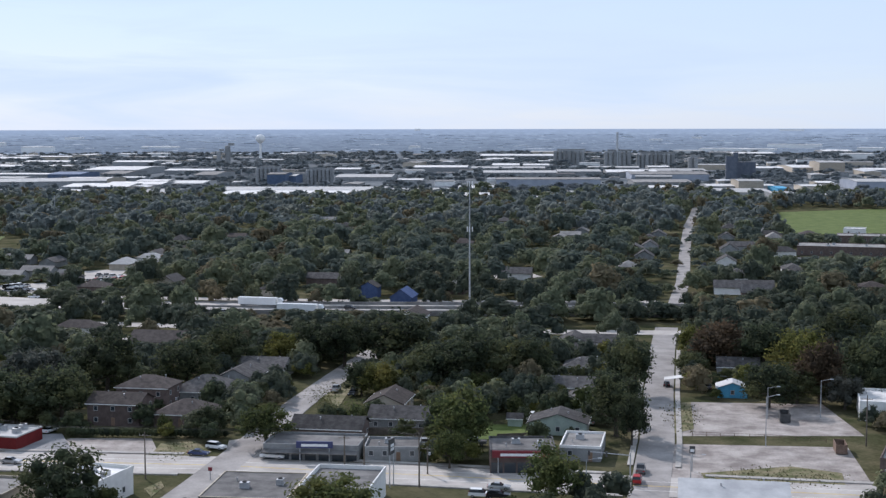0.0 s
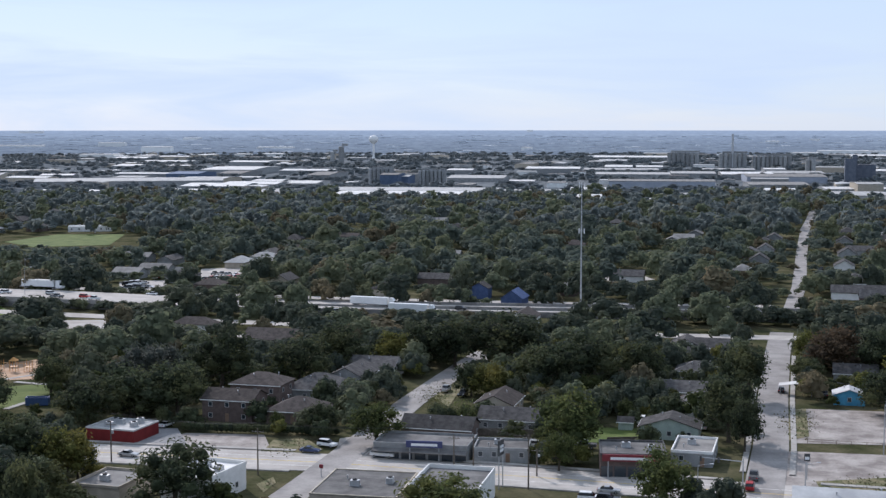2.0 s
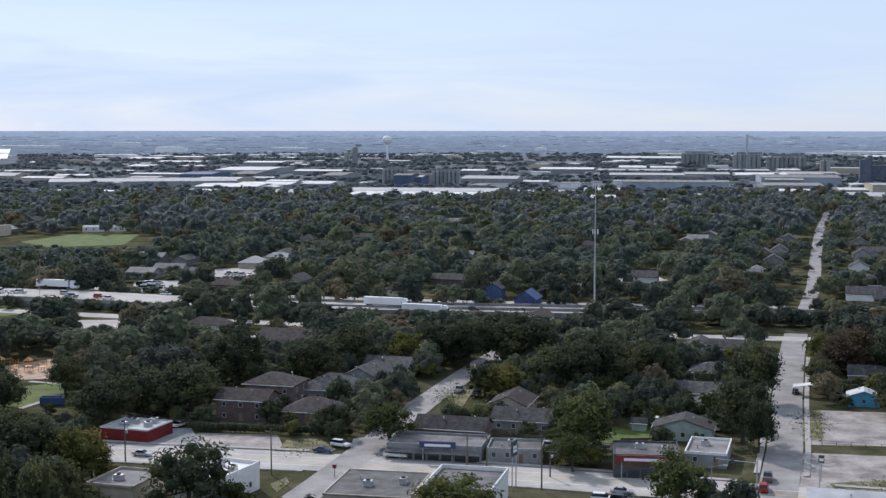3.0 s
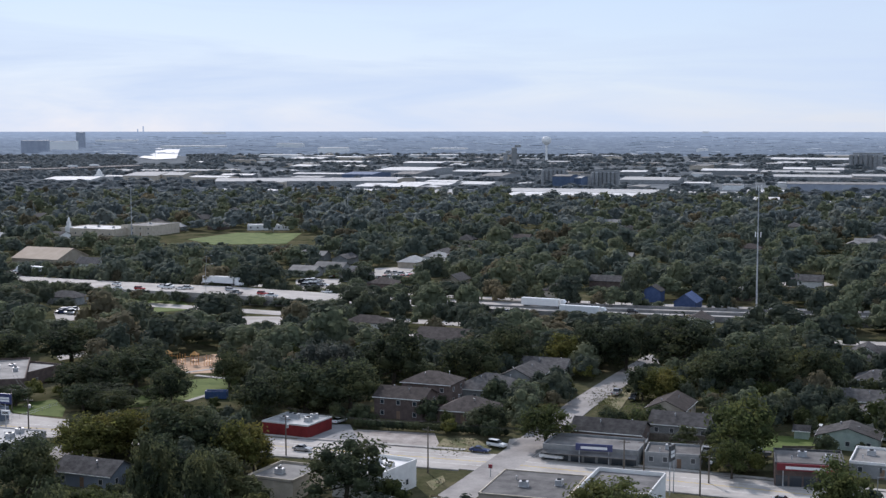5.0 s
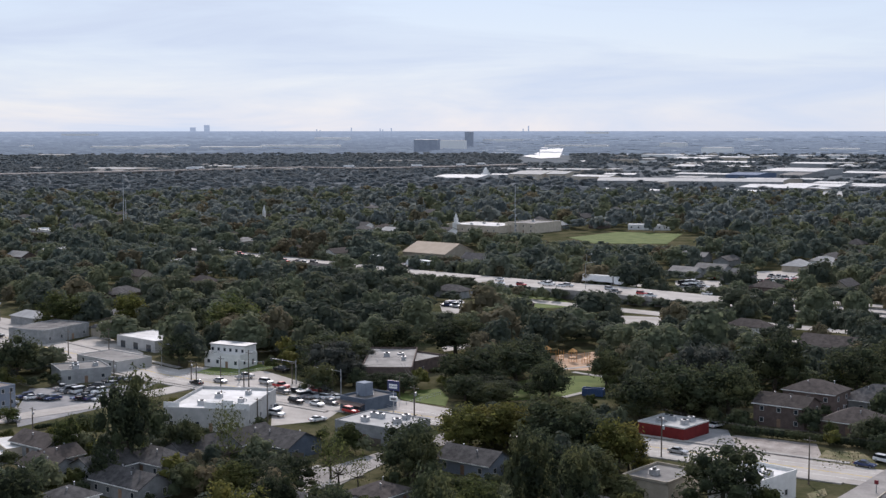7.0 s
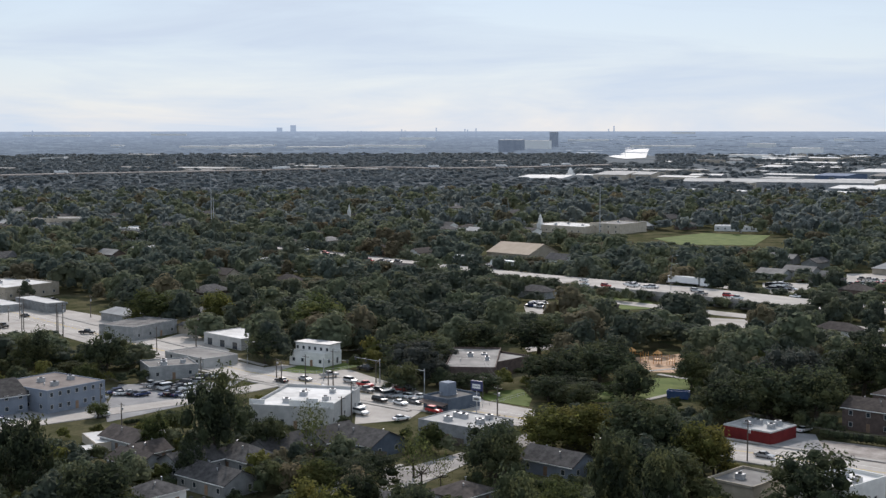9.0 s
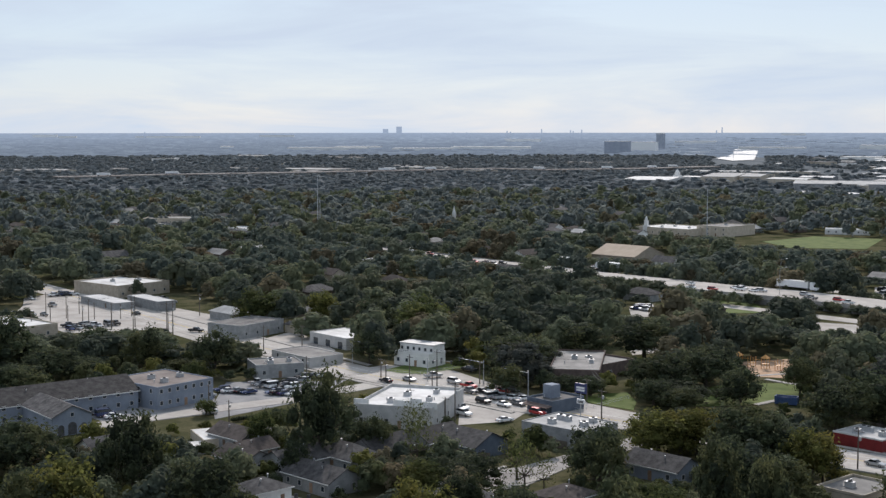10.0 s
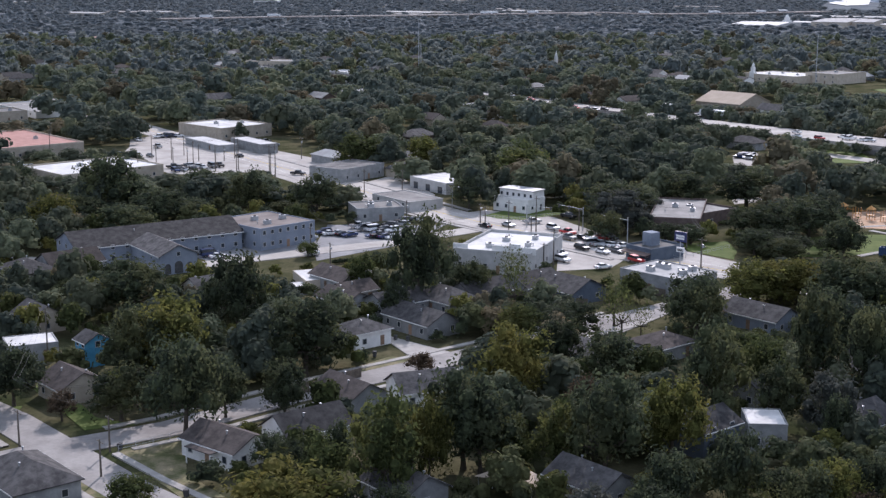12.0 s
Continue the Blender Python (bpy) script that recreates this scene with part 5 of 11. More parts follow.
# ---- shops along the avenue ----
flat_building(-28.9, 307.3, -7.2, 21.6, 12, 3.1, M_WALLGREY, M_TAR, 'long low grey shop row with a flat dark roof', front=7, glass=1, units=0, awning=M_TAR)
flat_building(-11.3, 305.7, -2.8, 12.2, 10, 2.7, M_WALLGREY, M_TAR, 'low grey shop extension with a dark roof', front=4, units=1)
flat_building(17.2, 296.2, -0.4, 14.2, 13, 4.7, M_BRICK, M_TAR, 'small brick shop with a red fascia and glass front', front=5, glass=1, units=2, trim=M_DARKTRIM, parapet=0.5)
flat_building(31.8, 307.7, -10.8, 9.1, 15, 2.9, M_WALLGREY, M_ROOFGREY, 'pale flat-roofed office with a grey roof', front=2, units=1, side=3, trim=M_TRIM)
flat_building(-103.3, 318.6, -13.8, 13.0, 11.5, 2.9, M_RED, M_ROOFPALE, 'red painted corner shop with a pale roof', front=0, units=5, trim=M_WALLPALE, parapet=0.35)
flat_building(-19.7, 265.5, -8.3, 13.8, -17, 5.0, M_WALLWHITE, M_TAR, 'white-walled flat building with a dark sunken roof', front=0, units=0, parapet=0.9)
flat_building(-37.0, 264.5, -6.3, 17.2, -19, 4.2, M_WALLTAN, M_TAR, 'flat grey gravel-roofed building at the corner', front=0, units=2, parapet=0.3)
flat_building(-70.6, 268.8, -17.9, 11.0, -15, 5.0, M_WALLWHITE, M_ROOFWHITE, 'white corner building with a pale roof', front=0, units=3, parapet=0.8, side=2)
flat_building(-88.3, 265.3, -12.6, 10.6, -13, 3.8, M_WALLTAN, M_ROOFGREY, 'low tan building with a grey flat roof', front=0, units=1)
flat_building(104.9, 302.4, -23.3, 9.4, 45, 4.2, M_BRICK, M_ROOFGREY, 'brick shop with a flat roof and rooftop units', front=3, units=3)
flat_building(112.5, 349.4, -14.4, 10.8, 18, 4.4, M_WALLWHITE, M_ROOFWHITE, 'white building with a bright roof', front=2, units=0)
SHOP = flat_building(-210.5, 280.7, 18.1, 20.3, 27.7, 5.0, M_WALLPALE, M_ROOFWHITE, 'large white shop with a white roof and stepped parapet', front=6, units=4, parapet=0.8, side=3)
part('stepped_parapet', box(2, -12.1, 5.0, 5, 0.3, 1.9), M_WALLWHITE, SHOP)
part('stepped_parapet', box(5.5, -12.1, 5.0, 3, 0.3, 2.5), M_WALLWHITE, SHOP)
part('stepped_parapet', box(9, -12.1, 5.0, 4, 0.3, 1.8), M_WALLWHITE, SHOP)
part('stepped_parapet', box(-9, -12.1, 5.0, 4, 0.3, 1.7), M_WALLWHITE, SHOP)
flat_building(-164.1, 282.3, -7.6, 18.2, 14.0, 4.2, M_WALLGREY, M_ROOFPALE, 'grey workshop with a pale flat roof and rooftop units', front=3, units=5, parapet=0.3)
CAFE = flat_building(-185.3, 311.3, -14.0, 9.3, 12, 3.0, M_CAFEWALL, M_TAR, 'small slate-blue restaurant with a roof tower', front=3, units=1, awning=M_BRICK)
part('roof_tower', box(-1.5, 0, 3.0, 3.2, 3.2, 3.6), M_STUCCOBLUE, CAFE)
flat_building(-204.8, 357.2, 26.2, 14.7, 35.6, 4.6, M_BRICK, M_ROOFGREY, 'dark brick hall with a grey roof under trees', front=3, units=2)
flat_building(-203.3, 365.5, 78.9, 15.6, 18.0, 4.0, M_BRICK, M_ROOFGREY, 'dark brick hall wing with a grey roof', front=2, units=1)
flat_building(-280.2, 259.3, 85.0, 19.1, 21, 5.9, M_STUCCOBLUE, M_ROOFBROWN, 'two-storey pale blue block with a brown-grey flat roof', front=7, units=3, parapet=0.3, side=4)
flat_building(-281.6, 307.0, 55.3, 14.6, 13, 3.8, M_WALLGREY, M_ROOFGREY, 'grey flat-roofed workshop with rooftop units', front=3, units=3, parapet=0.4)
flat_building(-289.2, 330.3, -14.0, 21.2, 13, 2.8, M_WALLPALE, M_ROOFGREY, 'white flat-roofed workshop among the trees', front=3, units=0, parapet=0.3)
flat_building(-345.3, 361.1, 91.0, 22.9, 16, 4.8, M_WALLGREY, M_TAR, 'grey metal workshop building', front=4, units=0, parapet=0.2)
flat_building(-301.0, 363.9, -14.0, 21.3, 15, 3.7, M_WALLPALE, M_ROOFWHITE, 'long white garage with open bays', front=3, units=0, glass=1, parapet=0.3)
flat_building(-478.6, 420.1, 85.1, 28.5, 32.3, 5.0, M_WALLTAN, M_ROOFWHITE, 'tan shop with a bright white roof', front=5, units=2)
flat_building(-449.6, 386.5, -16.0, 33.2, 9, 2.7, M_WALLGREY, M_METALROOF, 'low shed with a grey metal roof', front=2, units=0, parapet=0.2)
flat_building(-429.2, 392.4, -16.0, 28.0, 8, 3.9, M_WALLGREY, M_METALROOF, 'long open canopy with a metal roof', front=0, units=0, parapet=0.2)
flat_building(-414.0, 299.8, 82.8, 40.3, 30.3, 4.4, M_WALLTAN, M_ROOFWHITE, 'wide shop with a bright white roof', front=5, units=3)
flat_building(-505.0, 321.9, 79.9, 43.8, 57.8, 4.6, M_WALLTAN, M_PINKROOF, 'low building with a faded red roof', front=4, units=2)
flat_building(-611.3, 385.8, 77.6, 25.6, 20, 4.7, M_WALLTAN, M_ROOFGREY, 'low tan building with a grey roof', front=4, units=2)
flat_building(-628.9, 424.2, -10.0, 55.8, 30, 3.0, M_WALLWHITE, M_ROOFGREY, 'pale flat-roofed school building', front=4, units=2)
CUBE = flat_building(-256.1, 346.3, 0.0, 13.6, 9, 3.6, M_WALLWHITE, M_ROOFWHITE, 'white two-storey cube house with a roof terrace', front=4, units=0, side=2, name='house', parapet=0.9)
part('upper_storey', box(0, 1.4, 3.6, 13.0, 6.0, 3.0), M_WALLWHITE, CUBE)
part('upper_roof', box(0, 1.4, 6.62, 13.6, 6.6, 0.25), M_METALROOF, CUBE)
window_at(CUBE, -5.7, -1.6, 5.2, 0, 0.9)
window_at(CUBE, -3.4, -1.6, 5.2, 0, 0.9)
window_at(CUBE, -1.1, -1.6, 5.2, 0, 0.9)
window_at(CUBE, 1.1, -1.6, 5.2, 0, 0.9)
window_at(CUBE, 3.4, -1.6, 5.2, 0, 0.9)
window_at(CUBE, 5.7, -1.6, 5.2, 0, 0.9)

# ---- the blue building wing and its gabled front ----
WING = house(-291.5, 228.5, 73, 46, 16, 4.8, 3.2, 'gable', M_STUCCOBLUE, M_SHINGLE, 'long pale blue wing with a dark grey gable roof')
PORCH = house(-275.5, 219.8, -17, 20, 10, 4.8, 2.4, 'gable', M_STUCCOBLUE, M_SHINGLE, 'pale blue gabled entrance hall with dark arched openings', windows=0)


def arch(width, height):
    """A dark arched opening, standing proud of the wall by a hand's width, that looks along +x."""
    r = width / 2
    side = [(-r, 0.1), (r, 0.1)] + [(r * math.cos(math.pi * k / 8), height - r + r * math.sin(math.pi * k / 8)) for k in range(9)]
    bm = bmesh.new()
    near, far_ = [[bm.verts.new((x, y, z)) for y, z in side] for x in (0.06, -0.02)]
    bm.faces.new(near)
    for a in range(len(side)):
        b = (a + 1) % len(side)
        bm.faces.new((near[b], near[a], far_[a], far_[b]))
    return bm


for yy, wide, high in ((-2.9, 1.6, 2.7), (0.0, 2.2, 3.2), (2.9, 1.6, 2.7)):
    bm = arch(wide, high)
    bmesh.ops.translate(bm, verts=bm.verts, vec=(10.0, yy, 0))
    part('arched_opening', bm, M_DARKTRIM, PORCH)
window_at(PORCH, 10.0, 0, 5.0, 90, 0.9)
for xx in (3, 7):
    window_at(PORCH, xx, -5.0, 1.7, 0)
    window_at(PORCH, xx, 5.0, 1.7, 180)

# ---- houses ----
house(28.3, 330.1, 80, 9, 14, 3, 2.2, 'gable', M_WALLGREEN, M_SHINGLE, 'green-grey gabled house with a grey shingle roof', porch=0)
house(17.9, 336.7, -10, 3.4, 3.0, 2.2, 0.9, 'gable', M_WALLGREEN, M_SHINGLE, 'small pale green garden shed', name='garden_shed', windows=0)
house(-27.0, 323.8, -10, 17, 9, 3.2, 2.2, 'gable', M_BRICK, M_SHINGLE, 'long brown house with a dark gable roof')
house(-81.3, 341.8, -10, 13.5, 10, 5.6, 2.0, 'gable', M_BRICK, M_SHINGLE_BROWN, 'two-storey brick apartment house with a brown gable roof')
house(-78.3, 361.4, -10, 14, 11, 6.0, 2.4, 'hip', M_BRICK, M_SHINGLE_BROWN, 'two-storey brick house with a brown hipped roof')
house(-64.1, 341.3, -10, 14, 12, 3.2, 2.8, 'hip', M_BRICK, M_SHINGLE_BROWN, 'single-storey brick house with a brown-grey roof')
house(-63.9, 370.1, -10, 17, 14, 3.4, 3.4, 'hip', M_WALLGREY, M_SHINGLE, 'large dark hipped-roof house')
house(-57.8, 391.4, 80, 16, 11, 3.2, 2.6, 'gable', M_WALLGREY, M_SHINGLE, 'dark shingle-roofed house among the trees')
house(-53.1, 405.8, -10, 14, 11, 3.2, 2.4, 'gable', M_WALLWHITE, M_SHINGLE, 'grey-roofed house with a white front')
house(-14.1, 356.2, 80, 14, 10, 3, 2.2, 'gable', M_WALLTAN, M_SHINGLE_BROWN, 'brown-roofed house with a front gable')
house(-10.2, 336.0, -10, 15, 10, 3, 2.2, 'gable', M_WALLGREY, M_SHINGLE, 'house with a dark shingle roof behind the shops')
house(47.8, 433.4, -10, 11, 9, 3, 2.0, 'gable', M_WALLGREY, M_SHINGLE, 'low grey-roofed house among the trees')
house(42.5, 407.0, -10, 12, 10, 3, 2.2, 'hip', M_WALLGREY, M_SHINGLE, 'grey hip-roofed house among the trees')
house(35.6, 375.3, -10, 13, 10, 3, 2.2, 'gable', M_WALLGREY, M_SHINGLE, 'grey gabled house among the trees')
house(37.3, 357.0, 80, 9, 10, 3, 2.0, 'gable', M_WALLWHITE, M_SHINGLE, 'grey house with white eaves')
house(51.8, 452.7, -10, 11, 9, 3, 2.0, 'gable', M_WALLGREY, M_SHINGLE, 'low grey-roofed house among the trees')
house(43.6, 455.8, 80, 11, 9, 3, 2.0, 'gable', M_WALLWHITE, M_SHINGLE, 'grey-roofed house with a white gable')
house(-94.1, 453.8, -10, 18, 12, 3.4, 3.0, 'gable', M_WALLGREY, M_SHINGLE_BROWN, 'brown-roofed house beside a pale drive')
house(79.5, 373.5, 80, 6.5, 8, 2.8, 1.4, 'gable', M_WALLTEAL, M_METALROOF, 'small turquoise house with a metal roof')
house(87.9, 405.7, -10, 12, 9, 3, 2.2, 'gable', M_WALLGREY, M_SHINGLE, 'grey house with a dark roof')
house(-16.4, 571.2, 80, 13, 9, 3.2, 3.2, 'gable', M_WALLBLUE, M_WALLBLUE, 'bright blue gabled house')
house(-31.6, 591.0, 80, 8, 8, 4.8, 2.2, 'gable', M_WALLBLUE, M_SHINGLE, 'tall blue house with a pale gable')
house(-54.0, 639.3, -10, 18, 9, 3.2, 2.2, 'gable', M_BRICK, M_SHINGLE, 'long brown brick house')
house(34.9, 659.6, -10, 16, 9, 3.2, 2.4, 'gable', M_WALLWHITE, M_SHINGLE, 'pale house with a carport and grey roof')
house(121.3, 803.1, 80, 12, 10, 3.2, 3.2, 'gable', M_WALLGREY, M_SHINGLE, 'grey gabled house among the trees')
house(109.5, 744.6, 80, 12, 10, 3.2, 3.0, 'gable', M_WALLGREY, M_SHINGLE, 'grey gabled house among the trees')
house(163.3, 782.2, 80, 13, 10, 3.2, 3.2, 'gable', M_WALLGREY, M_SHINGLE, 'grey gabled house among the trees')
house(175.5, 801.3, -10, 16, 10, 3.2, 2.4, 'gable', M_WALLGREY, M_SHINGLE, 'long grey-roofed house among the trees')
house(147.9, 714.8, 80, 12, 10, 3.2, 2.8, 'gable', M_WALLWHITE, M_SHINGLE, 'grey house with pale eaves')
house(125.9, 601.4, -10, 13, 10, 3.2, 2.6, 'gable', M_WALLWHITE, M_SHINGLE, 'grey house with a shallow roof')
house(137.9, 604.9, -10, 16, 9, 3.2, 2.2, 'gable', M_WALLGREY, M_SHINGLE, 'long grey house among the trees')
house(178.2, 862.5, 80, 12, 10, 3.2, 3.0, 'gable', M_WALLGREY, M_SHINGLE, '')
house(138.9, 884.2, 80, 12, 10, 3.2, 3.0, 'gable', M_WALLGREY, M_SHINGLE, '')
flat_building(226.8, 779.5, -16.9, 48.1, 24, 5.1, M_BRICK, M_ROOFGREY, 'brown flat-roofed school building', front=9, units=3, parapet=0.4)
flat_building(253.1, 829.5, -16.5, 28.5, 20, 6.8, M_BRICK, M_ROOFGREY, 'brown two-storey school block', front=6, units=1, parapet=0.4)
flat_building(199.9, 722.2, -13.9, 25.8, 12, 3.0, M_BRICK, M_ROOFGREY, 'low brown school wing', front=5, units=1, parapet=0.4)
flat_building(276.1, 919.5, -21.3, 13.7, 14, 3.8, M_WALLWHITE, M_ROOFWHITE, 'white shed with a bright roof', front=2, units=0)
house(-156.6, 136.1, 0, 12, 8.5, 3, 1.9, 'gable', M_WALLWHITE, M_SHINGLE_BROWN, 'white weatherboard house with a brown shingle roof', porch=2)
house(-151.8, 148.7, 78, 12, 8, 3.2, 2.6, 'gable', M_WALLWHITE, M_SHINGLE, 'pale house with a dark shingle roof and white eaves')
house(-167.7, 107.1, -10, 15, 10, 3.2, 2.4, 'hip', M_WALLGREY, M_SHINGLE, 'dark-roofed house by the verge')
house(-201.2, 139.1, -10, 9, 9, 3, 2.4, 'gable', M_WALLTAN, M_SHINGLE_BROWN, 'small house with a brown gable roof')
house(-215.7, 154.1, -10, 4.5, 5, 5.0, 1.4, 'gable', M_WALLTEAL, M_SHINGLE, 'narrow turquoise two-storey house', vents=0)
flat_building(-229.3, 149.3, 64.0, 9.6, 8, 3.3, M_WALLGREY, M_ROOFWHITE, 'grey garage with a white flat roof', front=2, units=0, parapet=0.2)
house(-246.1, 162.5, -10, 9, 8, 3.4, 2.4, 'gable', M_WALLTAN, M_SHINGLE, 'grey house with a dark gambrel roof')
house(-288.8, 188.5, -10, 13, 10, 3, 2.2, 'hip', M_WALLGREY, M_SHINGLE, 'grey-roofed house with a carport')
house(-288.1, 200.3, 80, 14, 10, 3, 2.6, 'gable', M_WALLGREY, M_SHINGLE_BROWN, 'house with a dark brown roof')
house(-240.6, 205.0, 80, 10, 8, 3, 2.2, 'gable', M_WALLWHITE, M_SHINGLE, 'small house with a pale gable')
flat_building(-228.8, 223.6, -25.0, 8.0, 4, 1.2, M_WALLGREY, M_ROOFWHITE, 'open carport with a white metal roof', front=0, units=0, parapet=0.1)
flat_building(-233.2, 230.1, -30.0, 12.3, 5, 2.0, M_WALLTAN, M_ROOFWHITE, 'lean-to with a bright white roof', front=0, units=0, parapet=0.1)
house(-186.2, 198.4, 80, 9, 8, 3.4, 1.8, 'hip', M_WALLWHITE, M_SHINGLE, 'pale house facing the street')
house(-183.9, 214.4, -10, 15, 9, 3, 2.2, 'gable', M_WALLGREY, M_SHINGLE, 'long dark-roofed house among the trees')
house(-198.0, 222.0, 80, 12, 9, 3, 2.2, 'gable', M_WALLGREY, M_SHINGLE, 'dark shingle-roofed house among the trees')
house(-191.2, 231.6, -10, 13, 9, 3, 2.4, 'hip', M_WALLGREY, M_SHINGLE, 'dark hip-roofed house among the trees')
house(-189.8, 242.2, 80, 12, 9, 3, 2.2, 'gable', M_WALLGREY, M_SHINGLE, 'dark grey gabled house')
house(-208.0, 216.2, -10, 11, 8, 3, 2.0, 'gable', M_WALLGREY, M_SHINGLE_BROWN, 'brown-roofed house among the trees')
house(-224.6, 231.6, -10, 13, 8, 3, 2.0, 'gable', M_WALLGREY, M_SHINGLE_BROWN, 'brown-roofed house with white eaves')
house(-159.8, 167.2, -10, 11, 8, 3, 2.2, 'gable', M_WALLGREY, M_SHINGLE_BROWN, 'house with a brown roof')
house(-152.0, 177.9, 60, 11, 9, 3, 2.4, 'gable', M_WALLWHITE, M_SHINGLE, 'house with a grey gable roof')
house(-142.2, 216.3, -10, 8, 9, 3, 1.8, 'gable', M_WALLGREY, M_SHINGLE, 'grey flat-gabled house among the trees')
house(-134.9, 230.5, 80, 10, 9, 3, 1.8, 'hip', M_WALLGREY, M_SHINGLE_BROWN, 'house with a pinkish grey roof')
house(-130.1, 263.5, -10, 14, 9, 3, 2.2, 'gable', M_STUCCOBLUE, M_SHINGLE, 'grey-roofed house with a blue-grey gable')
flat_building(-95.1, 195.5, 35.2, 6.2, 8, 4.5, M_WALLGREY, M_ROOFWHITE, 'grey two-storey house with a white flat roof', front=2, units=0, parapet=0.2)
house(-85.3, 209.6, 80, 9, 9, 3.2, 2.4, 'gable', M_WALLGREY, M_SHINGLE, 'dark gabled house with pale eaves')
house(-104.7, 214.4, 80, 8, 7, 3, 2.0, 'gable', M_WALLGREY, M_SHINGLE, 'grey gabled house with white eaves')
house(-123.2, 139.9, -10, 10, 8, 3, 2.2, 'gable', M_WALLGREY, M_SHINGLE, 'dark-roofed house among the trees')
house(-103.7, 158.7, -10, 11, 8, 3, 2.2, 'gable', M_WALLGREY, M_SHINGLE, 'dark blue-grey roofed house')
house(-177.2, 258.3, -10, 15, 11, 3, 2.6, 'gable', M_CAFEWALL, M_SHINGLE, 'dark shingle house with a white-edged gable')
house(-185.7, 256.4, 80, 12, 10, 3, 2.4, 'gable', M_WALLGREY, M_SHINGLE, 'dark shingle-roofed house among the trees')
house(-101.7, 187.4, 80, 9, 8, 4.5, 2.0, 'gable', M_CAFEWALL, M_SHINGLE, 'blue-grey tall house between trees')
house(-95.0, 239.7, -10, 10, 8, 3, 2.2, 'gable', M_WALLGREY, M_SHINGLE, 'dark-roofed house among the trees')
house(55.5, 258.0, -10, 20, 15, 4.8, 1.9, 'gable', M_WALLGREY, M_METALROOF, 'grey metal-roofed workshop by the avenue')
house(-109.3, 221.5, -10, 7, 6, 3, 1.8, 'gable', M_WALLGREY, M_SHINGLE, 'small shed with a dark roof', windows=0, name='garden_shed')
house(-213.0, 224.2, 80, 9, 7, 2.8, 1.8, 'gable', M_WALLGREY, M_SHINGLE_BROWN, 'small brown-roofed outbuilding among the trees')
flat_building(-221.6, 238.3, -14.0, 6.6, 6, 2.8, M_WALLTAN, M_ROOFGREY, 'low garage with a pale roof', front=0, units=0, parapet=0.1)
flat_building(-188.7, 260.3, -14.0, 9.5, 5, 2.8, M_WALLGREY, M_ROOFWHITE, 'open shed with a bright white roof', front=0, units=0, parapet=0.1)
house(-207.1, 655.5, -10, 14, 10, 3.2, 2.0, 'gable', M_WALLGREY, M_ROOFGREY, 'low house with a faded grey roof near the highway')
house(-199.2, 675.1, -10, 16, 9, 3.2, 2.0, 'gable', M_WALLGREY, M_ROOFGREY, 'low house with a faded grey roof near the highway')
house(-204.9, 719.7, 80, 15, 9, 3.2, 2.0, 'gable', M_WALLGREY, M_SHINGLE, 'low house with a faded grey roof near the highway')
house(-225.3, 733.3, -10, 13, 9, 3.2, 2.0, 'gable', M_WALLGREY, M_ROOFGREY, 'low house with a faded grey roof near the highway')
house(-234.3, 733.0, 80, 12, 9, 3.2, 2.0, 'gable', M_WALLGREY, M_ROOFGREY, 'low house with a faded grey roof near the highway')
house(-231.3, 790.4, -10, 14, 9, 3.2, 2.0, 'gable', M_WALLGREY, M_SHINGLE, 'low house with a faded grey roof near the highway')
house(-180.4, 656.9, -10, 8, 6, 3.2, 2.0, 'gable', M_WALLGREY, M_ROOFGREY, 'low house with a faded grey roof near the highway')
house(-149.6, 671.4, -10, 9, 7, 3.2, 2.0, 'gable', M_WALLGREY, M_SHINGLE, 'low house with a faded grey roof near the highway')
house(-144.7, 709.0, -10, 12, 9, 3.2, 2.0, 'gable', M_WALLGREY, M_ROOFGREY, 'low house with a faded grey roof near the highway')
house(-178.7, 796.1, -10, 14, 9, 3.2, 2.0, 'gable', M_WALLGREY, M_ROOFGREY, 'low house with a faded grey roof near the highway')
house(-142.4, 743.3, 80, 12, 9, 3.2, 2.0, 'gable', M_WALLGREY, M_ROOFGREY, 'low house with a faded grey roof near the highway')
house(-57.7, 759.5, -10, 12, 8, 3.2, 2.0, 'gable', M_WALLGREY, M_ROOFGREY, 'low house with a faded grey roof near the highway')
house(-75.1, 761.0, 80, 13, 9, 3.2, 2.0, 'gable', M_WALLGREY, M_SHINGLE, 'low house with a faded grey roof near the highway')
house(73.5, 864.9, 80, 12, 9, 3.2, 2.0, 'gable', M_WALLGREY, M_ROOFGREY, 'low house with a faded grey roof near the highway')
house(82.5, 884.6, -10, 13, 9, 3.2, 2.0, 'gable', M_WALLGREY, M_ROOFGREY, 'low house with a faded grey roof near the highway')
house(92.9, 916.4, 80, 12, 9, 3.2, 2.0, 'gable', M_WALLGREY, M_ROOFGREY, 'low house with a faded grey roof near the highway')
car(-168.5, 649.0, 258, 'sedan', 'black')
car(-165.5, 649.4, 257, 'suv', 'red')
car(-162.9, 650.6, 262, 'pickup', 'white')
car(-160.0, 652.1, 82, 'pickup', 'white')
car(-157.2, 652.7, 261, 'suv', 'red')
car(-153.7, 654.0, 258, 'van', 'red')
car(-151.6, 654.5, 78, 'sedan', 'white')
car(-195.8, 606.2, -12, 'sedan', 'grey')
car(-193.4, 607.9, 171, 'van', 'silver')
car(-191.5, 609.5, -13, 'suv', 'silver')
car(-189.2, 611.1, -11, 'van', 'grey')
car(-187.4, 613.0, -12, 'sedan', 'black')
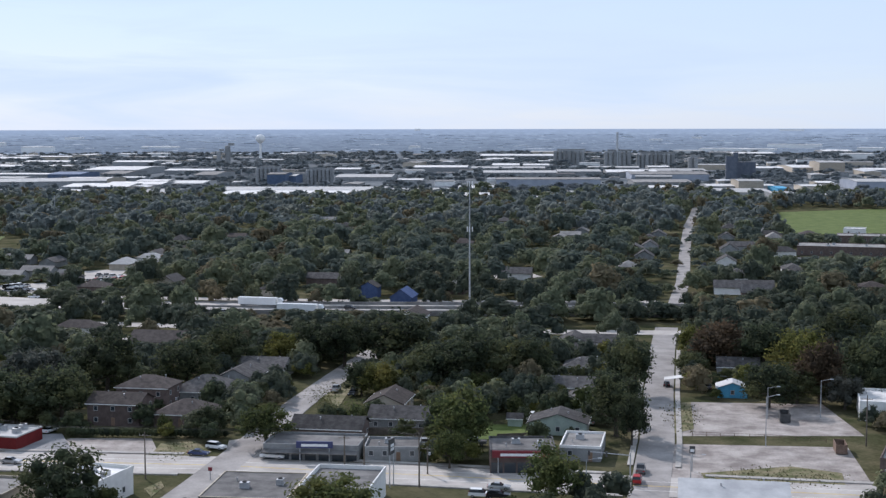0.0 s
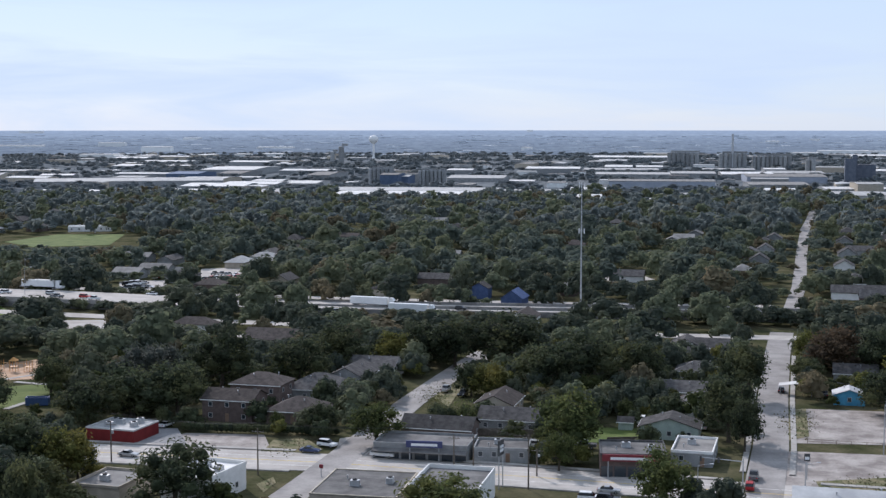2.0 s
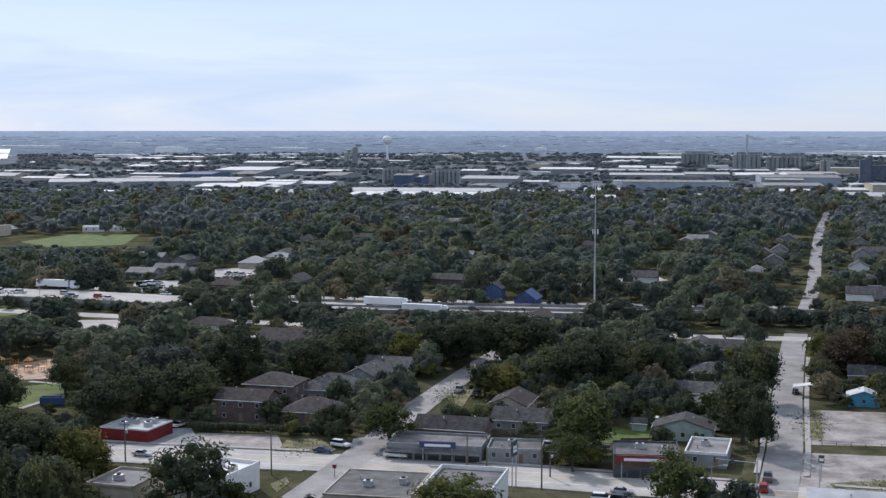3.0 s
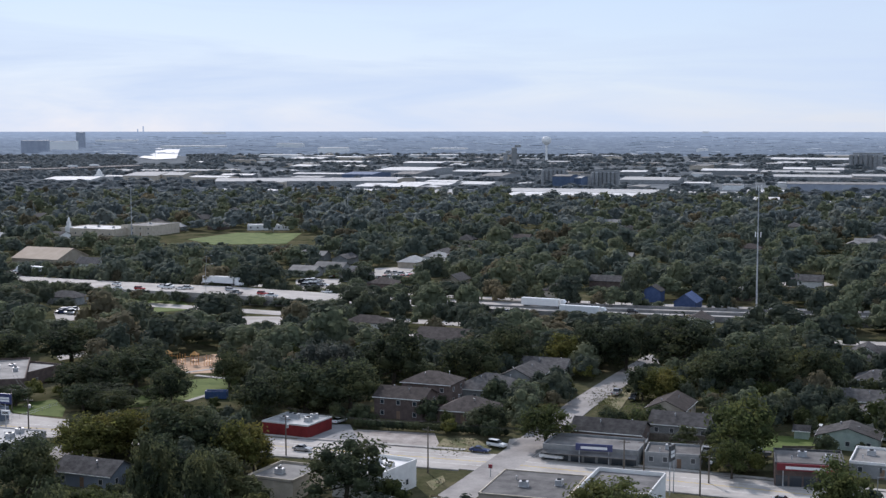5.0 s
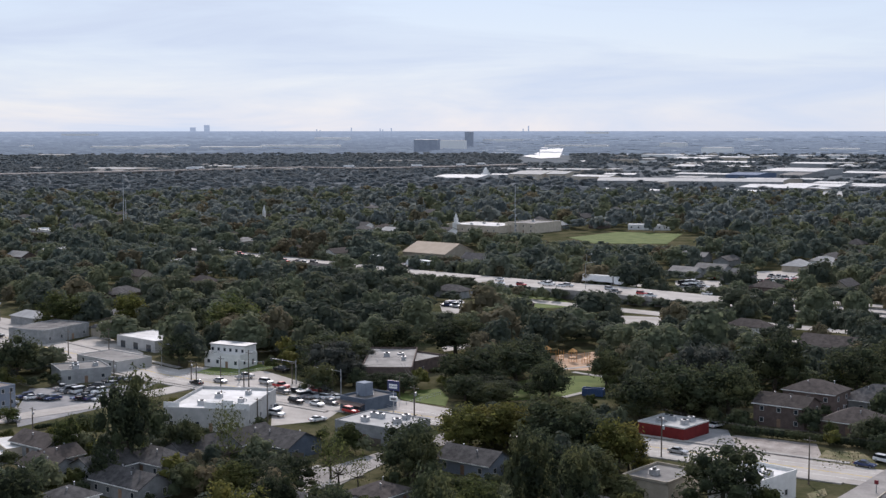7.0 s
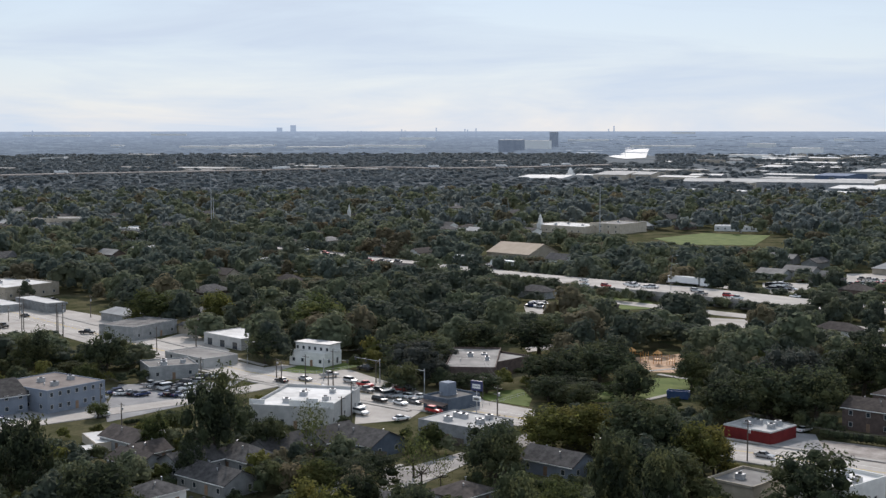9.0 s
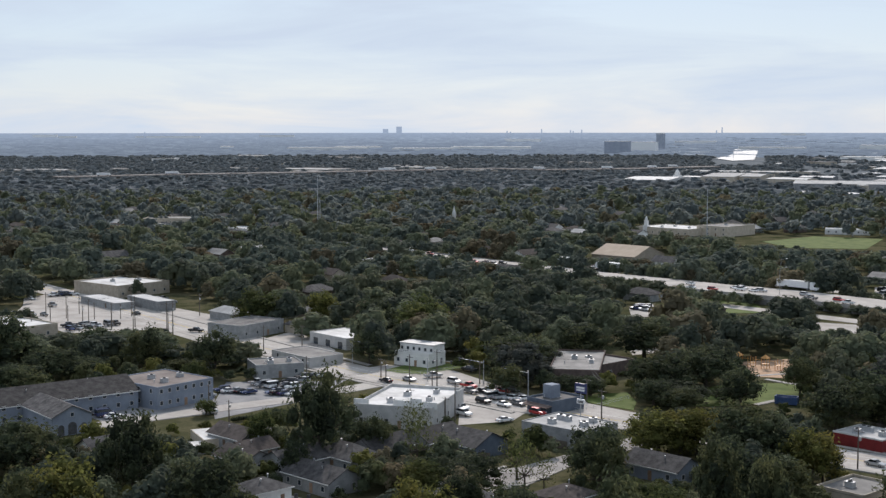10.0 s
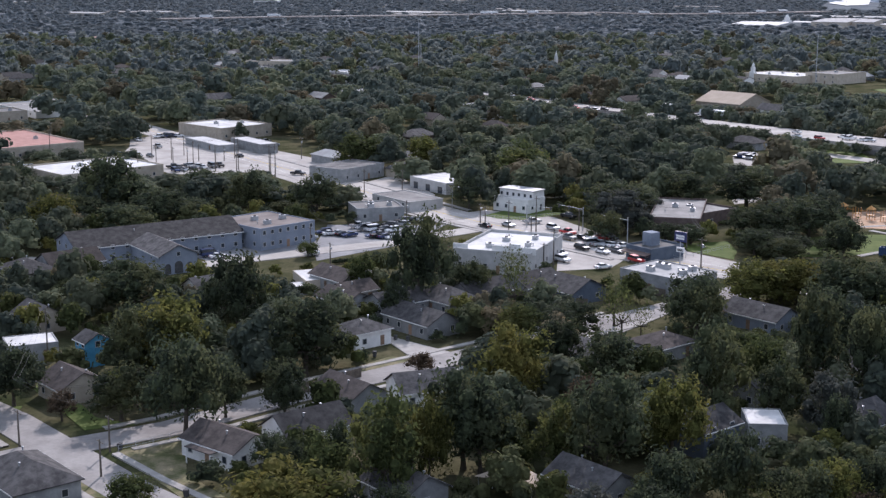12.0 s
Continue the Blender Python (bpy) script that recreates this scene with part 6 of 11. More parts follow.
car(-185.4, 614.5, -11, 'sedan', 'white')

# ---- large far buildings ----
warehouse(-141.9, 1345.1, -2.1, 137.8, 72.1, 7.6, M_WALLPALE, M_ROOFWHITE, rise=1.4, label='white-roofed industrial warehouse on the plain')
warehouse(-146.3, 1411.1, -2.2, 179.3, 73.8, 8.2, M_WALLGREY, M_ROOFPALE, rise=1.5, label='pale-roofed industrial warehouse on the plain')
warehouse(-282.8, 1392.8, -2.1, 31.2, 94.9, 6.5, M_WALLGREY, M_ROOFPALE, rise=1.9, label='pale-roofed industrial warehouse on the plain')
warehouse(-379.1, 1547.0, -2.4, 71.8, 87.9, 6.0, M_WALLGREY, M_ROOFWHITE, rise=1.8, label='white-roofed industrial warehouse on the plain')
warehouse(-396.8, 1438.2, -2.2, 44.1, 50.4, 5.0, M_WALLGREY, M_ROOFWHITE, rise=1.0, label='white-roofed industrial warehouse on the plain')
warehouse(-350.1, 1596.3, -2.5, 64.7, 77.6, 6.0, M_WALLGREY, M_ROOFWHITE, rise=1.6, label='white-roofed industrial warehouse on the plain')
warehouse(-299.8, 1648.1, -2.5, 41.3, 80.9, 5.0, M_WALLPALE, M_ROOFWHITE, rise=1.6, label='white-roofed industrial warehouse on the plain')
warehouse(-432.1, 1697.3, -2.6, 53.4, 107.5, 7.0, M_WALLTAN, M_ROOFWHITE, rise=2.0, label='white-roofed industrial warehouse on the plain')
warehouse(-474.1, 1673.4, -2.6, 38.0, 87.7, 7.0, M_WALLTAN, M_ROOFWHITE, rise=1.8, label='white-roofed industrial warehouse on the plain')
warehouse(-348.2, 1674.4, -2.6, 37.6, 51.1, 6.0, M_WALLGREY, M_ROOFWHITE, rise=1.0, label='white-roofed industrial warehouse on the plain')
warehouse(-476.9, 2073.6, -3.2, 80.6, 161.6, 8.0, M_WALLGREY, M_ROOFWHITE, rise=2.0, label='white-roofed industrial warehouse on the plain')
warehouse(-499.0, 1863.4, -2.9, 43.2, 87.9, 8.0, M_SHEDBLUE, M_SHEDBLUE, rise=1.8, label='blue-painted industrial warehouse on the plain')
warehouse(-437.3, 1892.6, -3.0, 32.1, 112.4, 8.0, M_WALLGREY, M_ROOFGREY, rise=2.0, label='grey-roofed industrial warehouse on the plain')
warehouse(-368.1, 2055.1, -3.2, 79.8, 63.7, 6.0, M_WALLGREY, M_ROOFWHITE, rise=1.3, label='white-roofed industrial warehouse on the plain')
warehouse(-547.5, 2476.9, -3.9, 71.3, 75.6, 7.0, M_WALLGREY, M_ROOFWHITE, rise=1.5, label='white-roofed industrial warehouse on the plain')
warehouse(-713.2, 2524.1, -3.9, 93.8, 78.5, 6.0, M_WALLGREY, M_ROOFWHITE, rise=1.6, label='white-roofed industrial warehouse on the plain')
warehouse(-859.1, 2779.0, -4.2, 69.0, 95.8, 6.0, M_WALLGREY, M_ROOFWHITE, rise=1.9, label='white-roofed industrial warehouse on the plain')
warehouse(-707.8, 2266.0, -3.5, 42.0, 79.8, 6.0, M_WALLGREY, M_ROOFWHITE, rise=1.6, label='white-roofed industrial warehouse on the plain')
warehouse(-572.4, 1900.0, -2.9, 78.4, 44.8, 6.0, M_WALLGREY, M_ROOFWHITE, rise=0.9, label='white-roofed industrial warehouse on the plain')
warehouse(-550.0, 1771.1, -2.7, 40.0, 58.5, 6.0, M_WALLGREY, M_ROOFPALE, rise=1.2, label='pale-roofed industrial warehouse on the plain')
warehouse(-307.5, 1854.5, -2.9, 29.7, 127.9, 8.0, M_WALLGREY, M_ROOFGREY, rise=2.0, label='grey-roofed industrial warehouse on the plain')
warehouse(-243.6, 1652.7, -2.5, 13.5, 32.4, 5.0, M_WALLGREY, M_ROOFWHITE, rise=0.6, label='white-roofed industrial warehouse on the plain')
warehouse(-191.3, 1618.4, -2.9, 21.1, 55.0, 16.0, M_SHEDBLUE, M_ROOFGREY, rise=1.1, label='grey-roofed industrial warehouse on the plain')
warehouse(-176.8, 1644.3, -2.8, 10.7, 53.9, 13.0, M_SHEDBLUE, M_ROOFPALE, rise=1.1, label='pale-roofed industrial warehouse on the plain')
warehouse(-141.3, 2093.0, -3.3, 38.2, 65.2, 6.0, M_WALLGREY, M_ROOFWHITE, rise=1.3, label='white-roofed industrial warehouse on the plain')
warehouse(-100.8, 1832.5, -2.8, 73.5, 98.5, 5.0, M_WALLGREY, M_ROOFPALE, rise=2.0, label='pale-roofed industrial warehouse on the plain')
warehouse(-39.2, 1689.3, -2.6, 30.9, 42.4, 6.0, M_WALLGREY, M_ROOFWHITE, rise=0.8, label='white-roofed industrial warehouse on the plain')
warehouse(-1.4, 2155.0, -3.4, 82.5, 83.9, 7.0, M_WALLGREY, M_ROOFWHITE, rise=1.7, label='white-roofed industrial warehouse on the plain')
warehouse(101.4, 2131.7, -3.3, 111.8, 67.5, 6.0, M_WALLGREY, M_ROOFPALE, rise=1.4, label='pale-roofed industrial warehouse on the plain')
warehouse(160.2, 2909.4, -4.6, 155.0, 127.4, 7.0, M_WALLGREY, M_ROOFWHITE, rise=2.0, label='white-roofed industrial warehouse on the plain')
warehouse(103.4, 2250.9, -3.6, 43.4, 91.6, 7.0, M_WALLGREY, M_ROOFWHITE, rise=1.8, label='white-roofed industrial warehouse on the plain')
warehouse(151.6, 2240.0, -3.6, 41.5, 75.7, 7.0, M_WALLGREY, M_ROOFWHITE, rise=1.5, label='white-roofed industrial warehouse on the plain')
warehouse(113.6, 2652.2, -4.2, 56.9, 62.6, 6.0, M_WALLGREY, M_ROOFWHITE, rise=1.3, label='white-roofed industrial warehouse on the plain')
warehouse(123.3, 1620.7, -2.7, 120.6, 57.7, 9.5, M_SLATE_HAZED, M_ROOFGREY, rise=1.2, label='grey-roofed industrial warehouse on the plain')
warehouse(107.0, 1918.1, -3.0, 100.1, 77.7, 7.0, M_WALLGREY, M_ROOFPALE, rise=1.6, label='pale-roofed industrial warehouse on the plain')
warehouse(195.3, 1987.8, -3.1, 61.3, 82.5, 6.0, M_WALLGREY, M_ROOFPALE, rise=1.7, label='pale-roofed industrial warehouse on the plain')
warehouse(39.7, 1498.7, -2.3, 44.1, 53.1, 5.5, M_WALLGREY, M_ROOFWHITE, rise=1.1, label='white-roofed industrial warehouse on the plain')
warehouse(12.1, 1313.1, -2.0, 64.4, 77.6, 6.5, M_WALLTAN, M_ROOFWHITE, rise=1.6, label='white-roofed industrial warehouse on the plain')
warehouse(-22.8, 1418.8, -2.2, 62.5, 77.9, 6.0, M_WALLGREY, M_ROOFPALE, rise=1.6, label='pale-roofed industrial warehouse on the plain')
warehouse(103.0, 1385.5, -2.2, 67.1, 45.5, 5.5, M_WALLGREY, M_ROOFPALE, rise=0.9, label='pale-roofed industrial warehouse on the plain')
warehouse(97.8, 1296.9, -2.0, 18.4, 34.7, 5.0, M_WALLGREY, M_ROOFWHITE, rise=0.7, label='white-roofed industrial warehouse on the plain')
warehouse(267.1, 1966.5, -3.1, 70.5, 92.7, 6.0, M_WALLGREY, M_ROOFWHITE, rise=1.9, label='white-roofed industrial warehouse on the plain')
warehouse(341.0, 2009.8, -3.1, 75.9, 97.3, 6.0, M_WALLGREY, M_ROOFPALE, rise=1.9, label='pale-roofed industrial warehouse on the plain')
warehouse(297.0, 1832.5, -2.9, 100.2, 104.0, 8.0, M_SLATE_HAZED, M_ROOFGREY, rise=2.0, label='grey-roofed industrial warehouse on the plain')
warehouse(248.8, 1583.9, -2.5, 65.0, 77.7, 8.0, M_WALLGREY, M_ROOFGREY, rise=1.6, label='grey-roofed industrial warehouse on the plain')
warehouse(238.3, 1479.7, -2.3, 45.1, 52.8, 6.0, M_WALLPALE, M_ROOFWHITE, rise=1.1, label='white-roofed industrial warehouse on the plain')
warehouse(320.7, 1527.8, -2.4, 61.1, 56.4, 5.5, M_WALLGREY, M_ROOFWHITE, rise=1.1, label='white-roofed industrial warehouse on the plain')
warehouse(332.0, 1502.8, -2.6, 26.5, 52.7, 12.0, M_WALLTAN, M_ROOFPALE, rise=1.1, label='pale-roofed industrial warehouse on the plain')
warehouse(295.7, 1377.2, -2.2, 52.9, 82.0, 7.0, M_WALLPALE, M_ROOFPALE, rise=1.6, label='pale-roofed industrial warehouse on the plain')
warehouse(322.7, 1320.6, -2.1, 22.5, 75.9, 7.0, M_WALLGREY, M_ROOFPALE, rise=1.5, label='pale-roofed industrial warehouse on the plain')
warehouse(355.9, 1461.9, -2.3, 11.1, 52.4, 6.0, M_WALLTEAL, M_WALLTEAL, rise=1.0, label='turquoise industrial warehouse on the plain')
warehouse(361.6, 1540.3, -2.4, 13.0, 35.7, 5.0, M_WALLGREY, M_ROOFWHITE, rise=0.7, label='white-roofed industrial warehouse on the plain')
warehouse(400.9, 1506.2, -2.4, 24.2, 41.9, 6.0, M_WALLTAN, M_ROOFWHITE, rise=0.8, label='white-roofed industrial warehouse on the plain')
warehouse(444.2, 1614.3, -2.5, 18.1, 47.5, 5.0, M_WALLTAN, M_ROOFWHITE, rise=1.0, label='white-roofed industrial warehouse on the plain')
warehouse(365.6, 1308.8, -2.1, 24.7, 37.1, 6.0, M_WALLTAN, M_ROOFWHITE, rise=0.7, label='white-roofed industrial warehouse on the plain')
warehouse(390.8, 1305.3, -2.1, 23.6, 31.8, 6.0, M_WALLPALE, M_ROOFWHITE, rise=0.6, label='white-roofed industrial warehouse on the plain')
warehouse(484.1, 1564.7, -2.6, 46.4, 79.6, 9.0, M_SLATE_HAZED, M_ROOFPALE, rise=1.6, label='pale-roofed industrial warehouse on the plain')
warehouse(572.6, 2054.9, -3.8, 36.7, 76.0, 16.0, M_WALLTAN, M_ROOFPALE, rise=1.5, label='pale-roofed industrial warehouse on the plain')
warehouse(550.4, 2129.5, -3.4, 43.5, 126.9, 7.0, M_WALLTAN, M_ROOFWHITE, rise=2.0, label='white-roofed industrial warehouse on the plain')
warehouse(684.1, 3068.2, -4.9, 92.4, 116.0, 7.0, M_WALLGREY, M_ROOFWHITE, rise=2.0, label='white-roofed industrial warehouse on the plain')
warehouse(932.9, 3294.4, -5.3, 64.8, 135.6, 7.0, M_WALLGREY, M_ROOFWHITE, rise=2.0, label='white-roofed industrial warehouse on the plain')
warehouse(493.9, 2108.5, -3.3, 42.1, 67.8, 6.0, M_WALLGREY, M_ROOFWHITE, rise=1.4, label='white-roofed industrial warehouse on the plain')
warehouse(635.8, 2029.4, -3.2, 44.3, 76.9, 6.0, M_WALLGREY, M_ROOFWHITE, rise=1.5, label='white-roofed industrial warehouse on the plain')
warehouse(337.2, 2165.7, -3.4, 32.2, 56.4, 6.0, M_WALLGREY, M_ROOFWHITE, rise=1.1, label='white-roofed industrial warehouse on the plain')
warehouse(264.5, 2142.3, -3.4, 77.7, 54.9, 6.0, M_WALLGREY, M_ROOFPALE, rise=1.1, label='pale-roofed industrial warehouse on the plain')
warehouse(-833.7, 1660.3, 11.8, 62.1, 118.9, 6.0, M_WALLPALE, M_ROOFWHITE, rise=2.0, label='white-roofed industrial warehouse on the plain')
warehouse(-784.7, 1784.8, 11.8, 45.1, 159.1, 8.0, M_WALLTAN, M_ROOFPALE, rise=2.0, label='pale-roofed industrial warehouse on the plain')
warehouse(-746.5, 1791.2, 11.8, 27.3, 113.1, 8.0, M_WALLTAN, M_ROOFPALE, rise=2.0, label='pale-roofed industrial warehouse on the plain')
warehouse(-866.1, 2018.6, 11.8, 187.6, 55.4, 5.0, M_WALLTAN, M_ROOFPALE, rise=1.1, label='pale-roofed industrial warehouse on the plain')
warehouse(-832.0, 1796.2, 11.8, 47.0, 44.1, 4.0, M_WALLGREY, M_ROOFWHITE, rise=0.9, label='white-roofed industrial warehouse on the plain')
warehouse(-685.5, 1860.7, 11.8, 44.4, 57.0, 5.0, M_WALLGREY, M_ROOFWHITE, rise=1.1, label='white-roofed industrial warehouse on the plain')
warehouse(-551.0, 1428.2, 11.8, 22.7, 40.4, 4.5, M_WALLGREY, M_ROOFWHITE, rise=0.8, label='white-roofed industrial warehouse on the plain')
warehouse(-639.8, 1163.4, 11.8, 21.6, 39.1, 4.0, M_WALLGREY, M_ROOFPALE, rise=0.8, label='pale-roofed industrial warehouse on the plain')
warehouse(-512.9, 1631.4, 16.0, 220.3, 60, 7.2, M_WALLGREY, M_ROOFPALE, label='large pale-roofed industrial warehouse with grey walls')
flat_building(-425.0, 878.0, -10.0, 44.0, 34, 4.6, M_WALLTAN, M_ROOFWHITE, 'long pale school building with a white roof', front=8, units=3)
flat_building(-393.0, 889.0, -10.0, 25.0, 34, 6.4, M_WALLTAN, M_ROOFGREY, 'tan school hall with a grey roof', front=4, units=1)
warehouse(-364.0, 690.0, -10.0, 30.0, 27, 3.2, M_WALLTAN, M_TANROOF, rise=5.0, label='hall with a broad tan metal roof', group='')
flat_building(-326.0, 944.0, 15.0, 30.0, 12, 3.2, M_WALLWHITE, M_ROOFWHITE, 'white school annex beside the field', front=6, units=1)
flat_building(-697.5, 730.8, -14.5, 29.2, 14, 1.2, M_WALLWHITE, M_ROOFWHITE, 'shed with a bright white roof', front=3, units=0)
flat_building(-633.2, 665.2, -7.9, 20.5, 14, 1.9, M_WALLWHITE, M_ROOFWHITE, 'low shed with a bright white roof', front=3, units=0)
flat_building(-789.6, 748.2, 32.8, 44.1, 25, 4.3, M_WALLTAN, M_ROOFGREY, 'wide tan church hall with a grey roof', front=6, units=0)
flat_building(-771.7, 705.0, 33.2, 12.4, 14, 2.1, M_WALLWHITE, M_ROOFWHITE, 'white flat-roofed annex among the trees', front=3, units=0)
flat_building(-1196.3, 887.8, 41.3, 26.2, 30, 4.1, M_WALLTAN, M_PINKROOF, 'long shed with a faded red roof', front=3, units=0)
flat_building(-1015.2, 782.1, 41.3, 15.2, 24, 3.1, M_WALLWHITE, M_ROOFGREY, 'pale flat-roofed hall among the trees', front=3, units=0)
flat_building(-1024.5, 694.6, 10.3, 30.1, 20, 2.9, M_WALLTAN, M_ROOFGREY, 'low tan hall with a grey roof', front=3, units=0)
flat_building(-625.8, 565.5, 40.5, 13.5, 14, 2.7, M_WALLTAN, M_SHINGLE_BROWN, 'low brown-roofed house row', front=3, units=0)

# ---- open views between the trees: only low growth stands before these places ----
sight(-165, 660, 9.1)
sight(-190, 616, 11.7)
sight(-16, 565, 5.9)
sight(-31, 587, 3.9)
sight(-54, 635, 5.9)
sight(37, 656, 7.8)
sight(-162, 750, 5.9)
sight(73, 902, 5.2)
sight(58, 820, 5.2)
sight(-360, 676, 18, 2.8)
sight(-405, 864, 34)
sight(-330, 822, 30)
sight(-285, 815, 30)
sight(-691, 716, 6.5)
sight(-629, 654, 6.5)
sight(-782, 738, 10.4)
sight(207, 765, 16.2)
sight(235, 764, 16.2)
sight(260, 920, 22.8)
sight(287, 920, 22.8)
sight(114, 751, 3.9)
sight(150, 720, 4.5)
sight(124, 590, 5.9)
sight(-218, 512, 5.9)
sight(-249, 485, 5.2)
sight(-173, 494, 6.5)
sight(-213, 678, 9.1)
sight(-205, 712, 6.5)
sight(-208, 727, 10.4)
sight(-403, 536, 5.2)
sight(50, 474, 9.1)
sight(74, 474, 6.5)
sight(-103, 464, 9.1)
sight(-53, 787, 3.2)
sight(-139, 980, 5.9)
sight(-174, 1099, 3.9)
sight(107, 601, 6)
sight(120, 693, 6)
sight(144, 818, 6)
sight(179, 999, 6)
sight(195, 1088, 6)
sight(-492, 333, 14)
sight(-491, 349, 12)
sight(-413, 308, 16)
sight(-424, 298, 14)
sight(-402, 317, 12)
sight(-454, 398, 14)
sight(-332, 354, 10)
sight(-303, 354, 10)
sight(-253, 338, 9)
sight(-599, 393, 14)
sight(-442, 865, 5)
sight(-640, 912, 5)
sight(-843, 1742, 5)
sight(121.3, 803.1, 6, 2.4)
sight(109.5, 744.6, 6, 2.4)
sight(163.3, 782.2, 6, 2.4)
sight(175.5, 801.3, 6, 2.4)
sight(147.9, 714.8, 6, 2.4)
sight(125.9, 601.4, 6, 2.4)
sight(137.9, 604.9, 6, 2.4)
sight(178.2, 862.5, 6, 2.4)
sight(138.9, 884.2, 6, 2.4)
sight(92.9, 916.4, 6, 2.4)
sight(82.5, 884.6, 6, 2.4)
sight(100, 620, 6, 2.4)
sight(128, 730, 6, 2.4)
sight(160, 905, 6, 2.4)
sight(205, 1110, 6, 2.4)

# ---- cars ----
car(-52.4, 311.9, -25, 'suv', 'white')
car(-55.4, 306.0, -12, 'sedan', 'blue')
car(-38.2, 302.7, -12, 'pickup', 'white')
car(11.4, 276.5, -8, 'sedan', 'silver')
car(11.0, 269.7, -8, 'suv', 'black')
car(40.4, 281.7, 80, 'suv', 'red')
car(42.4, 290.1, 80, 'pickup', 'grey')
car(-48.1, 388.6, -10, 'pickup', 'white')
car(63.8, 387.5, 80, 'sedan', 'black')
car(62.1, 417.6, 80, 'sedan', 'black')
car(-95.9, 329.8, 70, 'sedan', 'white')
car(-100.0, 330.4, 70, 'suv', 'grey')
car(36.9, 338.1, 80, 'sedan', 'silver')
car(74.5, 381.5, 80, 'pickup', 'black')
car(75.4, 393.4, 80, 'suv', 'black')
car(77.9, 381.5, 80, 'suv', 'grey')
car(7.4, 270.6, -8, 'suv', 'white')
car(-95.7, 299.0, -12, 'sedan', 'silver')
car(22.2, 343.2, 259, 'suv', 'white')
car(-30.1, 380.4, 82, 'pickup', 'silver')
car(-24.9, 374.3, 259, 'suv', 'black')
car(-3.6, 315.0, -9, 'suv', 'silver')
car(2.3, 314.8, -12, 'suv', 'white')
car(7.3, 315.4, 171, 'pickup', 'grey')
car(-241.3, 321.1, -10, 'sedan', 'silver')
car(-238.7, 329.5, 60, 'pickup', 'silver')
car(-227.7, 311.6, -14, 'sedan', 'silver')
car(-228.1, 325.4, -14, 'suv', 'silver')
car(-220.6, 322.1, -14, 'pickup', 'red')
car(-235.6, 344.2, -14, 'pickup', 'black')
car(-205.2, 306.5, -14, 'suv', 'black')
car(-200.4, 290.4, -14, 'suv', 'white')
car(-198.3, 306.1, -14, 'sedan', 'white')
car(-187.5, 289.8, 70, 'sedan', 'white')
car(-205.0, 295.9, -14, 'suv', 'white')
car(-195.7, 309.4, -14, 'sedan', 'grey')
car(-185.2, 302.1, -14, 'suv', 'red')
car(-283.2, 248.4, 80, 'sedan', 'silver')
car(-281.1, 251.2, 81, 'suv', 'silver')
car(-279.9, 254.6, 258, 'van', 'blue')
car(-277.7, 257.5, 79, 'sedan', 'black')
car(-276.0, 260.0, 257, 'pickup', 'black')
car(-274.6, 263.0, 261, 'suv', 'silver')
car(-272.8, 265.7, 258, 'van', 'blue')
car(-271.6, 268.4, 78, 'suv', 'silver')
car(-281.9, 237.6, 249, 'pickup', 'white')
car(-278.7, 236.5, 251, 'suv', 'grey')
car(-275.6, 235.4, 71, 'van', 'blue')
car(-272.2, 235.2, 70, 'sedan', 'white')
car(-274.7, 277.2, 248, 'suv', 'blue')
car(-272.1, 277.3, 67, 'sedan', 'white')
car(-270.6, 278.4, 252, 'sedan', 'silver')
car(-268.4, 279.0, 71, 'sedan', 'black')
car(-266.4, 279.3, 250, 'sedan', 'blue')
car(-269.6, 288.9, 253, 'van', 'grey')
car(-267.8, 289.8, 252, 'suv', 'silver')
car(-266.4, 290.0, 77, 'van', 'white')
car(-265.2, 290.5, 255, 'sedan', 'grey')
car(-263.3, 291.5, 253, 'pickup', 'black')
car(-261.7, 292.1, 254, 'suv', 'white')
car(-260.6, 282.9, 254, 'sedan', 'blue')
car(-259.0, 283.9, 76, 'pickup', 'black')
car(-256.9, 284.0, 74, 'sedan', 'blue')
car(-254.3, 284.4, 256, 'sedan', 'silver')
car(-273.7, 290.8, 72, 'pickup', 'silver')
car(-272.5, 292.0, 77, 'sedan', 'grey')
car(-256.9, 255.0, -22, 'van', 'white')
car(-269.4, 305.5, 252, 'suv', 'black')
car(-268.2, 308.3, 257, 'sedan', 'black')
car(-266.1, 311.3, 75, 'sedan', 'silver')
car(-334.8, 228.1, 250, 'suv', 'silver')
car(-331.4, 227.6, 73, 'van', 'black')
car(-327.8, 228.2, 249, 'pickup', 'silver')
car(-315.2, 217.4, 73, 'sedan', 'blue')
car(-314.0, 221.1, 252, 'pickup', 'red')
car(-312.4, 225.1, 250, 'van', 'grey')
car(-311.5, 228.7, 70, 'sedan', 'white')
car(-267.6, 297.6, 197, 'suv', 'black')
car(-265.8, 301.1, 198, 'suv', 'silver')
car(-216.2, 315.9, -14, 'pickup', 'grey')
car(-213.3, 318.3, -15, 'sedan', 'black')
car(-211.9, 319.8, -15, 'pickup', 'white')
car(-209.1, 321.9, -17, 'sedan', 'red')
car(-207.0, 323.5, -11, 'suv', 'black')
car(-206.4, 313.4, 69, 'van', 'silver')
car(-204.1, 313.9, 69, 'pickup', 'silver')
car(-202.2, 314.8, 250, 'sedan', 'silver')
car(-200.7, 315.5, 72, 'sedan', 'white')
car(-198.0, 316.4, 68, 'sedan', 'white')
car(-278.4, 176.1, -2, 'sedan', 'grey')
car(-245.7, 315.6, 165, 'sedan', 'black')
car(-353.9, 366.9, -18, 'sedan', 'red')
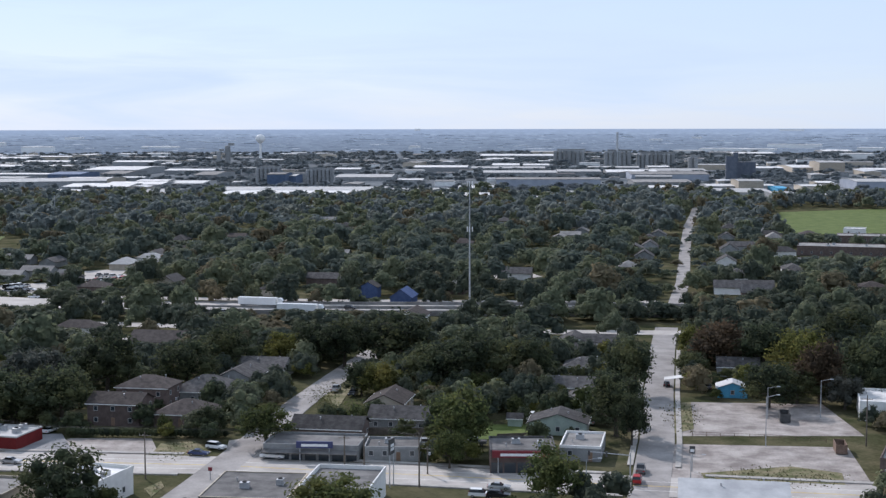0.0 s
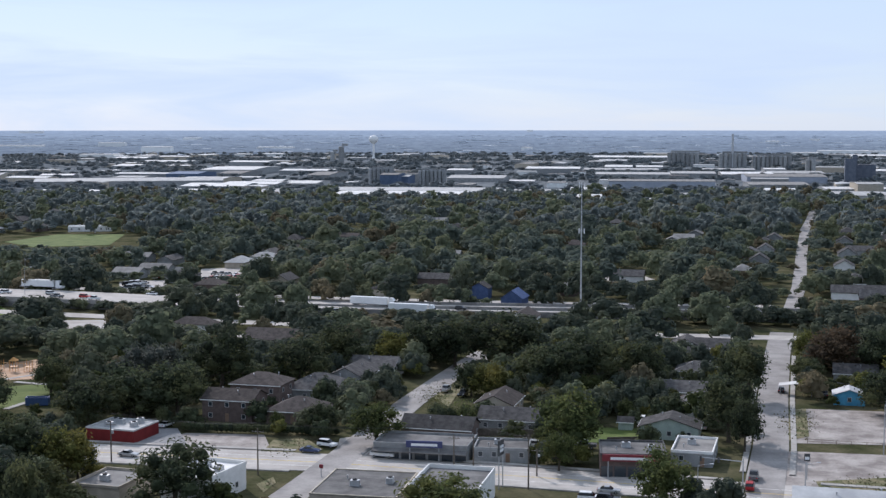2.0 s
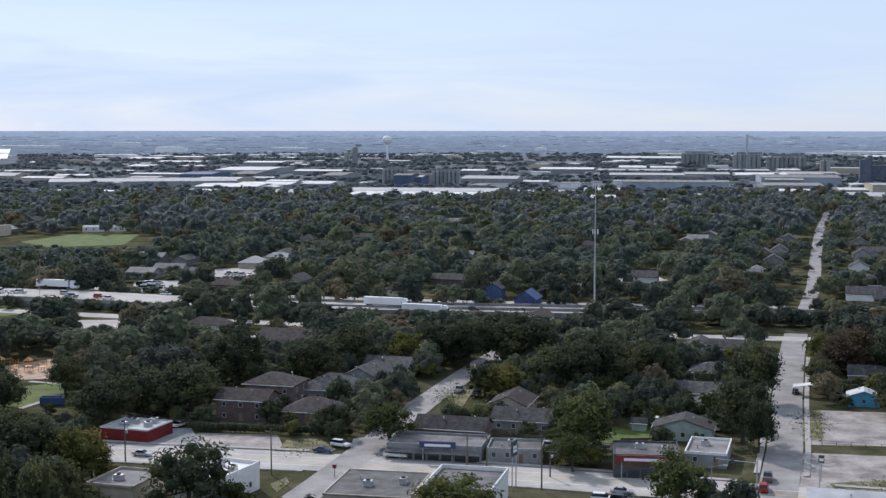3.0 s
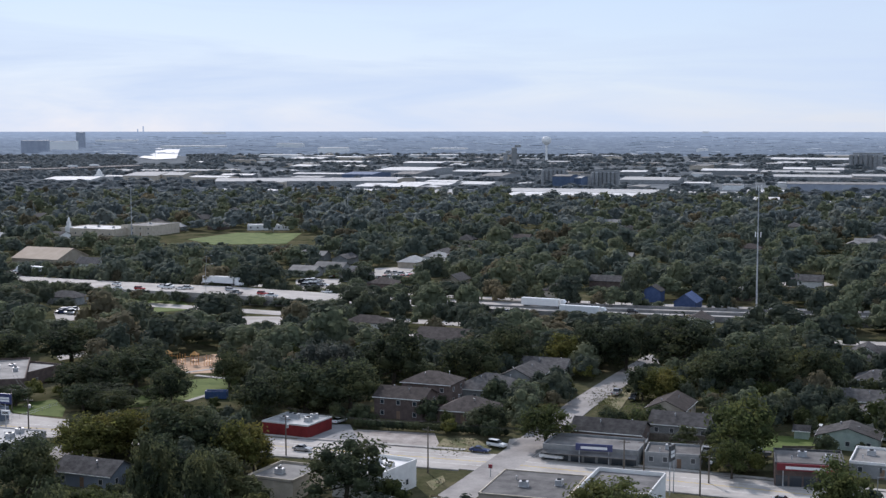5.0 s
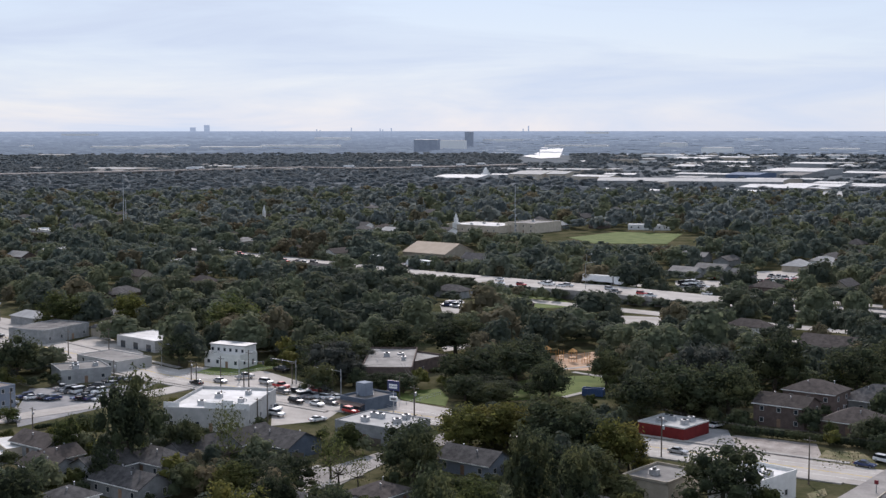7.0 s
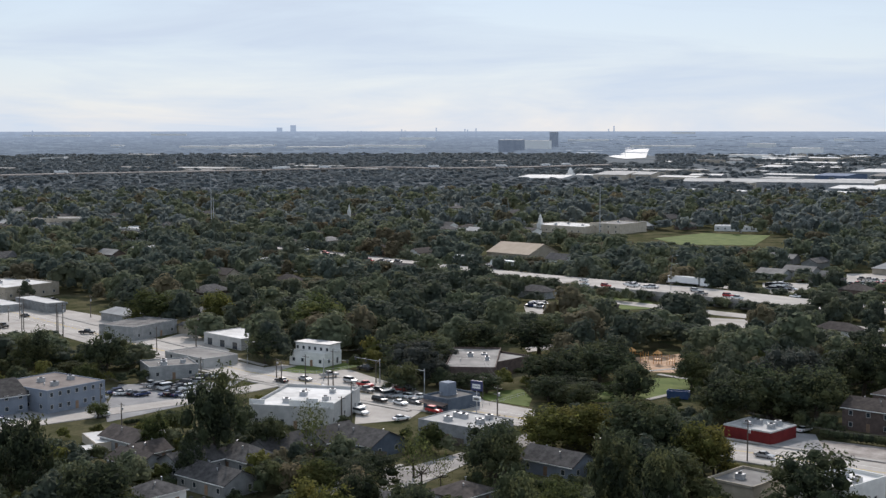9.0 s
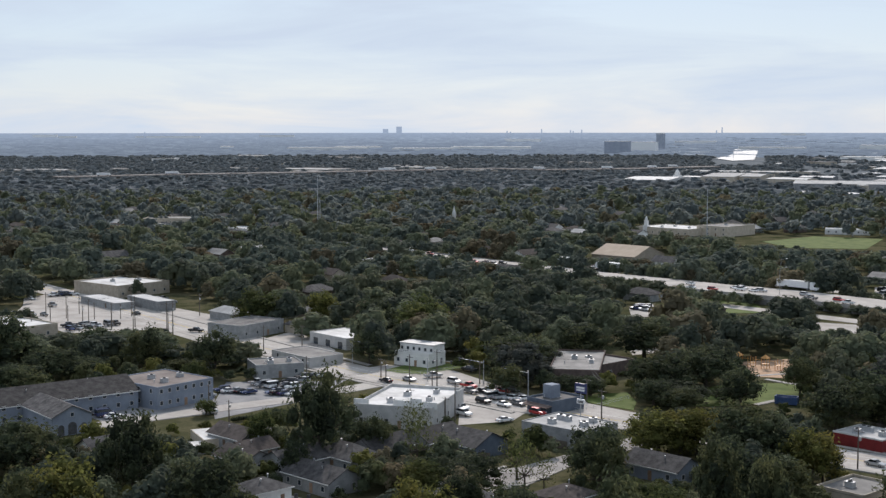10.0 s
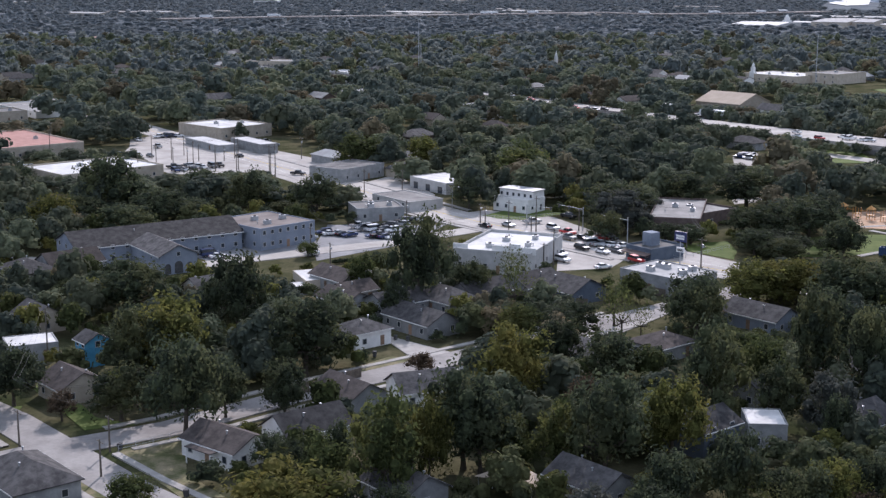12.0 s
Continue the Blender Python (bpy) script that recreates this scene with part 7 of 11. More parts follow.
car(-357.2, 374.0, 166, 'van', 'white')
car(-404.2, 329.7, -15, 'suv', 'blue')
car(-403.5, 333.2, 166, 'sedan', 'silver')
car(-402.9, 337.2, 166, 'sedan', 'black')
car(-402.4, 341.6, -17, 'sedan', 'silver')
car(-401.7, 345.6, -17, 'van', 'grey')
car(-401.4, 348.9, 162, 'pickup', 'black')
car(-528.4, 402.5, 252, 'suv', 'silver')
car(-524.5, 403.3, 71, 'sedan', 'blue')
car(-520.4, 403.9, 72, 'sedan', 'blue')
car(-491.8, 392.6, 249, 'pickup', 'white')
car(-490.5, 394.9, 251, 'suv', 'grey')
car(-489.3, 397.2, 71, 'van', 'blue')
car(-487.8, 400.4, 70, 'sedan', 'white')
car(-440.8, 406.7, 248, 'suv', 'blue')
car(-435.7, 405.9, 67, 'sedan', 'white')
car(-431.5, 406.2, 252, 'sedan', 'silver')
car(-463.6, 319.8, 250, 'pickup', 'grey')
car(-464.2, 323.4, 68, 'pickup', 'silver')
car(-464.9, 326.6, 71, 'suv', 'silver')
car(-461.5, 298.3, 253, 'suv', 'grey')
car(-457.7, 298.3, 71, 'suv', 'white')
car(-454.7, 298.4, 248, 'sedan', 'white')
car(-451.4, 298.9, 252, 'pickup', 'black')
car(-363.1, 353.4, 19, 'pickup', 'black')
car(-529.4, 396.5, 20, 'van', 'blue')
car(-347.0, 390.4, 251, 'suv', 'white')
car(-346.0, 392.5, 250, 'suv', 'black')
car(-345.0, 394.9, 71, 'suv', 'red')
car(-344.4, 397.2, 71, 'sedan', 'silver')
car(-343.1, 398.6, 67, 'sedan', 'white')
car(-341.9, 401.0, 252, 'sedan', 'black')
car(-276.2, 369.8, 253, 'suv', 'blue')
car(-275.4, 370.9, 72, 'suv', 'white')
car(-274.4, 373.3, 67, 'pickup', 'white')
car(-214.7, 413.4, 251, 'sedan', 'black')
car(-213.1, 413.8, 68, 'pickup', 'grey')
car(-211.2, 414.6, 68, 'sedan', 'white')
car(-209.5, 415.5, 72, 'sedan', 'white')
car(-341.9, 392.3, 71, 'sedan', 'grey')
car(-341.0, 395.0, 70, 'suv', 'grey')
car(-340.2, 396.5, 71, 'van', 'silver')
car(-198.6, 622.5, 78, 'van', 'black')
car(-197.2, 623.7, 258, 'sedan', 'silver')
car(-196.5, 625.0, 78, 'van', 'white')
car(-195.0, 626.3, 257, 'van', 'white')
car(-194.1, 627.5, 83, 'suv', 'white')
car(-193.2, 628.4, 261, 'sedan', 'white')
car(-191.7, 629.6, 81, 'sedan', 'silver')
car(-168.9, 671.2, 260, 'pickup', 'grey')
car(-165.1, 670.4, 78, 'pickup', 'silver')
car(-161.4, 669.2, 81, 'suv', 'silver')
car(-157.7, 668.3, 258, 'sedan', 'white')
car(-193.1, 650.4, 78, 'sedan', 'white')
car(-191.4, 653.8, 81, 'suv', 'red')
car(-318.8, 702.0, 57, 'suv', 'silver')
car(-315.6, 702.8, 59, 'sedan', 'white')
car(-261.3, 503.5, 260, 'van', 'grey')
car(-260.4, 503.0, 83, 'suv', 'blue')
car(-259.1, 503.2, 261, 'suv', 'blue')
car(-257.4, 502.4, 260, 'suv', 'white')
car(-255.9, 502.2, 83, 'van', 'silver')
car(-254.3, 501.5, 259, 'suv', 'silver')
car(-261.4, 502.3, 249, 'suv', 'black')
car(-261.3, 503.8, 67, 'sedan', 'silver')
car(-259.9, 504.2, 251, 'van', 'blue')
car(-258.8, 504.6, 250, 'pickup', 'black')
car(-258.0, 505.7, 252, 'van', 'black')
car(61.2, 876.6, 82, 'sedan', 'white')
car(63.3, 869.4, 82, 'sedan', 'grey')
car(65.0, 863.2, 82, 'sedan', 'white')
car(-62.9, 696.1, 81, 'suv', 'grey')
car(-60.6, 696.5, 79, 'suv', 'blue')
car(-57.7, 696.3, 262, 'pickup', 'black')
car(134.6, 710.6, 260, 'sedan', 'black')
car(136.9, 716.7, 260, 'pickup', 'black')
car(114.9, 638.6, 260, 'sedan', 'black')
car(114.3, 626.6, 260, 'pickup', 'black')
car(31.3, 346.1, 80, 'suv', 'silver')
car(-169.8, 566.6, 166, 'sedan', 'white', 2.88)
car(-84.2, 529.0, -14, 'suv', 'silver', 1.34)
car(-49.6, 533.4, 166, 'pickup', 'grey', 1.1)
car(-37.0, 543.6, -14, 'suv', 'black', 1.02)
car(-245.3, 565.6, 166, 'sedan', 'white', 3.7)
car(-192.8, 549.3, -14, 'suv', 'red', 3.58)
car(-187.0, 543.6, 166, 'pickup', 'white', 3.49)
car(-398.6, 605.6, -14, 'suv', 'silver', 2.11)
car(-370.8, 593.5, 166, 'sedan', 'grey', 2.3)
car(-340.7, 609.0, -14, 'suv', 'black', 2.5)
car(-445.9, 617.3, 166, 'pickup', 'white', 1.81)
car(-413.8, 609.2, -14, 'suv', 'red', 2.01)
car(-233.6, 558.3, 166, 'sedan', 'white', 3.85)
car(-210.0, 557.1, -14, 'suv', 'silver', 3.82)
car(-204.0, 547.9, 166, 'pickup', 'grey', 3.74)
car(-377.5, 608.4, -14, 'suv', 'black', 2.25)
car(-262.4, 557.1, 166, 'sedan', 'white', 3.49)
car(-250.9, 554.8, -14, 'suv', 'red', 3.63)
car(-240.4, 559.7, 166, 'pickup', 'white', 3.77)
car(-230.2, 559.3, -14, 'suv', 'silver', 3.9)
car(-408.5, 612.5, 166, 'sedan', 'grey', 2.05)
car(-396.3, 610.2, -14, 'suv', 'black', 2.13)
car(-486.7, 648.2, 166, 'pickup', 'white', 1.55)
car(-461.5, 634.6, -14, 'suv', 'red', 1.71)
car(-269.4, 571.2, 166, 'sedan', 'white', 3.4)
car(-241.0, 564.3, -14, 'suv', 'silver', 3.76)
semi_truck(-71.5, 549.2, -13, 1.24)
semi_truck(-53.6, 530.0, -13, 1.13)
semi_truck(-219.3, 575.3, -13, 3.96)
semi_truck(-334.3, 612.3, 167, 2.58)
semi_truck(-376.9, 629.2, 167, 2.26)

car(-526.8, 402.6, 74, 'pickup', 'white')
car(-524.5, 404.4, 80, 'sedan', 'silver')
car(-490.2, 379.5, -16, 'sedan', 'white')
car(-492.8, 393.4, 80, 'pickup', 'white')
car(-494, 398, 74, 'pickup', 'black')
car(-488.5, 397, 74, 'sedan', 'black')
car(-489.7, 401.6, 74, 'sedan', 'white')
car(-464.9, 370.2, 164, 'pickup', 'silver')
car(-412.1, 335.3, 74, 'pickup', 'black')
car(-406.9, 333.8, 164, 'sedan', 'black')
car(-411, 340.2, 164, 'sedan', 'black')
car(-409, 341.8, 74, 'suv', 'silver')
car(-404.8, 341.4, 80, 'pickup', 'white')
car(-416.7, 373, 164, 'sedan', 'black')
car(-444.6, 409.5, 164, 'suv', 'grey')
car(-442.5, 411.2, 80, 'pickup', 'grey')
car(-455.1, 343.4, 80, 'suv', 'silver')
car(-448.4, 346.7, 164, 'pickup', 'white')
car(-444.6, 349.9, -16, 'sedan', 'grey')
car(-358.3, 383.8, 164, 'sedan', 'white')
car(-355.8, 385.9, 164, 'suv', 'white')
car(-346.9, 387.4, 74, 'sedan', 'grey')

# ---- poles, lamps and masts ----
utility_pole(-5.0, 278.5, -10, 11.5)
utility_pole(-63.1, 285.7, -10, 10.1)
utility_pole(-3.4, 289.0, -10, 6.0)
utility_pole(-21.0, 286.8, -10, 9.2)
utility_pole(-17.1, 291.5, -10, 8.1)
utility_pole(-198.4, 283.4, -10, 9.9)
utility_pole(-215.6, 287.3, -10, 6.0)
utility_pole(-227.9, 316.5, -10, 11.4)
utility_pole(-245.3, 315.0, -10, 6.6)
utility_pole(-221.8, 329.4, -10, 6.5)
utility_pole(-166.0, 301.5, -10, 7.5)
utility_pole(-97.8, 293.3, -10, 9.3)
utility_pole(-199.7, 280.9, -10, 6.6)
utility_pole(-233.6, 311.0, -10, 10.1)
utility_pole(-264.1, 301.4, -10, 8.0)
utility_pole(-314.8, 337.5, -10, 8.5)
utility_pole(-308.2, 349.5, -10, 7.8)
utility_pole(-315.3, 320.3, -10, 6.6)
utility_pole(-164.4, 117.8, -10, 6.0)
utility_pole(-223.6, 149.3, -10, 10.7)
utility_pole(-166.0, 301.6, -10, 9.2)
utility_pole(-226.7, 312.5, -10, 6.0)
utility_pole(-212.6, 347.5, -10, 6.0)
utility_pole(-290.8, 416.4, -10, 8.4)
utility_pole(-408.7, 324.4, -10, 10.7)
utility_pole(-390.9, 349.2, -10, 11.9)
utility_pole(-364.4, 343.3, -10, 12.5)
utility_pole(-366.0, 341.9, -10, 12.5)
utility_pole(-519.4, 354.7, -10, 8.8)
utility_pole(-251.5, 320.6, -10, 6.0)
utility_pole(-207.6, 328.7, -10, 6.0)
utility_pole(-184.6, 326.9, -10, 6.0)
utility_pole(98.2, 314.0, -10, 12.0)
utility_pole(-172.5, 125.5, -10, 6.0)
utility_pole(-185.7, 117.8, -10, 6.0)
utility_pole(-243.6, 248.1, -10, 6.0)
utility_pole(-263.1, 260.4, -10, 6.0)
utility_pole(-415.7, 338.1, -10, 7.7)
utility_pole(-417.6, 346.7, -10, 6.7)
utility_pole(-420.5, 354.9, -10, 6.8)
utility_pole(-397.4, 343.6, -10, 6.5)
utility_pole(-412.8, 361.4, -10, 6.0)
street_lamp(74.9, 314.2, 0, 12.0)
street_lamp(82.2, 343.5, 0, 8.3)
street_lamp(51.6, 281.6, 0, 6.0)
street_lamp(28.6, 270.1, 0, 8.1)
street_lamp(96.0, 344.8, 0, 9.9)
street_lamp(-220.2, 554.3, 0, 15.6)
street_lamp(-273.7, 334.3, 0, 7.3)
street_lamp(-277.1, 983.3, 0, 16.0)
street_lamp(-250.6, 982.6, 0, 16.0)
street_lamp(-247.2, 623.4, 0, 12.3)
street_lamp(-190.1, 504.6, 0, 10.1)
street_lamp(-181.7, 373.7, 0, 6.0)
street_lamp(136.2, 473.1, 0, 9.9)
mast(10.8, 555.5, 51.3, 0.38, 'tall grey steel monopole mast with antennas', 2)
mast(-371.5, 811.1, 36.0, 0.4, 'tall slim grey steel mast', 0)
mast(-595.0, 691.6, 42.9, 0.35, 'tall slim grey steel mast', 0)
mast(-593.4, 691.9, 27.7, 0.4, 'tall slim grey steel mast', 0)
mast(-308.6, 1091.7, 18.7, 0.35, 'tall slim grey steel mast', 0)
mast(-316.3, 925.1, 14.1, 0.35, 'tall slim grey steel mast', 0)

utility_pole(-440, 347.2, -16, 10)
utility_pole(-431.3, 350.1, -16, 9)
utility_pole(-438, 362, -16, 8)
utility_pole(-414.7, 347.2, -16, 9)
utility_pole(-394.1, 340.6, -16, 10)
utility_pole(-382.5, 340.8, -16, 11)
utility_pole(-414.4, 368.4, -16, 12)
utility_pole(-367.6, 344, -16, 9)
utility_pole(-349, 328.7, -16, 9)
utility_pole(-471.4, 321.2, -16, 11)
utility_pole(-498.4, 370.1, -16, 9)
utility_pole(-393.8, 385.5, -16, 9)
utility_pole(-409.6, 316.6, -16, 8)

# ---- landmarks ----
water_tower(-370, 2799, 1.22)
silo_row(229, 2459, -6, 7, 3.7, 24, 'row of grey concrete grain silos', rows=2)
silo_row(295, 2299, -6, 6, 3.5, 26, 'row of grey concrete grain silos', rows=2)
silo_row(358, 2296, -6, 9, 3.3, 22, 'row of grey concrete grain silos', rows=2)
silo_row(-210, 1672, -6, 6, 2.4, 20, 'row of grey concrete grain silos', rows=2)
silo_row(-147, 1669, -6, 7, 2.3, 18, 'row of grey concrete grain silos', rows=2)
silo_row(-413, 2569, -6, 1, 4.3, 22, 'row of grey concrete grain silos', rows=1)
silo_row(-395, 2568, -6, 1, 5.3, 32, 'row of grey concrete grain silos', rows=1)
silo_row(378, 2060, -6, 2, 3.5, 22, 'row of grey concrete grain silos', rows=2)
chimney_stack(291, 2300, 59, 2.6)
flat_building(379, 1810, -8, 14, 14, 30, M_MILL, M_TAR, 'dark steel mill tower', units=0, front=0)
flat_building(385, 1812, -8, 6, 6, 35, M_MILL, M_TAR, 'slim dark mill head tower', units=0, front=0)
flat_building(404, 1840, -8, 25, 30, 22, M_MILL, M_TAR, 'dark grey industrial mill block', units=0, front=0)
flat_building(416, 1926, -8, 30, 30, 16, M_WALLGREY, M_ROOFGREY, 'dark grey industrial mill block', units=0, front=0)
flat_building(-186, 1718, -8, 60, 30, 13, M_WALLGREY, M_ROOFGREY, 'dark grey industrial mill block', units=0, front=0)
flat_building(-218, 1720, -8, 40, 30, 12, M_WALLGREY, M_ROOFGREY, 'dark grey industrial mill block', units=0, front=0)
steeple(-442.2, 865.2, -10, 3.6, 12.6, 'white church tower with a domed lantern', True)
steeple(-639.7, 912.3, -10, 2.2, 11.4, 'slender white church spire')
steeple(-843.3, 1741.6, -10, 9.0, 15.8, 'white square tower beside a warehouse', True)
far_block(4691, 26.53, 22, 60, 47, M_SLATE_HAZED, 'tall hazy blue-grey grain elevator tower', top=None)
far_block(3907, 28.28, 67, 60, 29, M_SLATE_HAZED, 'hazy blue-grey grain elevator block', top=None)
far_block(4261, 27.24, 84, 60, 23, M_WALLWHITE, 'white silo block among the trees', top=None)
# both refinery towers take the painted haze glow of M_DISTANCE
far_block(11125, 37.32, 37, 60, 69, M_DISTANCE, 'hazy refinery tower among the trees', top=M_DISTANCE)
far_block(11157, 37.88, 37, 60, 50, M_DISTANCE, 'hazy refinery tower among the trees', top=M_DISTANCE)
far_block(6867, 32.18, 175, 60, 8, M_WALLWHITE, 'long white far warehouse', top=None)
far_block(4291, 36.34, 185, 60, 4, M_WALLWHITE, 'long white far warehouse', top=None)
far_block(4440, 33.49, 252, 60, 6, M_WALLWHITE, 'long white far warehouse', top=None)
far_block(4668, 38.99, 153, 60, 4, M_WALLWHITE, 'long white far warehouse', top=None)
FAR = far_place(9000, 32.84)
chimney_stack(FAR[0], FAR[1], 25, 3.0, 'faint refinery flare stack on the horizon', z=FAR[2])
FAR = far_place(9000, 32.70)
chimney_stack(FAR[0], FAR[1], 22, 3.0, 'faint refinery flare stack on the horizon', z=FAR[2])
FAR = far_place(9000, 31.41)
chimney_stack(FAR[0], FAR[1], 31, 3.0, 'faint refinery flare stack on the horizon', z=FAR[2])
FAR = far_place(9000, 30.22)
chimney_stack(FAR[0], FAR[1], 27, 3.0, 'faint refinery flare stack on the horizon', z=FAR[2])
FAR = far_place(9000, 30.11)
chimney_stack(FAR[0], FAR[1], 24, 3.0, 'faint refinery flare stack on the horizon', z=FAR[2])
FAR = far_place(9000, 29.76)
chimney_stack(FAR[0], FAR[1], 29, 3.0, 'faint refinery flare stack on the horizon', z=FAR[2])
FAR = far_place(9000, 34.52)
chimney_stack(FAR[0], FAR[1], 20, 3.0, 'faint refinery flare stack on the horizon', z=FAR[2])
FAR = far_place(9000, 34.36)
chimney_stack(FAR[0], FAR[1], 18, 3.0, 'faint refinery flare stack on the horizon', z=FAR[2])
FAR = far_place(9000, 36.40)
chimney_stack(FAR[0], FAR[1], 16, 3.0, 'faint refinery flare stack on the horizon', z=FAR[2])
FAR = far_place(9000, 35.08)
chimney_stack(FAR[0], FAR[1], 20, 3.0, 'faint refinery flare stack on the horizon', z=FAR[2])
FAR = far_place(9000, 57.03)
chimney_stack(FAR[0], FAR[1], 22, 3.0, 'faint refinery flare stack on the horizon', z=FAR[2])
FAR = far_place(9000, 56.95)
chimney_stack(FAR[0], FAR[1], 22, 3.0, 'faint refinery flare stack on the horizon', z=FAR[2])
FAR = far_place(9000, 56.11)
chimney_stack(FAR[0], FAR[1], 24, 3.0, 'faint refinery flare stack on the horizon', z=FAR[2])
FAR = far_place(9000, 56.00)
chimney_stack(FAR[0], FAR[1], 24, 3.0, 'faint refinery flare stack on the horizon', z=FAR[2])
FAR = far_place(9000, 55.65)
chimney_stack(FAR[0], FAR[1], 24, 3.0, 'faint refinery flare stack on the horizon', z=FAR[2])
FAR = far_place(9000, 55.48)
chimney_stack(FAR[0], FAR[1], 22, 3.0, 'faint refinery flare stack on the horizon', z=FAR[2])
FAR = far_place(9000, 47.69)
chimney_stack(FAR[0], FAR[1], 22, 3.0, 'faint refinery flare stack on the horizon', z=FAR[2])
FAR = far_place(9000, 24.07)
chimney_stack(FAR[0], FAR[1], 37, 3.0, 'faint refinery flare stack on the horizon', z=FAR[2])
FAR = far_place(9000, 24.29)
chimney_stack(FAR[0], FAR[1], 27, 3.0, 'faint refinery flare stack on the horizon', z=FAR[2])
far_block(6694, 14.93, 83, 60, 6, M_WALLWHITE, 'pale far building in the plain', top=None)
far_block(4123, 11.76, 76, 60, 3, M_WALLWHITE, 'pale far building in the plain', top=None)
far_block(4113, 11.04, 30, 60, 3, M_WALLWHITE, 'pale far building in the plain', top=None)
far_block(3109, 12.88, 32, 60, 4, M_WALLWHITE, 'pale far building in the plain', top=None)
far_block(3147, 11.64, 45, 60, 4, M_WALLWHITE, 'pale far building in the plain', top=None)
far_block(3866, 1.17, 24, 60, 6, M_WALLWHITE, 'pale far building in the plain', top=None)
far_block(5397, -8.78, 44, 60, 7, M_WALLWHITE, 'pale far building in the plain', top=None)
far_block(6352, -10.44, 39, 60, 5, M_WALLWHITE, 'pale far building in the plain', top=None)
far_block(12368, -14.20, 203, 60, 10, M_WALLWHITE, 'pale far building in the plain', top=None)
far_block(13806, 1.04, 57, 60, 11, M_WALLWHITE, 'pale far building in the plain', top=None)
far_block(3500, -11.52, 115, 60, 6, M_WALLWHITE, 'pale far building in the plain', top=None)
far_block(3455, -12.98, 71, 60, 6, M_WALLWHITE, 'pale far building in the plain', top=None)
far_block(4084, -14.75, 84, 60, 7, M_WALLWHITE, 'pale far building in the plain', top=None)
far_block(3660, -17.25, 60, 60, 6, M_WALLWHITE, 'pale far building in the plain', top=None)
far_block(4250, -13.76, 70, 60, 5, M_WALLWHITE, 'pale far building in the plain', top=None)
far_block(2968, -16.72, 61, 60, 6, M_WALLWHITE, 'pale far building in the plain', top=None)
far_block(3298, -10.10, 61, 60, 5, M_WALLWHITE, 'pale far building in the plain', top=None)
far_block(3643, 16.35, 75, 60, 12, M_WALLWHITE, 'pale far building in the plain', top=None)
far_block(4677, 18.12, 86, 60, 10, M_WALLWHITE, 'pale far building in the plain', top=None)
far_block(4555, 22.06, 206, 60, 4, M_WALLWHITE, 'pale far building in the plain', top=None)
far_block(3146, 18.53, 90, 60, 4, M_WALLWHITE, 'pale far building in the plain', top=None)
far_block(6292, 25.11, 181, 60, 5, M_WALLWHITE, 'pale far building in the plain', top=None)
far_block(12101, 21.23, 199, 60, 10, M_WALLWHITE, 'pale far building in the plain', top=None)
far_block(4369, 40.27, 251, 60, 5, M_WALLWHITE, 'pale far building in the plain', top=None)
far_block(4758, 44.40, 39, 60, 4, M_WALLWHITE, 'pale far building in the plain', top=None)
far_block(10219, 42.35, 252, 60, 8, M_WALLWHITE, 'pale far building in the plain', top=None)
far_block(2976, 46.87, 49, 60, 4, M_WALLWHITE, 'pale far building in the plain', top=None)
far_block(9520, 50.70, 117, 60, 8, M_WALLWHITE, 'pale far building in the plain', top=None)
far_block(4054, 56.05, 25, 60, 3, M_WALLWHITE, 'pale far building in the plain', top=None)
far_block(10398, 51.57, 171, 60, 13, M_WALLWHITE, 'pale far building in the plain', top=None)
far_block(2971, 46.94, 43, 60, 4, M_WALLWHITE, 'pale far building in the plain', top=None)
far_block(9342, 46.76, 422, 60, 8, M_WALLWHITE, 'pale far building in the plain', top=None)
WATER = bmesh.new()
WATER.faces.new([WATER.verts.new((x, y, z + 1.2)) for x, y, z in (far_place(3255, 24.29)[:3], far_place(3038, 23.59)[:3], far_place(3143, 22.76)[:3], far_place(4671, 22.60)[:3], far_place(4922, 23.12)[:3], far_place(4443, 23.59)[:3], far_place(3719, 23.63)[:3])])
for dist_, az_ in ((3100, 24.0), (3250, 23.4), (3400, 23.2), (3150, 23.1)):
    keep_spot(*far_place(dist_, az_)[:2], 55)
    sight(*far_place(dist_ + 60, az_)[:2], 45, 0.5)
tagged(new('ship_channel', mesh_of('water', WATER, M_WATER)), 'bright water of the ship channel', 'water', kind='structure')

# ---- small things along the streets ----
skip(-137.6, 353.1, 8, M_SKIPBLUE, 'large dark blue steel skip by the park')
skip(86.0, 341.5, 80, M_DARKTRIM, 'black waste container on the car park')
skip(90.6, 308.6, 80, M_RUST, 'rusty scrap container at the fence')
play_set(-165.8, 401.7, -4)
rail_fence([(59.8, 324.8), (69.5, 322.9), (79.9, 321.0), (89.9, 317.5)])
rail_fence([(-261.9, 328.2), (-246.0, 328.9), (-239.7, 349.7)], label='grey wire fence round the white house', mat=M_STEEL)
rail_fence([(-193.5, 319.4), (-178.0, 311.1), (-175.7, 334.5)], label='low fence by the forecourt', mat=M_STEEL)
rail_fence([(-171.5, 126.4), (-169.1, 138.2)], label='thin wire garden fence', mat=M_STEEL)
carport(-112.7, 151.5, -8, 8.5, 6, 2.6, M_TANROOF, 'cream metal carport with open sides')
carport(67.2, 383.9, -10, 9, 4, 2.8, M_ROOFWHITE, 'white open carport frame by the street')
wheelie_bin(-182.2, 204.3, 20)
wheelie_bin(-179.7, 205.3, 20)
wheelie_bin(-178.0, 187.7, 20)
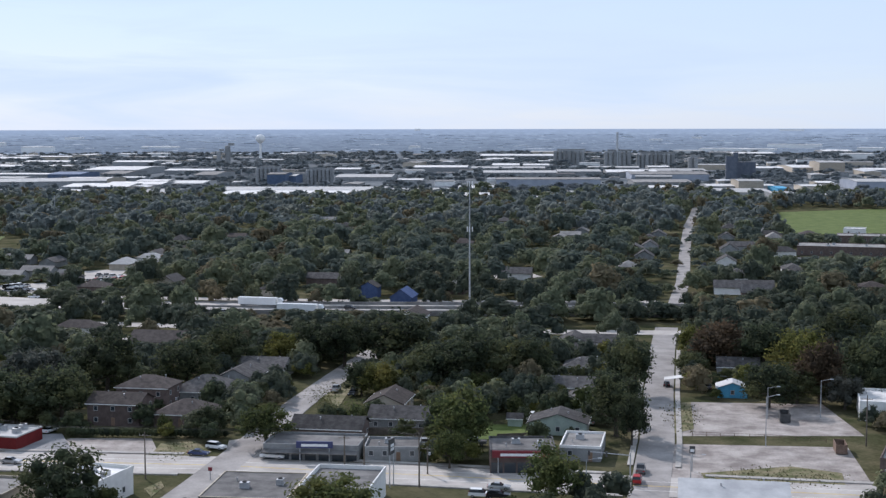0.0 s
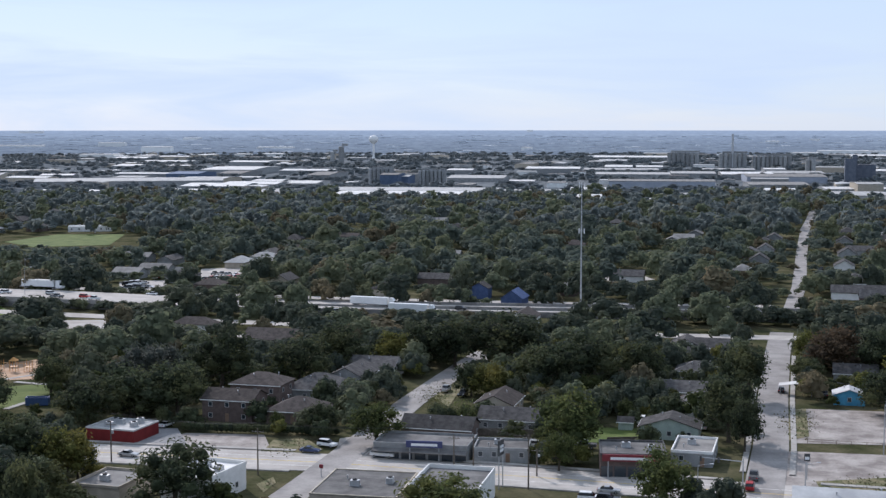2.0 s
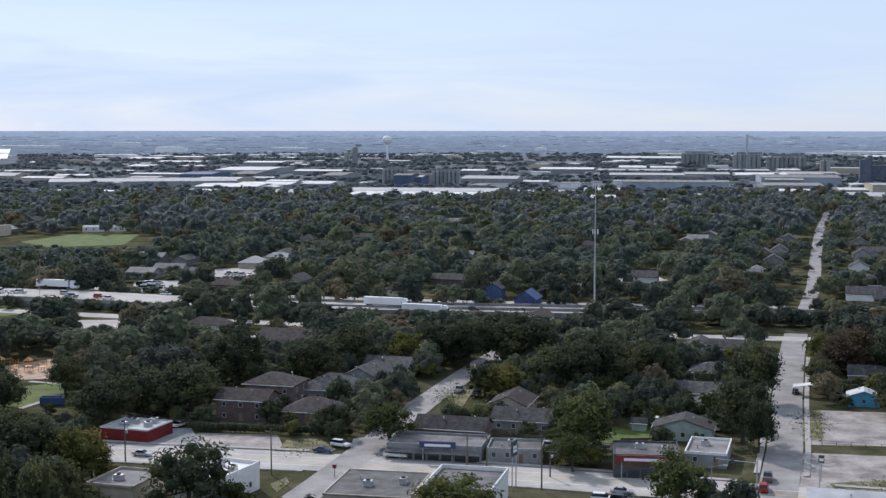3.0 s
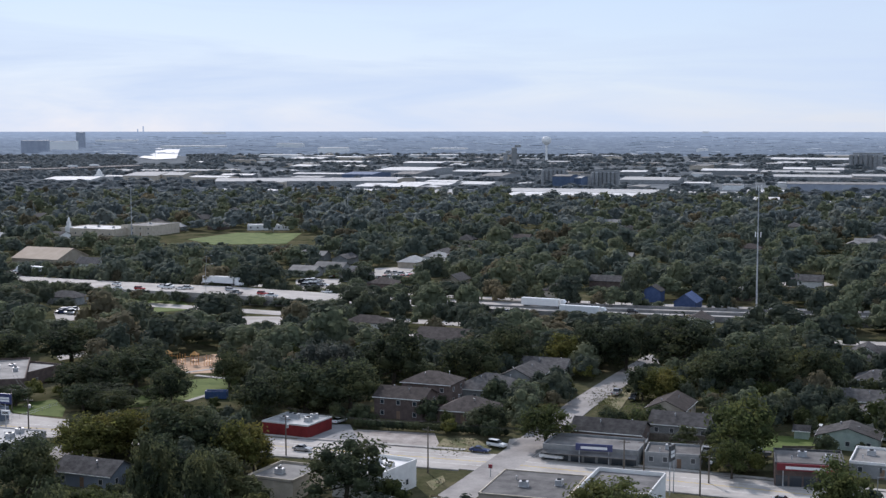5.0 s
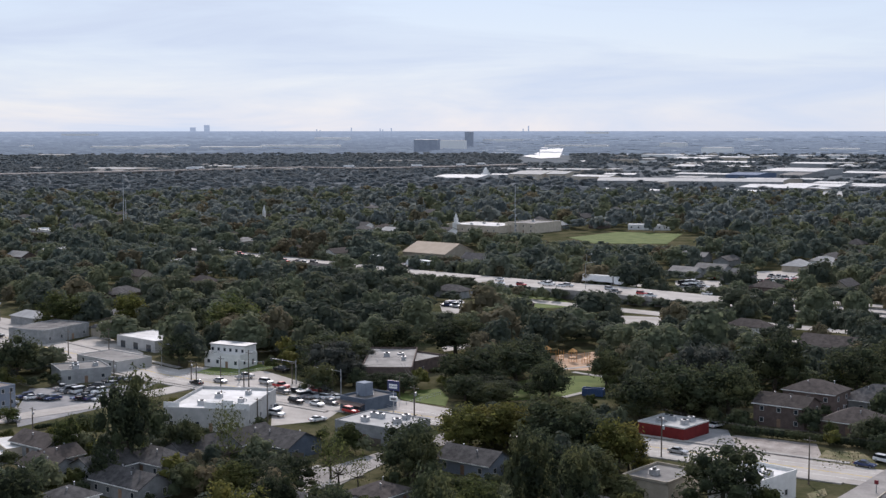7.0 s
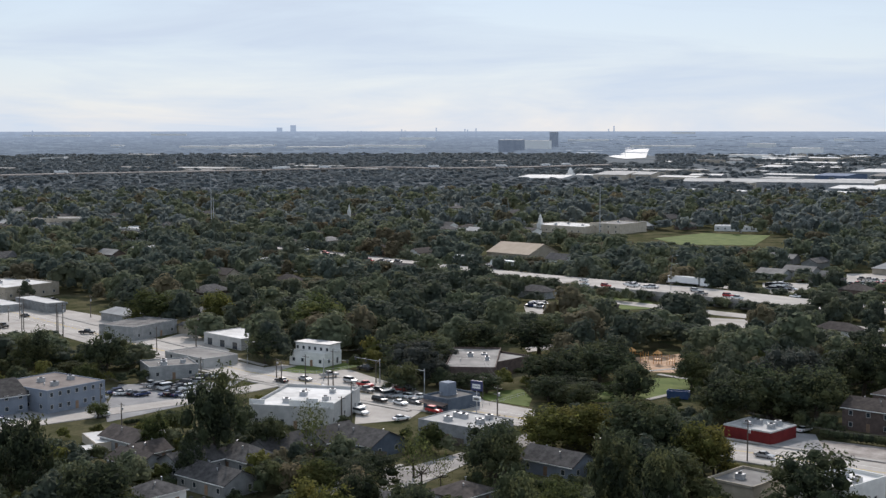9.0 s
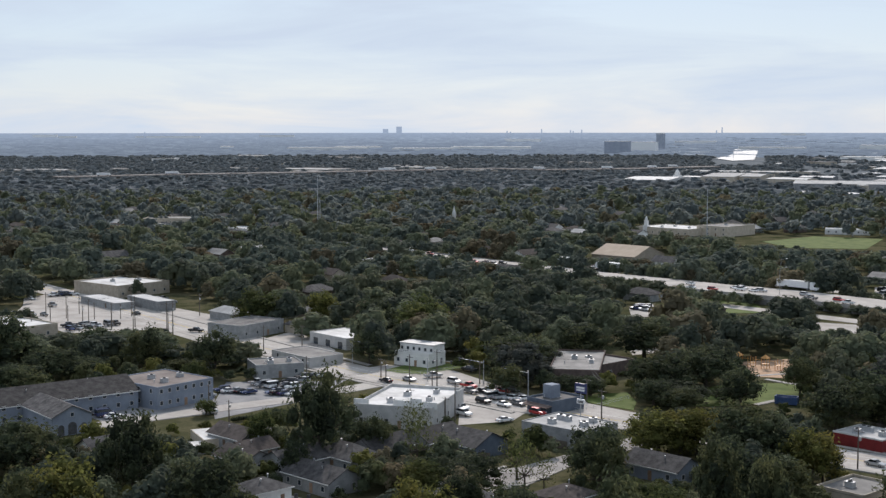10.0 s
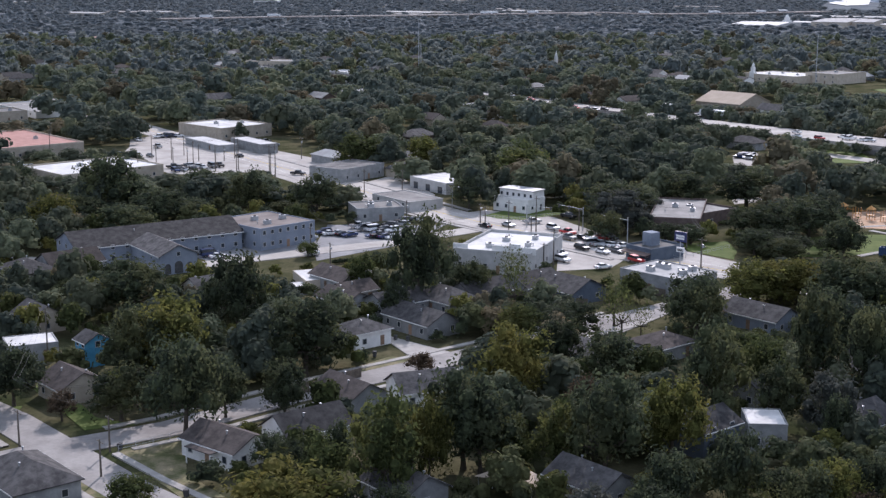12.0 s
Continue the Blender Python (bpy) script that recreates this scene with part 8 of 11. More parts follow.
wheelie_bin(-177.2, 192.5, 20)
wheelie_bin(-171.9, 127.0, 20)
wheelie_bin(-148.5, 120.9, 20)
sign_board(-49.2, 284.7, -10, 0.8, 0.8, 2.0, M_SIGNRED, 'red octagonal-size stop sign on a post', 0)
sign_board(-10.7, 278.9, 70, 2.6, 3.2, 7.0, M_DARKTRIM, 'dark pylon sign on two posts by the avenue', 2, 2)
sign_board(-175.0, 306.7, -6, 3.6, 2.6, 6.2, M_SIGNBLUE, 'navy pylon sign with white bars above a letter board', 2, 1)
sign_board(-174.6, 306.1, -6, 2.4, 1.2, 3.6, M_SIGNWHITE, 'white letter board under the pylon sign', 2, 1, M_DARKTRIM)
sign_board(53.6, 291.0, -10, 1.2, 1.6, 4.0, M_DARKTRIM, 'small dark sign on a post', 1, 1)
sign_board(-28.6, 300.0, -3, 8.2, 1.5, 3.2, M_SIGNBLUE, 'navy shop sign above the roof edge with white bars', 1, 2)
sign_board(16.7, 288.7, -2, 12.5, 1.5, 3.7, M_SIGNRED, 'red shop fascia sign with white bars', 1, 2)
traffic_light(-220.7, 329.8, 180)
traffic_light(-236.5, 323.7, 0)
traffic_light(-201.3, 323.2, 180)
traffic_light(38.7, 279.5, 170)
board_fence((12.7, 319.3), (22.1, 320.4))
board_fence((-227.6, 167.7), (-218.2, 153.9))
board_fence((-222.0, 150.7), (-218.2, 153.9))
board_fence((-173.0, 163.5), (-167.6, 172.5))
board_fence((-170.8, 274.6), (-159.3, 273.1))
board_fence((-170.8, 169.8), (-169.8, 180.8))
board_fence((-19.7, 326.6), (-4.7, 325.3))
board_fence((-182.2, 251.5), (-167.6, 253.2))
wire((-5.0, 278.5), (-17.1, 291.5))
wire((-63.1, 285.7), (-97.8, 293.3))
wire((-63.1, 285.7), (-21.0, 286.8))
wire((-3.4, 289.0), (-17.1, 291.5))
wire((-21.0, 286.8), (-3.4, 289.0))
wire((-198.4, 283.4), (-215.6, 287.3))
wire((-215.6, 287.3), (-199.7, 280.9))
wire((-245.3, 315.0), (-233.6, 311.0))
wire((-221.8, 329.4), (-207.6, 328.7))
wire((-221.8, 329.4), (-227.9, 316.5))
wire((-166.0, 301.5), (-184.6, 326.9))
wire((-264.1, 301.4), (-251.5, 320.6))
wire((-264.1, 301.4), (-245.3, 315.0))
wire((-314.8, 337.5), (-308.2, 349.5))
wire((-314.8, 337.5), (-315.3, 320.3))
wire((-308.2, 349.5), (-315.3, 320.3))
wire((-164.4, 117.8), (-185.7, 117.8))
wire((-223.6, 149.3), (-185.7, 117.8))
wire((-166.0, 301.6), (-184.6, 326.9))
wire((-212.6, 347.5), (-207.6, 328.7))
wire((-212.6, 347.5), (-221.8, 329.4))
wire((-408.7, 324.4), (-415.7, 338.1))
wire((-408.7, 324.4), (-397.4, 343.6))
wire((-390.9, 349.2), (-412.8, 361.4))
wire((-364.4, 343.3), (-390.9, 349.2))
wire((-366.0, 341.9), (-390.9, 349.2))
wire((-251.5, 320.6), (-233.6, 311.0))
wire((-184.6, 326.9), (-207.6, 328.7))
wire((-172.5, 125.5), (-185.7, 117.8))
wire((-243.6, 248.1), (-263.1, 260.4))
wire((-243.6, 248.1), (-215.6, 287.3))
wire((-263.1, 260.4), (-264.1, 301.4))
wire((-397.4, 343.6), (-415.7, 338.1))
wire((-412.8, 361.4), (-417.6, 346.7))
hedge((-90.1, 325.4), (-58.1, 323.4), 2.2, 2.4)
hedge((-57.9, 323.4), (-52.2, 324.5), 1.6, 1.6)
hedge((-200.8, 355.1), (-192.9, 366.6), 1.5, 1.5)
hedge((-54.4, 429.7), (-50.8, 429.7), 1.5, 1.5)
hedge((-288.9, 238.5), (-270.2, 225.6), 1.2, 1.2)
hedge((-244.0, 249.6), (-236.4, 265.3), 1.2, 1.3)
keep_line([(-1012, 2395), (-1315, 3114)], 30)
keep_line([(-1049, 2379), (-1364, 3093)], 30)

# ---- trees ----
tree(-73.3, 256.5, 19.4, 13.8, 'oak')
tree(-20.5, 249.9, 18.2, 11.0, 'fresh')
tree(21.5, 264.8, 14.4, 12.4, 'fresh')
tree(-41.3, 314.0, 14.7, 11.2, 'fresh')
tree(3.9, 309.3, 19.2, 14.9, 'fresh')
tree(1.3, 293.8, 8.8, 9.4, 'fresh')
tree(41.5, 324.9, 17.8, 16.1, 'oak')
tree(43.8, 314.5, 9.2, 13.3, 'oak')
tree(51.1, 374.4, 16.5, 15.7, 'oak')
tree(-17.4, 371.1, 13.3, 10.2, 'yellow')
tree(-3.1, 383.0, 20.4, 14.5, 'oak')
tree(9.7, 382.9, 22.3, 16.9, 'oak')
tree(24.3, 386.9, 16.9, 14.6, 'oak')
tree(9.3, 370.9, 9.9, 7.8, 'fresh')
tree(-30.5, 349.3, 6.8, 6.6, 'sparse')
tree(-21.5, 332.8, 9.7, 8.5, 'sparse')
tree(-27.0, 331.6, 9.7, 6.6, 'oak')
tree(-55.4, 323.9, 9.2, 8.2, 'oak')
tree(-67.5, 328.3, 4.9, 4.9, 'fresh')
tree(-96.6, 343.1, 19.9, 15.2, 'oak')
tree(-110.5, 360.7, 18.3, 16.4, 'grey')
tree(-93.1, 375.8, 21.6, 17.4, 'oak')
tree(-107.1, 339.9, 13.8, 8.6, 'oak')
tree(-72.6, 383.7, 20.8, 14.5, 'oak')
tree(-65.6, 410.1, 20.1, 14.6, 'oak')
tree(-77.4, 383.7, 9.5, 8.1, 'fresh')
tree(-48.7, 419.6, 16.4, 11.4, 'yellow')
tree(-39.1, 419.4, 18.4, 14.1, 'oak')
tree(-30.4, 419.4, 18.3, 15.8, 'oak')
tree(-14.7, 419.2, 26.4, 16.7, 'oak')
tree(-22.6, 375.1, 10.9, 9.5, 'oak')
tree(73.1, 401.2, 11.9, 8.1, 'oak')
tree(83.5, 413.3, 22.5, 15.6, 'brown')
tree(78.4, 428.2, 10.6, 11.7, 'yellow')
tree(96.1, 408.4, 18.3, 16.3, 'oak')
tree(102.5, 390.3, 21.5, 16.4, 'yellow')
tree(85.8, 357.4, 16.9, 12.4, 'oak')
tree(101.2, 364.6, 18.3, 17.2, 'brown')
tree(105.2, 355.1, 12.6, 9.7, 'grey')
tree(115.7, 369.8, 20.7, 17.9, 'oak')
tree(89.6, 418.1, 12.4, 8.8, 'brown')
tree(127.2, 427.7, 21.6, 17.0, 'oak')
tree(94.5, 362.5, 14.5, 9.9, 'oak')
tree(116.4, 362.2, 12.9, 9.9, 'oak')
tree(-146.5, 342.8, 13.6, 10.7, 'oak')
tree(-139.7, 368.5, 12.6, 10.6, 'oak')
tree(-166.4, 331.2, 14.0, 7.6, 'oak')
tree(-156.6, 327.7, 12.5, 6.4, 'oak')
tree(-180.8, 352.1, 12.0, 8.6, 'oak')
tree(-168.6, 368.9, 19.7, 11.9, 'oak')
tree(-210.9, 333.6, 19.1, 13.8, 'grey')
tree(-213.9, 332.5, 15.3, 8.1, 'oak')
tree(-215.9, 360.7, 10.2, 7.0, 'grey')
tree(-135.0, 282.5, 18.2, 11.2, 'yellow')
tree(-112.0, 274.5, 18.7, 14.5, 'oak')
tree(-101.0, 273.4, 15.5, 13.0, 'yellow')
tree(-108.8, 248.7, 12.5, 16.2, 'tall')
tree(-144.2, 284.9, 12.4, 9.4, 'oak')
tree(-99.6, 250.0, 17.0, 12.6, 'oak')
tree(-100.4, 279.0, 10.1, 8.8, 'oak')
tree(-140.8, 253.0, 14.7, 12.2, 'oak')
tree(-128.7, 290.9, 13.9, 10.8, 'oak')
tree(-154.0, 242.9, 9.2, 12.0, 'sparse')
tree(-155.4, 228.5, 14.7, 8.0, 'oak')
tree(-192.9, 242.1, 11.4, 9.4, 'oak')
tree(-190.1, 255.4, 9.3, 11.7, 'sparse')
tree(-163.4, 221.0, 12.0, 7.9, 'fresh')
tree(-124.0, 236.2, 14.2, 6.8, 'fresh')
tree(-115.9, 237.2, 12.8, 6.2, 'fresh')
tree(-143.9, 237.4, 5.4, 9.3, 'sparse')
tree(-193.9, 331.3, 13.0, 5.8, 'oak')
tree(-186.5, 332.5, 11.1, 5.4, 'oak')
tree(-204.9, 336.0, 11.4, 8.1, 'grey')
tree(-114.5, 326.4, 18.4, 13.1, 'oak')
tree(-107.1, 336.6, 18.8, 14.1, 'oak')
tree(-110.2, 372.6, 17.0, 14.6, 'grey')
tree(-208.0, 184.2, 15.9, 19.5, 'oak')
tree(-239.3, 182.5, 18.2, 12.9, 'oak')
tree(-196.7, 157.2, 18.3, 16.2, 'yellow')
tree(-168.5, 137.6, 14.8, 18.0, 'oak')
tree(-197.9, 151.5, 13.3, 14.9, 'oak')
tree(-178.6, 174.8, 17.6, 15.6, 'oak')
tree(-162.4, 154.0, 9.3, 11.6, 'oak')
tree(-171.2, 148.5, 8.8, 10.0, 'oak')
tree(-183.6, 136.2, 12.2, 9.9, 'oak')
tree(-191.2, 129.7, 6.7, 5.5, 'brown')
tree(-204.1, 128.9, 11.7, 11.0, 'oak')
tree(-162.0, 188.8, 7.2, 4.7, 'brown')
tree(-216.0, 230.3, 8.6, 9.9, 'fresh')
tree(-196.8, 228.4, 16.1, 21.6, 'oak')
tree(-192.3, 215.7, 7.8, 8.8, 'oak')
tree(-225.3, 272.9, 6.9, 11.3, 'sparse')
tree(-190.9, 240.5, 8.3, 9.6, 'oak')
tree(-175.4, 236.4, 9.4, 15.2, 'sparse')
tree(-263.9, 182.4, 9.3, 5.3, 'oak')
tree(-221.2, 211.4, 3.7, 2.6, 'oak')
tree(-284.7, 222.5, 3.5, 4.5, 'oak')
tree(-255.6, 251.9, 7.0, 4.6, 'fresh')
tree(-125.1, 137.7, 13.5, 16.9, 'fresh')
tree(-125.6, 119.2, 19.3, 11.7, 'yellow')
tree(-149.6, 111.7, 9.1, 6.2, 'fresh')
tree(-125.0, 155.6, 14.5, 16.6, 'oak')
tree(-137.3, 185.1, 15.6, 15.3, 'yellow')
tree(-129.9, 204.2, 12.9, 11.7, 'oak')
tree(-147.3, 235.4, 8.1, 12.0, 'sparse')
tree(-133.5, 241.4, 14.4, 14.1, 'oak')
tree(-100.5, 176.2, 13.3, 15.3, 'yellow')
tree(-105.8, 165.5, 14.3, 17.1, 'oak')
tree(-107.8, 201.8, 12.8, 16.9, 'oak')
tree(-106.7, 217.2, 10.6, 11.9, 'fresh')
tree(-100.0, 224.9, 11.9, 22.8, 'tall')
tree(-115.3, 274.4, 20.2, 16.0, 'oak')
tree(-138.3, 277.9, 18.1, 11.1, 'yellow')
tree(-132.6, 286.2, 13.8, 11.2, 'yellow')
tree(-87.4, 204.0, 11.6, 12.3, 'grey')
tree(-83.6, 164.4, 9.8, 14.0, 'oak')
tree(-113.4, 163.8, 9.7, 11.2, 'fresh')
tree(-90.4, 224.6, 10.6, 18.2, 'oak')
tree(-89.8, 156.6, 10.1, 11.4, 'oak')
tree(-121.8, 155.7, 12.5, 13.2, 'oak')
tree(-143.1, 207.1, 11.0, 11.0, 'oak')
tree(-121.5, 182.7, 7.4, 9.7, 'brown')
tree(-96.3, 203.9, 9.8, 11.7, 'oak')
tree(-74.7, 166.8, 8.9, 9.7, 'oak')
tree(-69.2, 176.5, 7.4, 9.9, 'oak')
tree(-124.4, 146.9, 7.5, 14.0, 'yellow')
tree(-80.3, 164.6, 8.0, 7.4, 'sparse')
tree(-84.4, 199.5, 6.3, 10.2, 'oak')
tree(-136.3, 139.9, 4.7, 9.7, 'oak')
tree(-330.2, 224.6, 15.1, 13.0, 'yellow')
tree(-348.1, 257.6, 23.1, 20.3, 'oak')
tree(-315.4, 285.4, 14.0, 14.2, 'oak')
tree(-341.5, 290.7, 19.6, 11.1, 'oak')
tree(-325.2, 257.9, 20.1, 11.1, 'oak')
tree(-295.8, 295.5, 16.2, 13.5, 'oak')
tree(-313.7, 238.6, 19.1, 9.8, 'oak')
tree(-398.1, 257.4, 18.4, 11.3, 'oak')
tree(-322.4, 266.5, 18.3, 6.9, 'oak')
tree(-307.4, 292.2, 14.4, 4.4, 'oak')
tree(-338.2, 217.9, 11.7, 6.5, 'oak')
tree(-338.1, 240.9, 16.1, 9.3, 'oak')
tree(-269.6, 337.8, 12.6, 10.9, 'oak')
tree(-262.3, 380.7, 24.7, 12.5, 'oak')
tree(-221.6, 352.2, 24.2, 12.2, 'oak')
tree(-206.1, 319.1, 11.0, 8.8, 'oak')
tree(-217.4, 382.2, 21.3, 12.7, 'oak')
tree(-202.2, 395.1, 25.8, 12.7, 'oak')
tree(-172.3, 347.8, 20.7, 11.2, 'oak')
tree(-166.2, 363.7, 21.3, 11.4, 'oak')
tree(-149.9, 346.3, 13.7, 4.6, 'oak')
tree(-161.6, 336.5, 21.7, 6.2, 'oak')
tree(-337.8, 395.5, 15.1, 13.0, 'yellow')
tree(-355.8, 380.1, 25.2, 14.0, 'fresh')
tree(-305.3, 385.7, 16.7, 13.3, 'oak')
tree(-283.5, 387.0, 25.6, 16.0, 'fresh')
tree(56.8, 160.5, 5.8, 5.6, 'yellow')
tree(2.8, 170.2, 6.0, 5.2, 'oak')
tree(-49.6, 162.9, 8.9, 7.6, 'oak')
tree(-66.6, 156.8, 7.5, 7.2, 'yellow')
tree(-86.4, 146.9, 11.6, 9.7, 'oak')
tree(-25.4, 168.5, 8.1, 6.4, 'yellow')
tree(-12.0, 170.0, 7.9, 5.7, 'fresh')
tree(-81.1, 150.0, 5.3, 5.5, 'oak')
tree(51.8, 162.9, 6.6, 6.1, 'oak')
tree(-34.9, 167.4, 9.9, 9.1, 'yellow')
tree(36.1, 167.2, 10.2, 8.2, 'fresh')
tree(-138.3, 101.3, 6.5, 5.1, 'oak')
tree(-42.0, 166.4, 5.2, 4.7, 'brown')
tree(-143.4, 94.9, 9.4, 6.8, 'tall')
tree(-148.3, 87.6, 5.5, 5.1, 'tall')
tree(-76.0, 154.6, 8.4, 7.2, 'yellow')
tree(-133.4, 109.1, 5.3, 4.8, 'tall')
tree(-17.2, 171.7, 6.1, 4.3, 'oak')
tree(17.6, 171.7, 6.9, 5.8, 'oak')
tree(-61.3, 161.3, 5.6, 4.7, 'oak')
tree(-94.8, 144.2, 10.0, 8.8, 'grey')
tree(30.4, 170.0, 6.7, 4.8, 'fresh')
tree(-102.1, 139.3, 6.2, 5.0, 'brown')
tree(9.5, 172.6, 9.9, 8.0, 'oak')
tree(56.1, 165.0, 9.1, 8.9, 'fresh')
tree(2.9, 174.4, 5.8, 4.7, 'grey')
tree(-6.1, 174.6, 10.8, 9.2, 'oak')
tree(-83.0, 154.0, 6.7, 6.5, 'tall')
tree(-116.9, 130.4, 7.6, 7.2, 'oak')
tree(-148.4, 93.5, 6.7, 4.9, 'tall')
tree(44.2, 169.8, 8.7, 9.0, 'oak')
tree(-92.2, 149.9, 7.2, 5.3, 'brown')
tree(26.3, 174.0, 11.8, 9.6, 'yellow')
tree(-138.9, 108.9, 7.0, 5.1, 'oak')
tree(33.0, 173.5, 7.9, 6.6, 'fresh')
tree(-121.8, 127.9, 6.0, 6.2, 'oak')
tree(-95.8, 148.5, 5.1, 3.9, 'fresh')
tree(-35.3, 173.3, 5.1, 4.3, 'oak')
tree(-29.5, 174.7, 6.0, 4.9, 'oak')
tree(-44.8, 171.6, 8.9, 8.6, 'brown')
tree(-61.2, 166.5, 8.1, 7.3, 'grey')
tree(-111.5, 138.0, 6.3, 4.7, 'oak')
tree(-49.6, 170.6, 7.8, 6.6, 'tall')
tree(-153.7, 89.3, 9.0, 7.8, 'grey')
tree(-22.1, 176.4, 10.6, 7.8, 'oak')
tree(14.8, 177.4, 12.6, 9.9, 'brown')
tree(-14.1, 178.0, 5.8, 5.3, 'fresh')
tree(53.1, 170.5, 12.4, 12.9, 'tall')
tree(-9.6, 179.0, 8.1, 5.9, 'brown')
tree(-152.0, 95.1, 5.0, 5.2, 'oak')
tree(-81.9, 159.7, 7.3, 5.3, 'fresh')
tree(41.7, 174.8, 5.7, 5.7, 'oak')
tree(-126.9, 127.6, 6.0, 6.2, 'brown')
tree(-39.5, 175.9, 8.1, 6.6, 'oak')
tree(-131.6, 123.8, 8.3, 5.8, 'oak')
tree(-0.6, 180.9, 10.2, 8.0, 'grey')
tree(47.0, 175.2, 7.2, 5.9, 'tall')
tree(-60.3, 171.3, 6.7, 5.7, 'grey')
tree(-67.4, 169.0, 9.2, 6.7, 'brown')
tree(36.0, 178.4, 10.0, 8.0, 'oak')
tree(-155.2, 96.6, 6.9, 5.2, 'fresh')
tree(-31.6, 180.2, 6.3, 5.6, 'oak')
tree(-158.4, 92.1, 6.8, 5.3, 'tall')
tree(24.3, 181.8, 11.4, 11.1, 'fresh')
tree(61.8, 172.9, 7.8, 6.4, 'oak')
tree(-5.9, 183.6, 6.3, 6.6, 'oak')
tree(-54.7, 175.3, 10.7, 9.2, 'oak')
tree(42.5, 179.3, 9.1, 9.1, 'oak')
tree(4.0, 184.6, 7.2, 6.9, 'yellow')
tree(-64.3, 173.4, 7.1, 7.2, 'yellow')
tree(-24.4, 183.5, 7.0, 7.2, 'fresh')
tree(30.9, 182.7, 7.0, 5.7, 'brown')
tree(-36.7, 181.7, 8.9, 7.5, 'oak')
tree(10.2, 185.2, 6.6, 5.5, 'tall')
tree(-10.1, 185.3, 8.3, 7.4, 'brown')
tree(-135.5, 127.2, 8.1, 6.6, 'tall')
tree(-93.4, 160.8, 8.2, 6.5, 'yellow')
tree(-50.0, 179.1, 7.4, 6.7, 'yellow')
tree(-42.3, 181.2, 6.3, 5.1, 'oak')
tree(-72.3, 171.7, 9.5, 9.9, 'yellow')
tree(53.4, 178.9, 12.4, 11.0, 'brown')
tree(36.7, 183.4, 5.7, 5.7, 'fresh')
tree(-1.9, 187.2, 10.7, 7.6, 'grey')
tree(-62.7, 177.3, 6.5, 5.6, 'oak')
tree(47.5, 182.3, 8.2, 6.5, 'fresh')
tree(24.8, 186.8, 6.0, 6.3, 'oak')
tree(-30.0, 187.6, 6.9, 7.2, 'tall')
tree(-164.2, 95.9, 5.9, 6.2, 'grey')
tree(-35.7, 187.4, 8.9, 8.7, 'fresh')
tree(-11.6, 190.4, 5.2, 5.4, 'fresh')
tree(-74.7, 175.6, 6.3, 5.1, 'grey')
tree(-134.7, 135.7, 8.9, 8.8, 'fresh')
tree(62.2, 180.9, 9.3, 7.9, 'oak')
tree(-19.9, 190.5, 13.0, 13.5, 'oak')
tree(1.8, 191.5, 5.1, 3.8, 'fresh')
tree(-81.0, 173.7, 7.9, 5.7, 'oak')
tree(-43.7, 186.6, 11.6, 11.0, 'oak')
tree(8.7, 191.8, 8.1, 8.3, 'tall')
tree(-61.7, 181.9, 6.2, 6.0, 'fresh')
tree(-53.6, 185.2, 10.1, 8.0, 'fresh')
tree(-139.8, 133.3, 7.3, 7.6, 'oak')
tree(28.8, 191.1, 9.4, 9.2, 'yellow')
tree(57.7, 184.5, 5.6, 4.1, 'oak')
tree(-71.0, 179.8, 6.2, 5.8, 'oak')
tree(-96.3, 168.0, 7.7, 5.9, 'oak')
tree(21.2, 192.5, 12.5, 9.2, 'yellow')
tree(-128.8, 145.5, 5.2, 4.6, 'grey')
tree(-2.8, 194.5, 5.2, 5.2, 'fresh')
tree(-27.3, 192.8, 5.8, 4.2, 'tall')
tree(-9.5, 194.8, 7.6, 6.9, 'tall')
tree(47.7, 189.2, 11.7, 8.8, 'grey')
tree(-33.2, 192.4, 5.1, 5.1, 'oak')
tree(55.1, 188.0, 9.4, 9.2, 'fresh')
tree(-39.5, 192.2, 11.8, 10.9, 'tall')
tree(66.6, 184.8, 5.1, 5.4, 'oak')
tree(40.5, 193.2, 11.0, 9.5, 'oak')
tree(-19.4, 196.5, 5.7, 5.2, 'fresh')
tree(-74.7, 182.9, 8.4, 5.9, 'tall')
tree(33.4, 194.9, 6.3, 4.8, 'fresh')
tree(15.4, 197.2, 7.7, 7.1, 'fresh')
tree(-63.8, 187.6, 9.8, 7.1, 'oak')
tree(-130.2, 149.8, 8.8, 8.7, 'oak')
tree(-1.3, 198.5, 8.1, 7.4, 'fresh')
tree(-58.3, 190.0, 8.2, 8.4, 'fresh')
tree(-70.8, 186.2, 6.5, 5.9, 'oak')
tree(-117.4, 161.1, 5.8, 5.3, 'fresh')
tree(6.8, 199.5, 7.0, 6.7, 'fresh')
tree(-29.5, 197.6, 8.0, 8.3, 'oak')
tree(45.9, 194.5, 7.4, 7.1, 'oak')
tree(-34.3, 196.9, 5.8, 5.5, 'tall')
tree(-146.7, 135.9, 6.5, 6.6, 'oak')
tree(20.5, 199.4, 10.7, 8.6, 'oak')
tree(65.0, 189.8, 7.6, 6.6, 'fresh')
tree(-10.4, 200.8, 5.7, 5.1, 'oak')
tree(-47.8, 195.9, 9.4, 7.4, 'oak')
tree(-53.3, 194.5, 8.1, 8.2, 'oak')
tree(54.6, 194.1, 6.8, 5.6, 'oak')
tree(-16.6, 201.2, 10.9, 8.7, 'brown')
tree(2.7, 202.2, 9.2, 7.1, 'fresh')
tree(59.7, 193.6, 6.4, 5.3, 'oak')
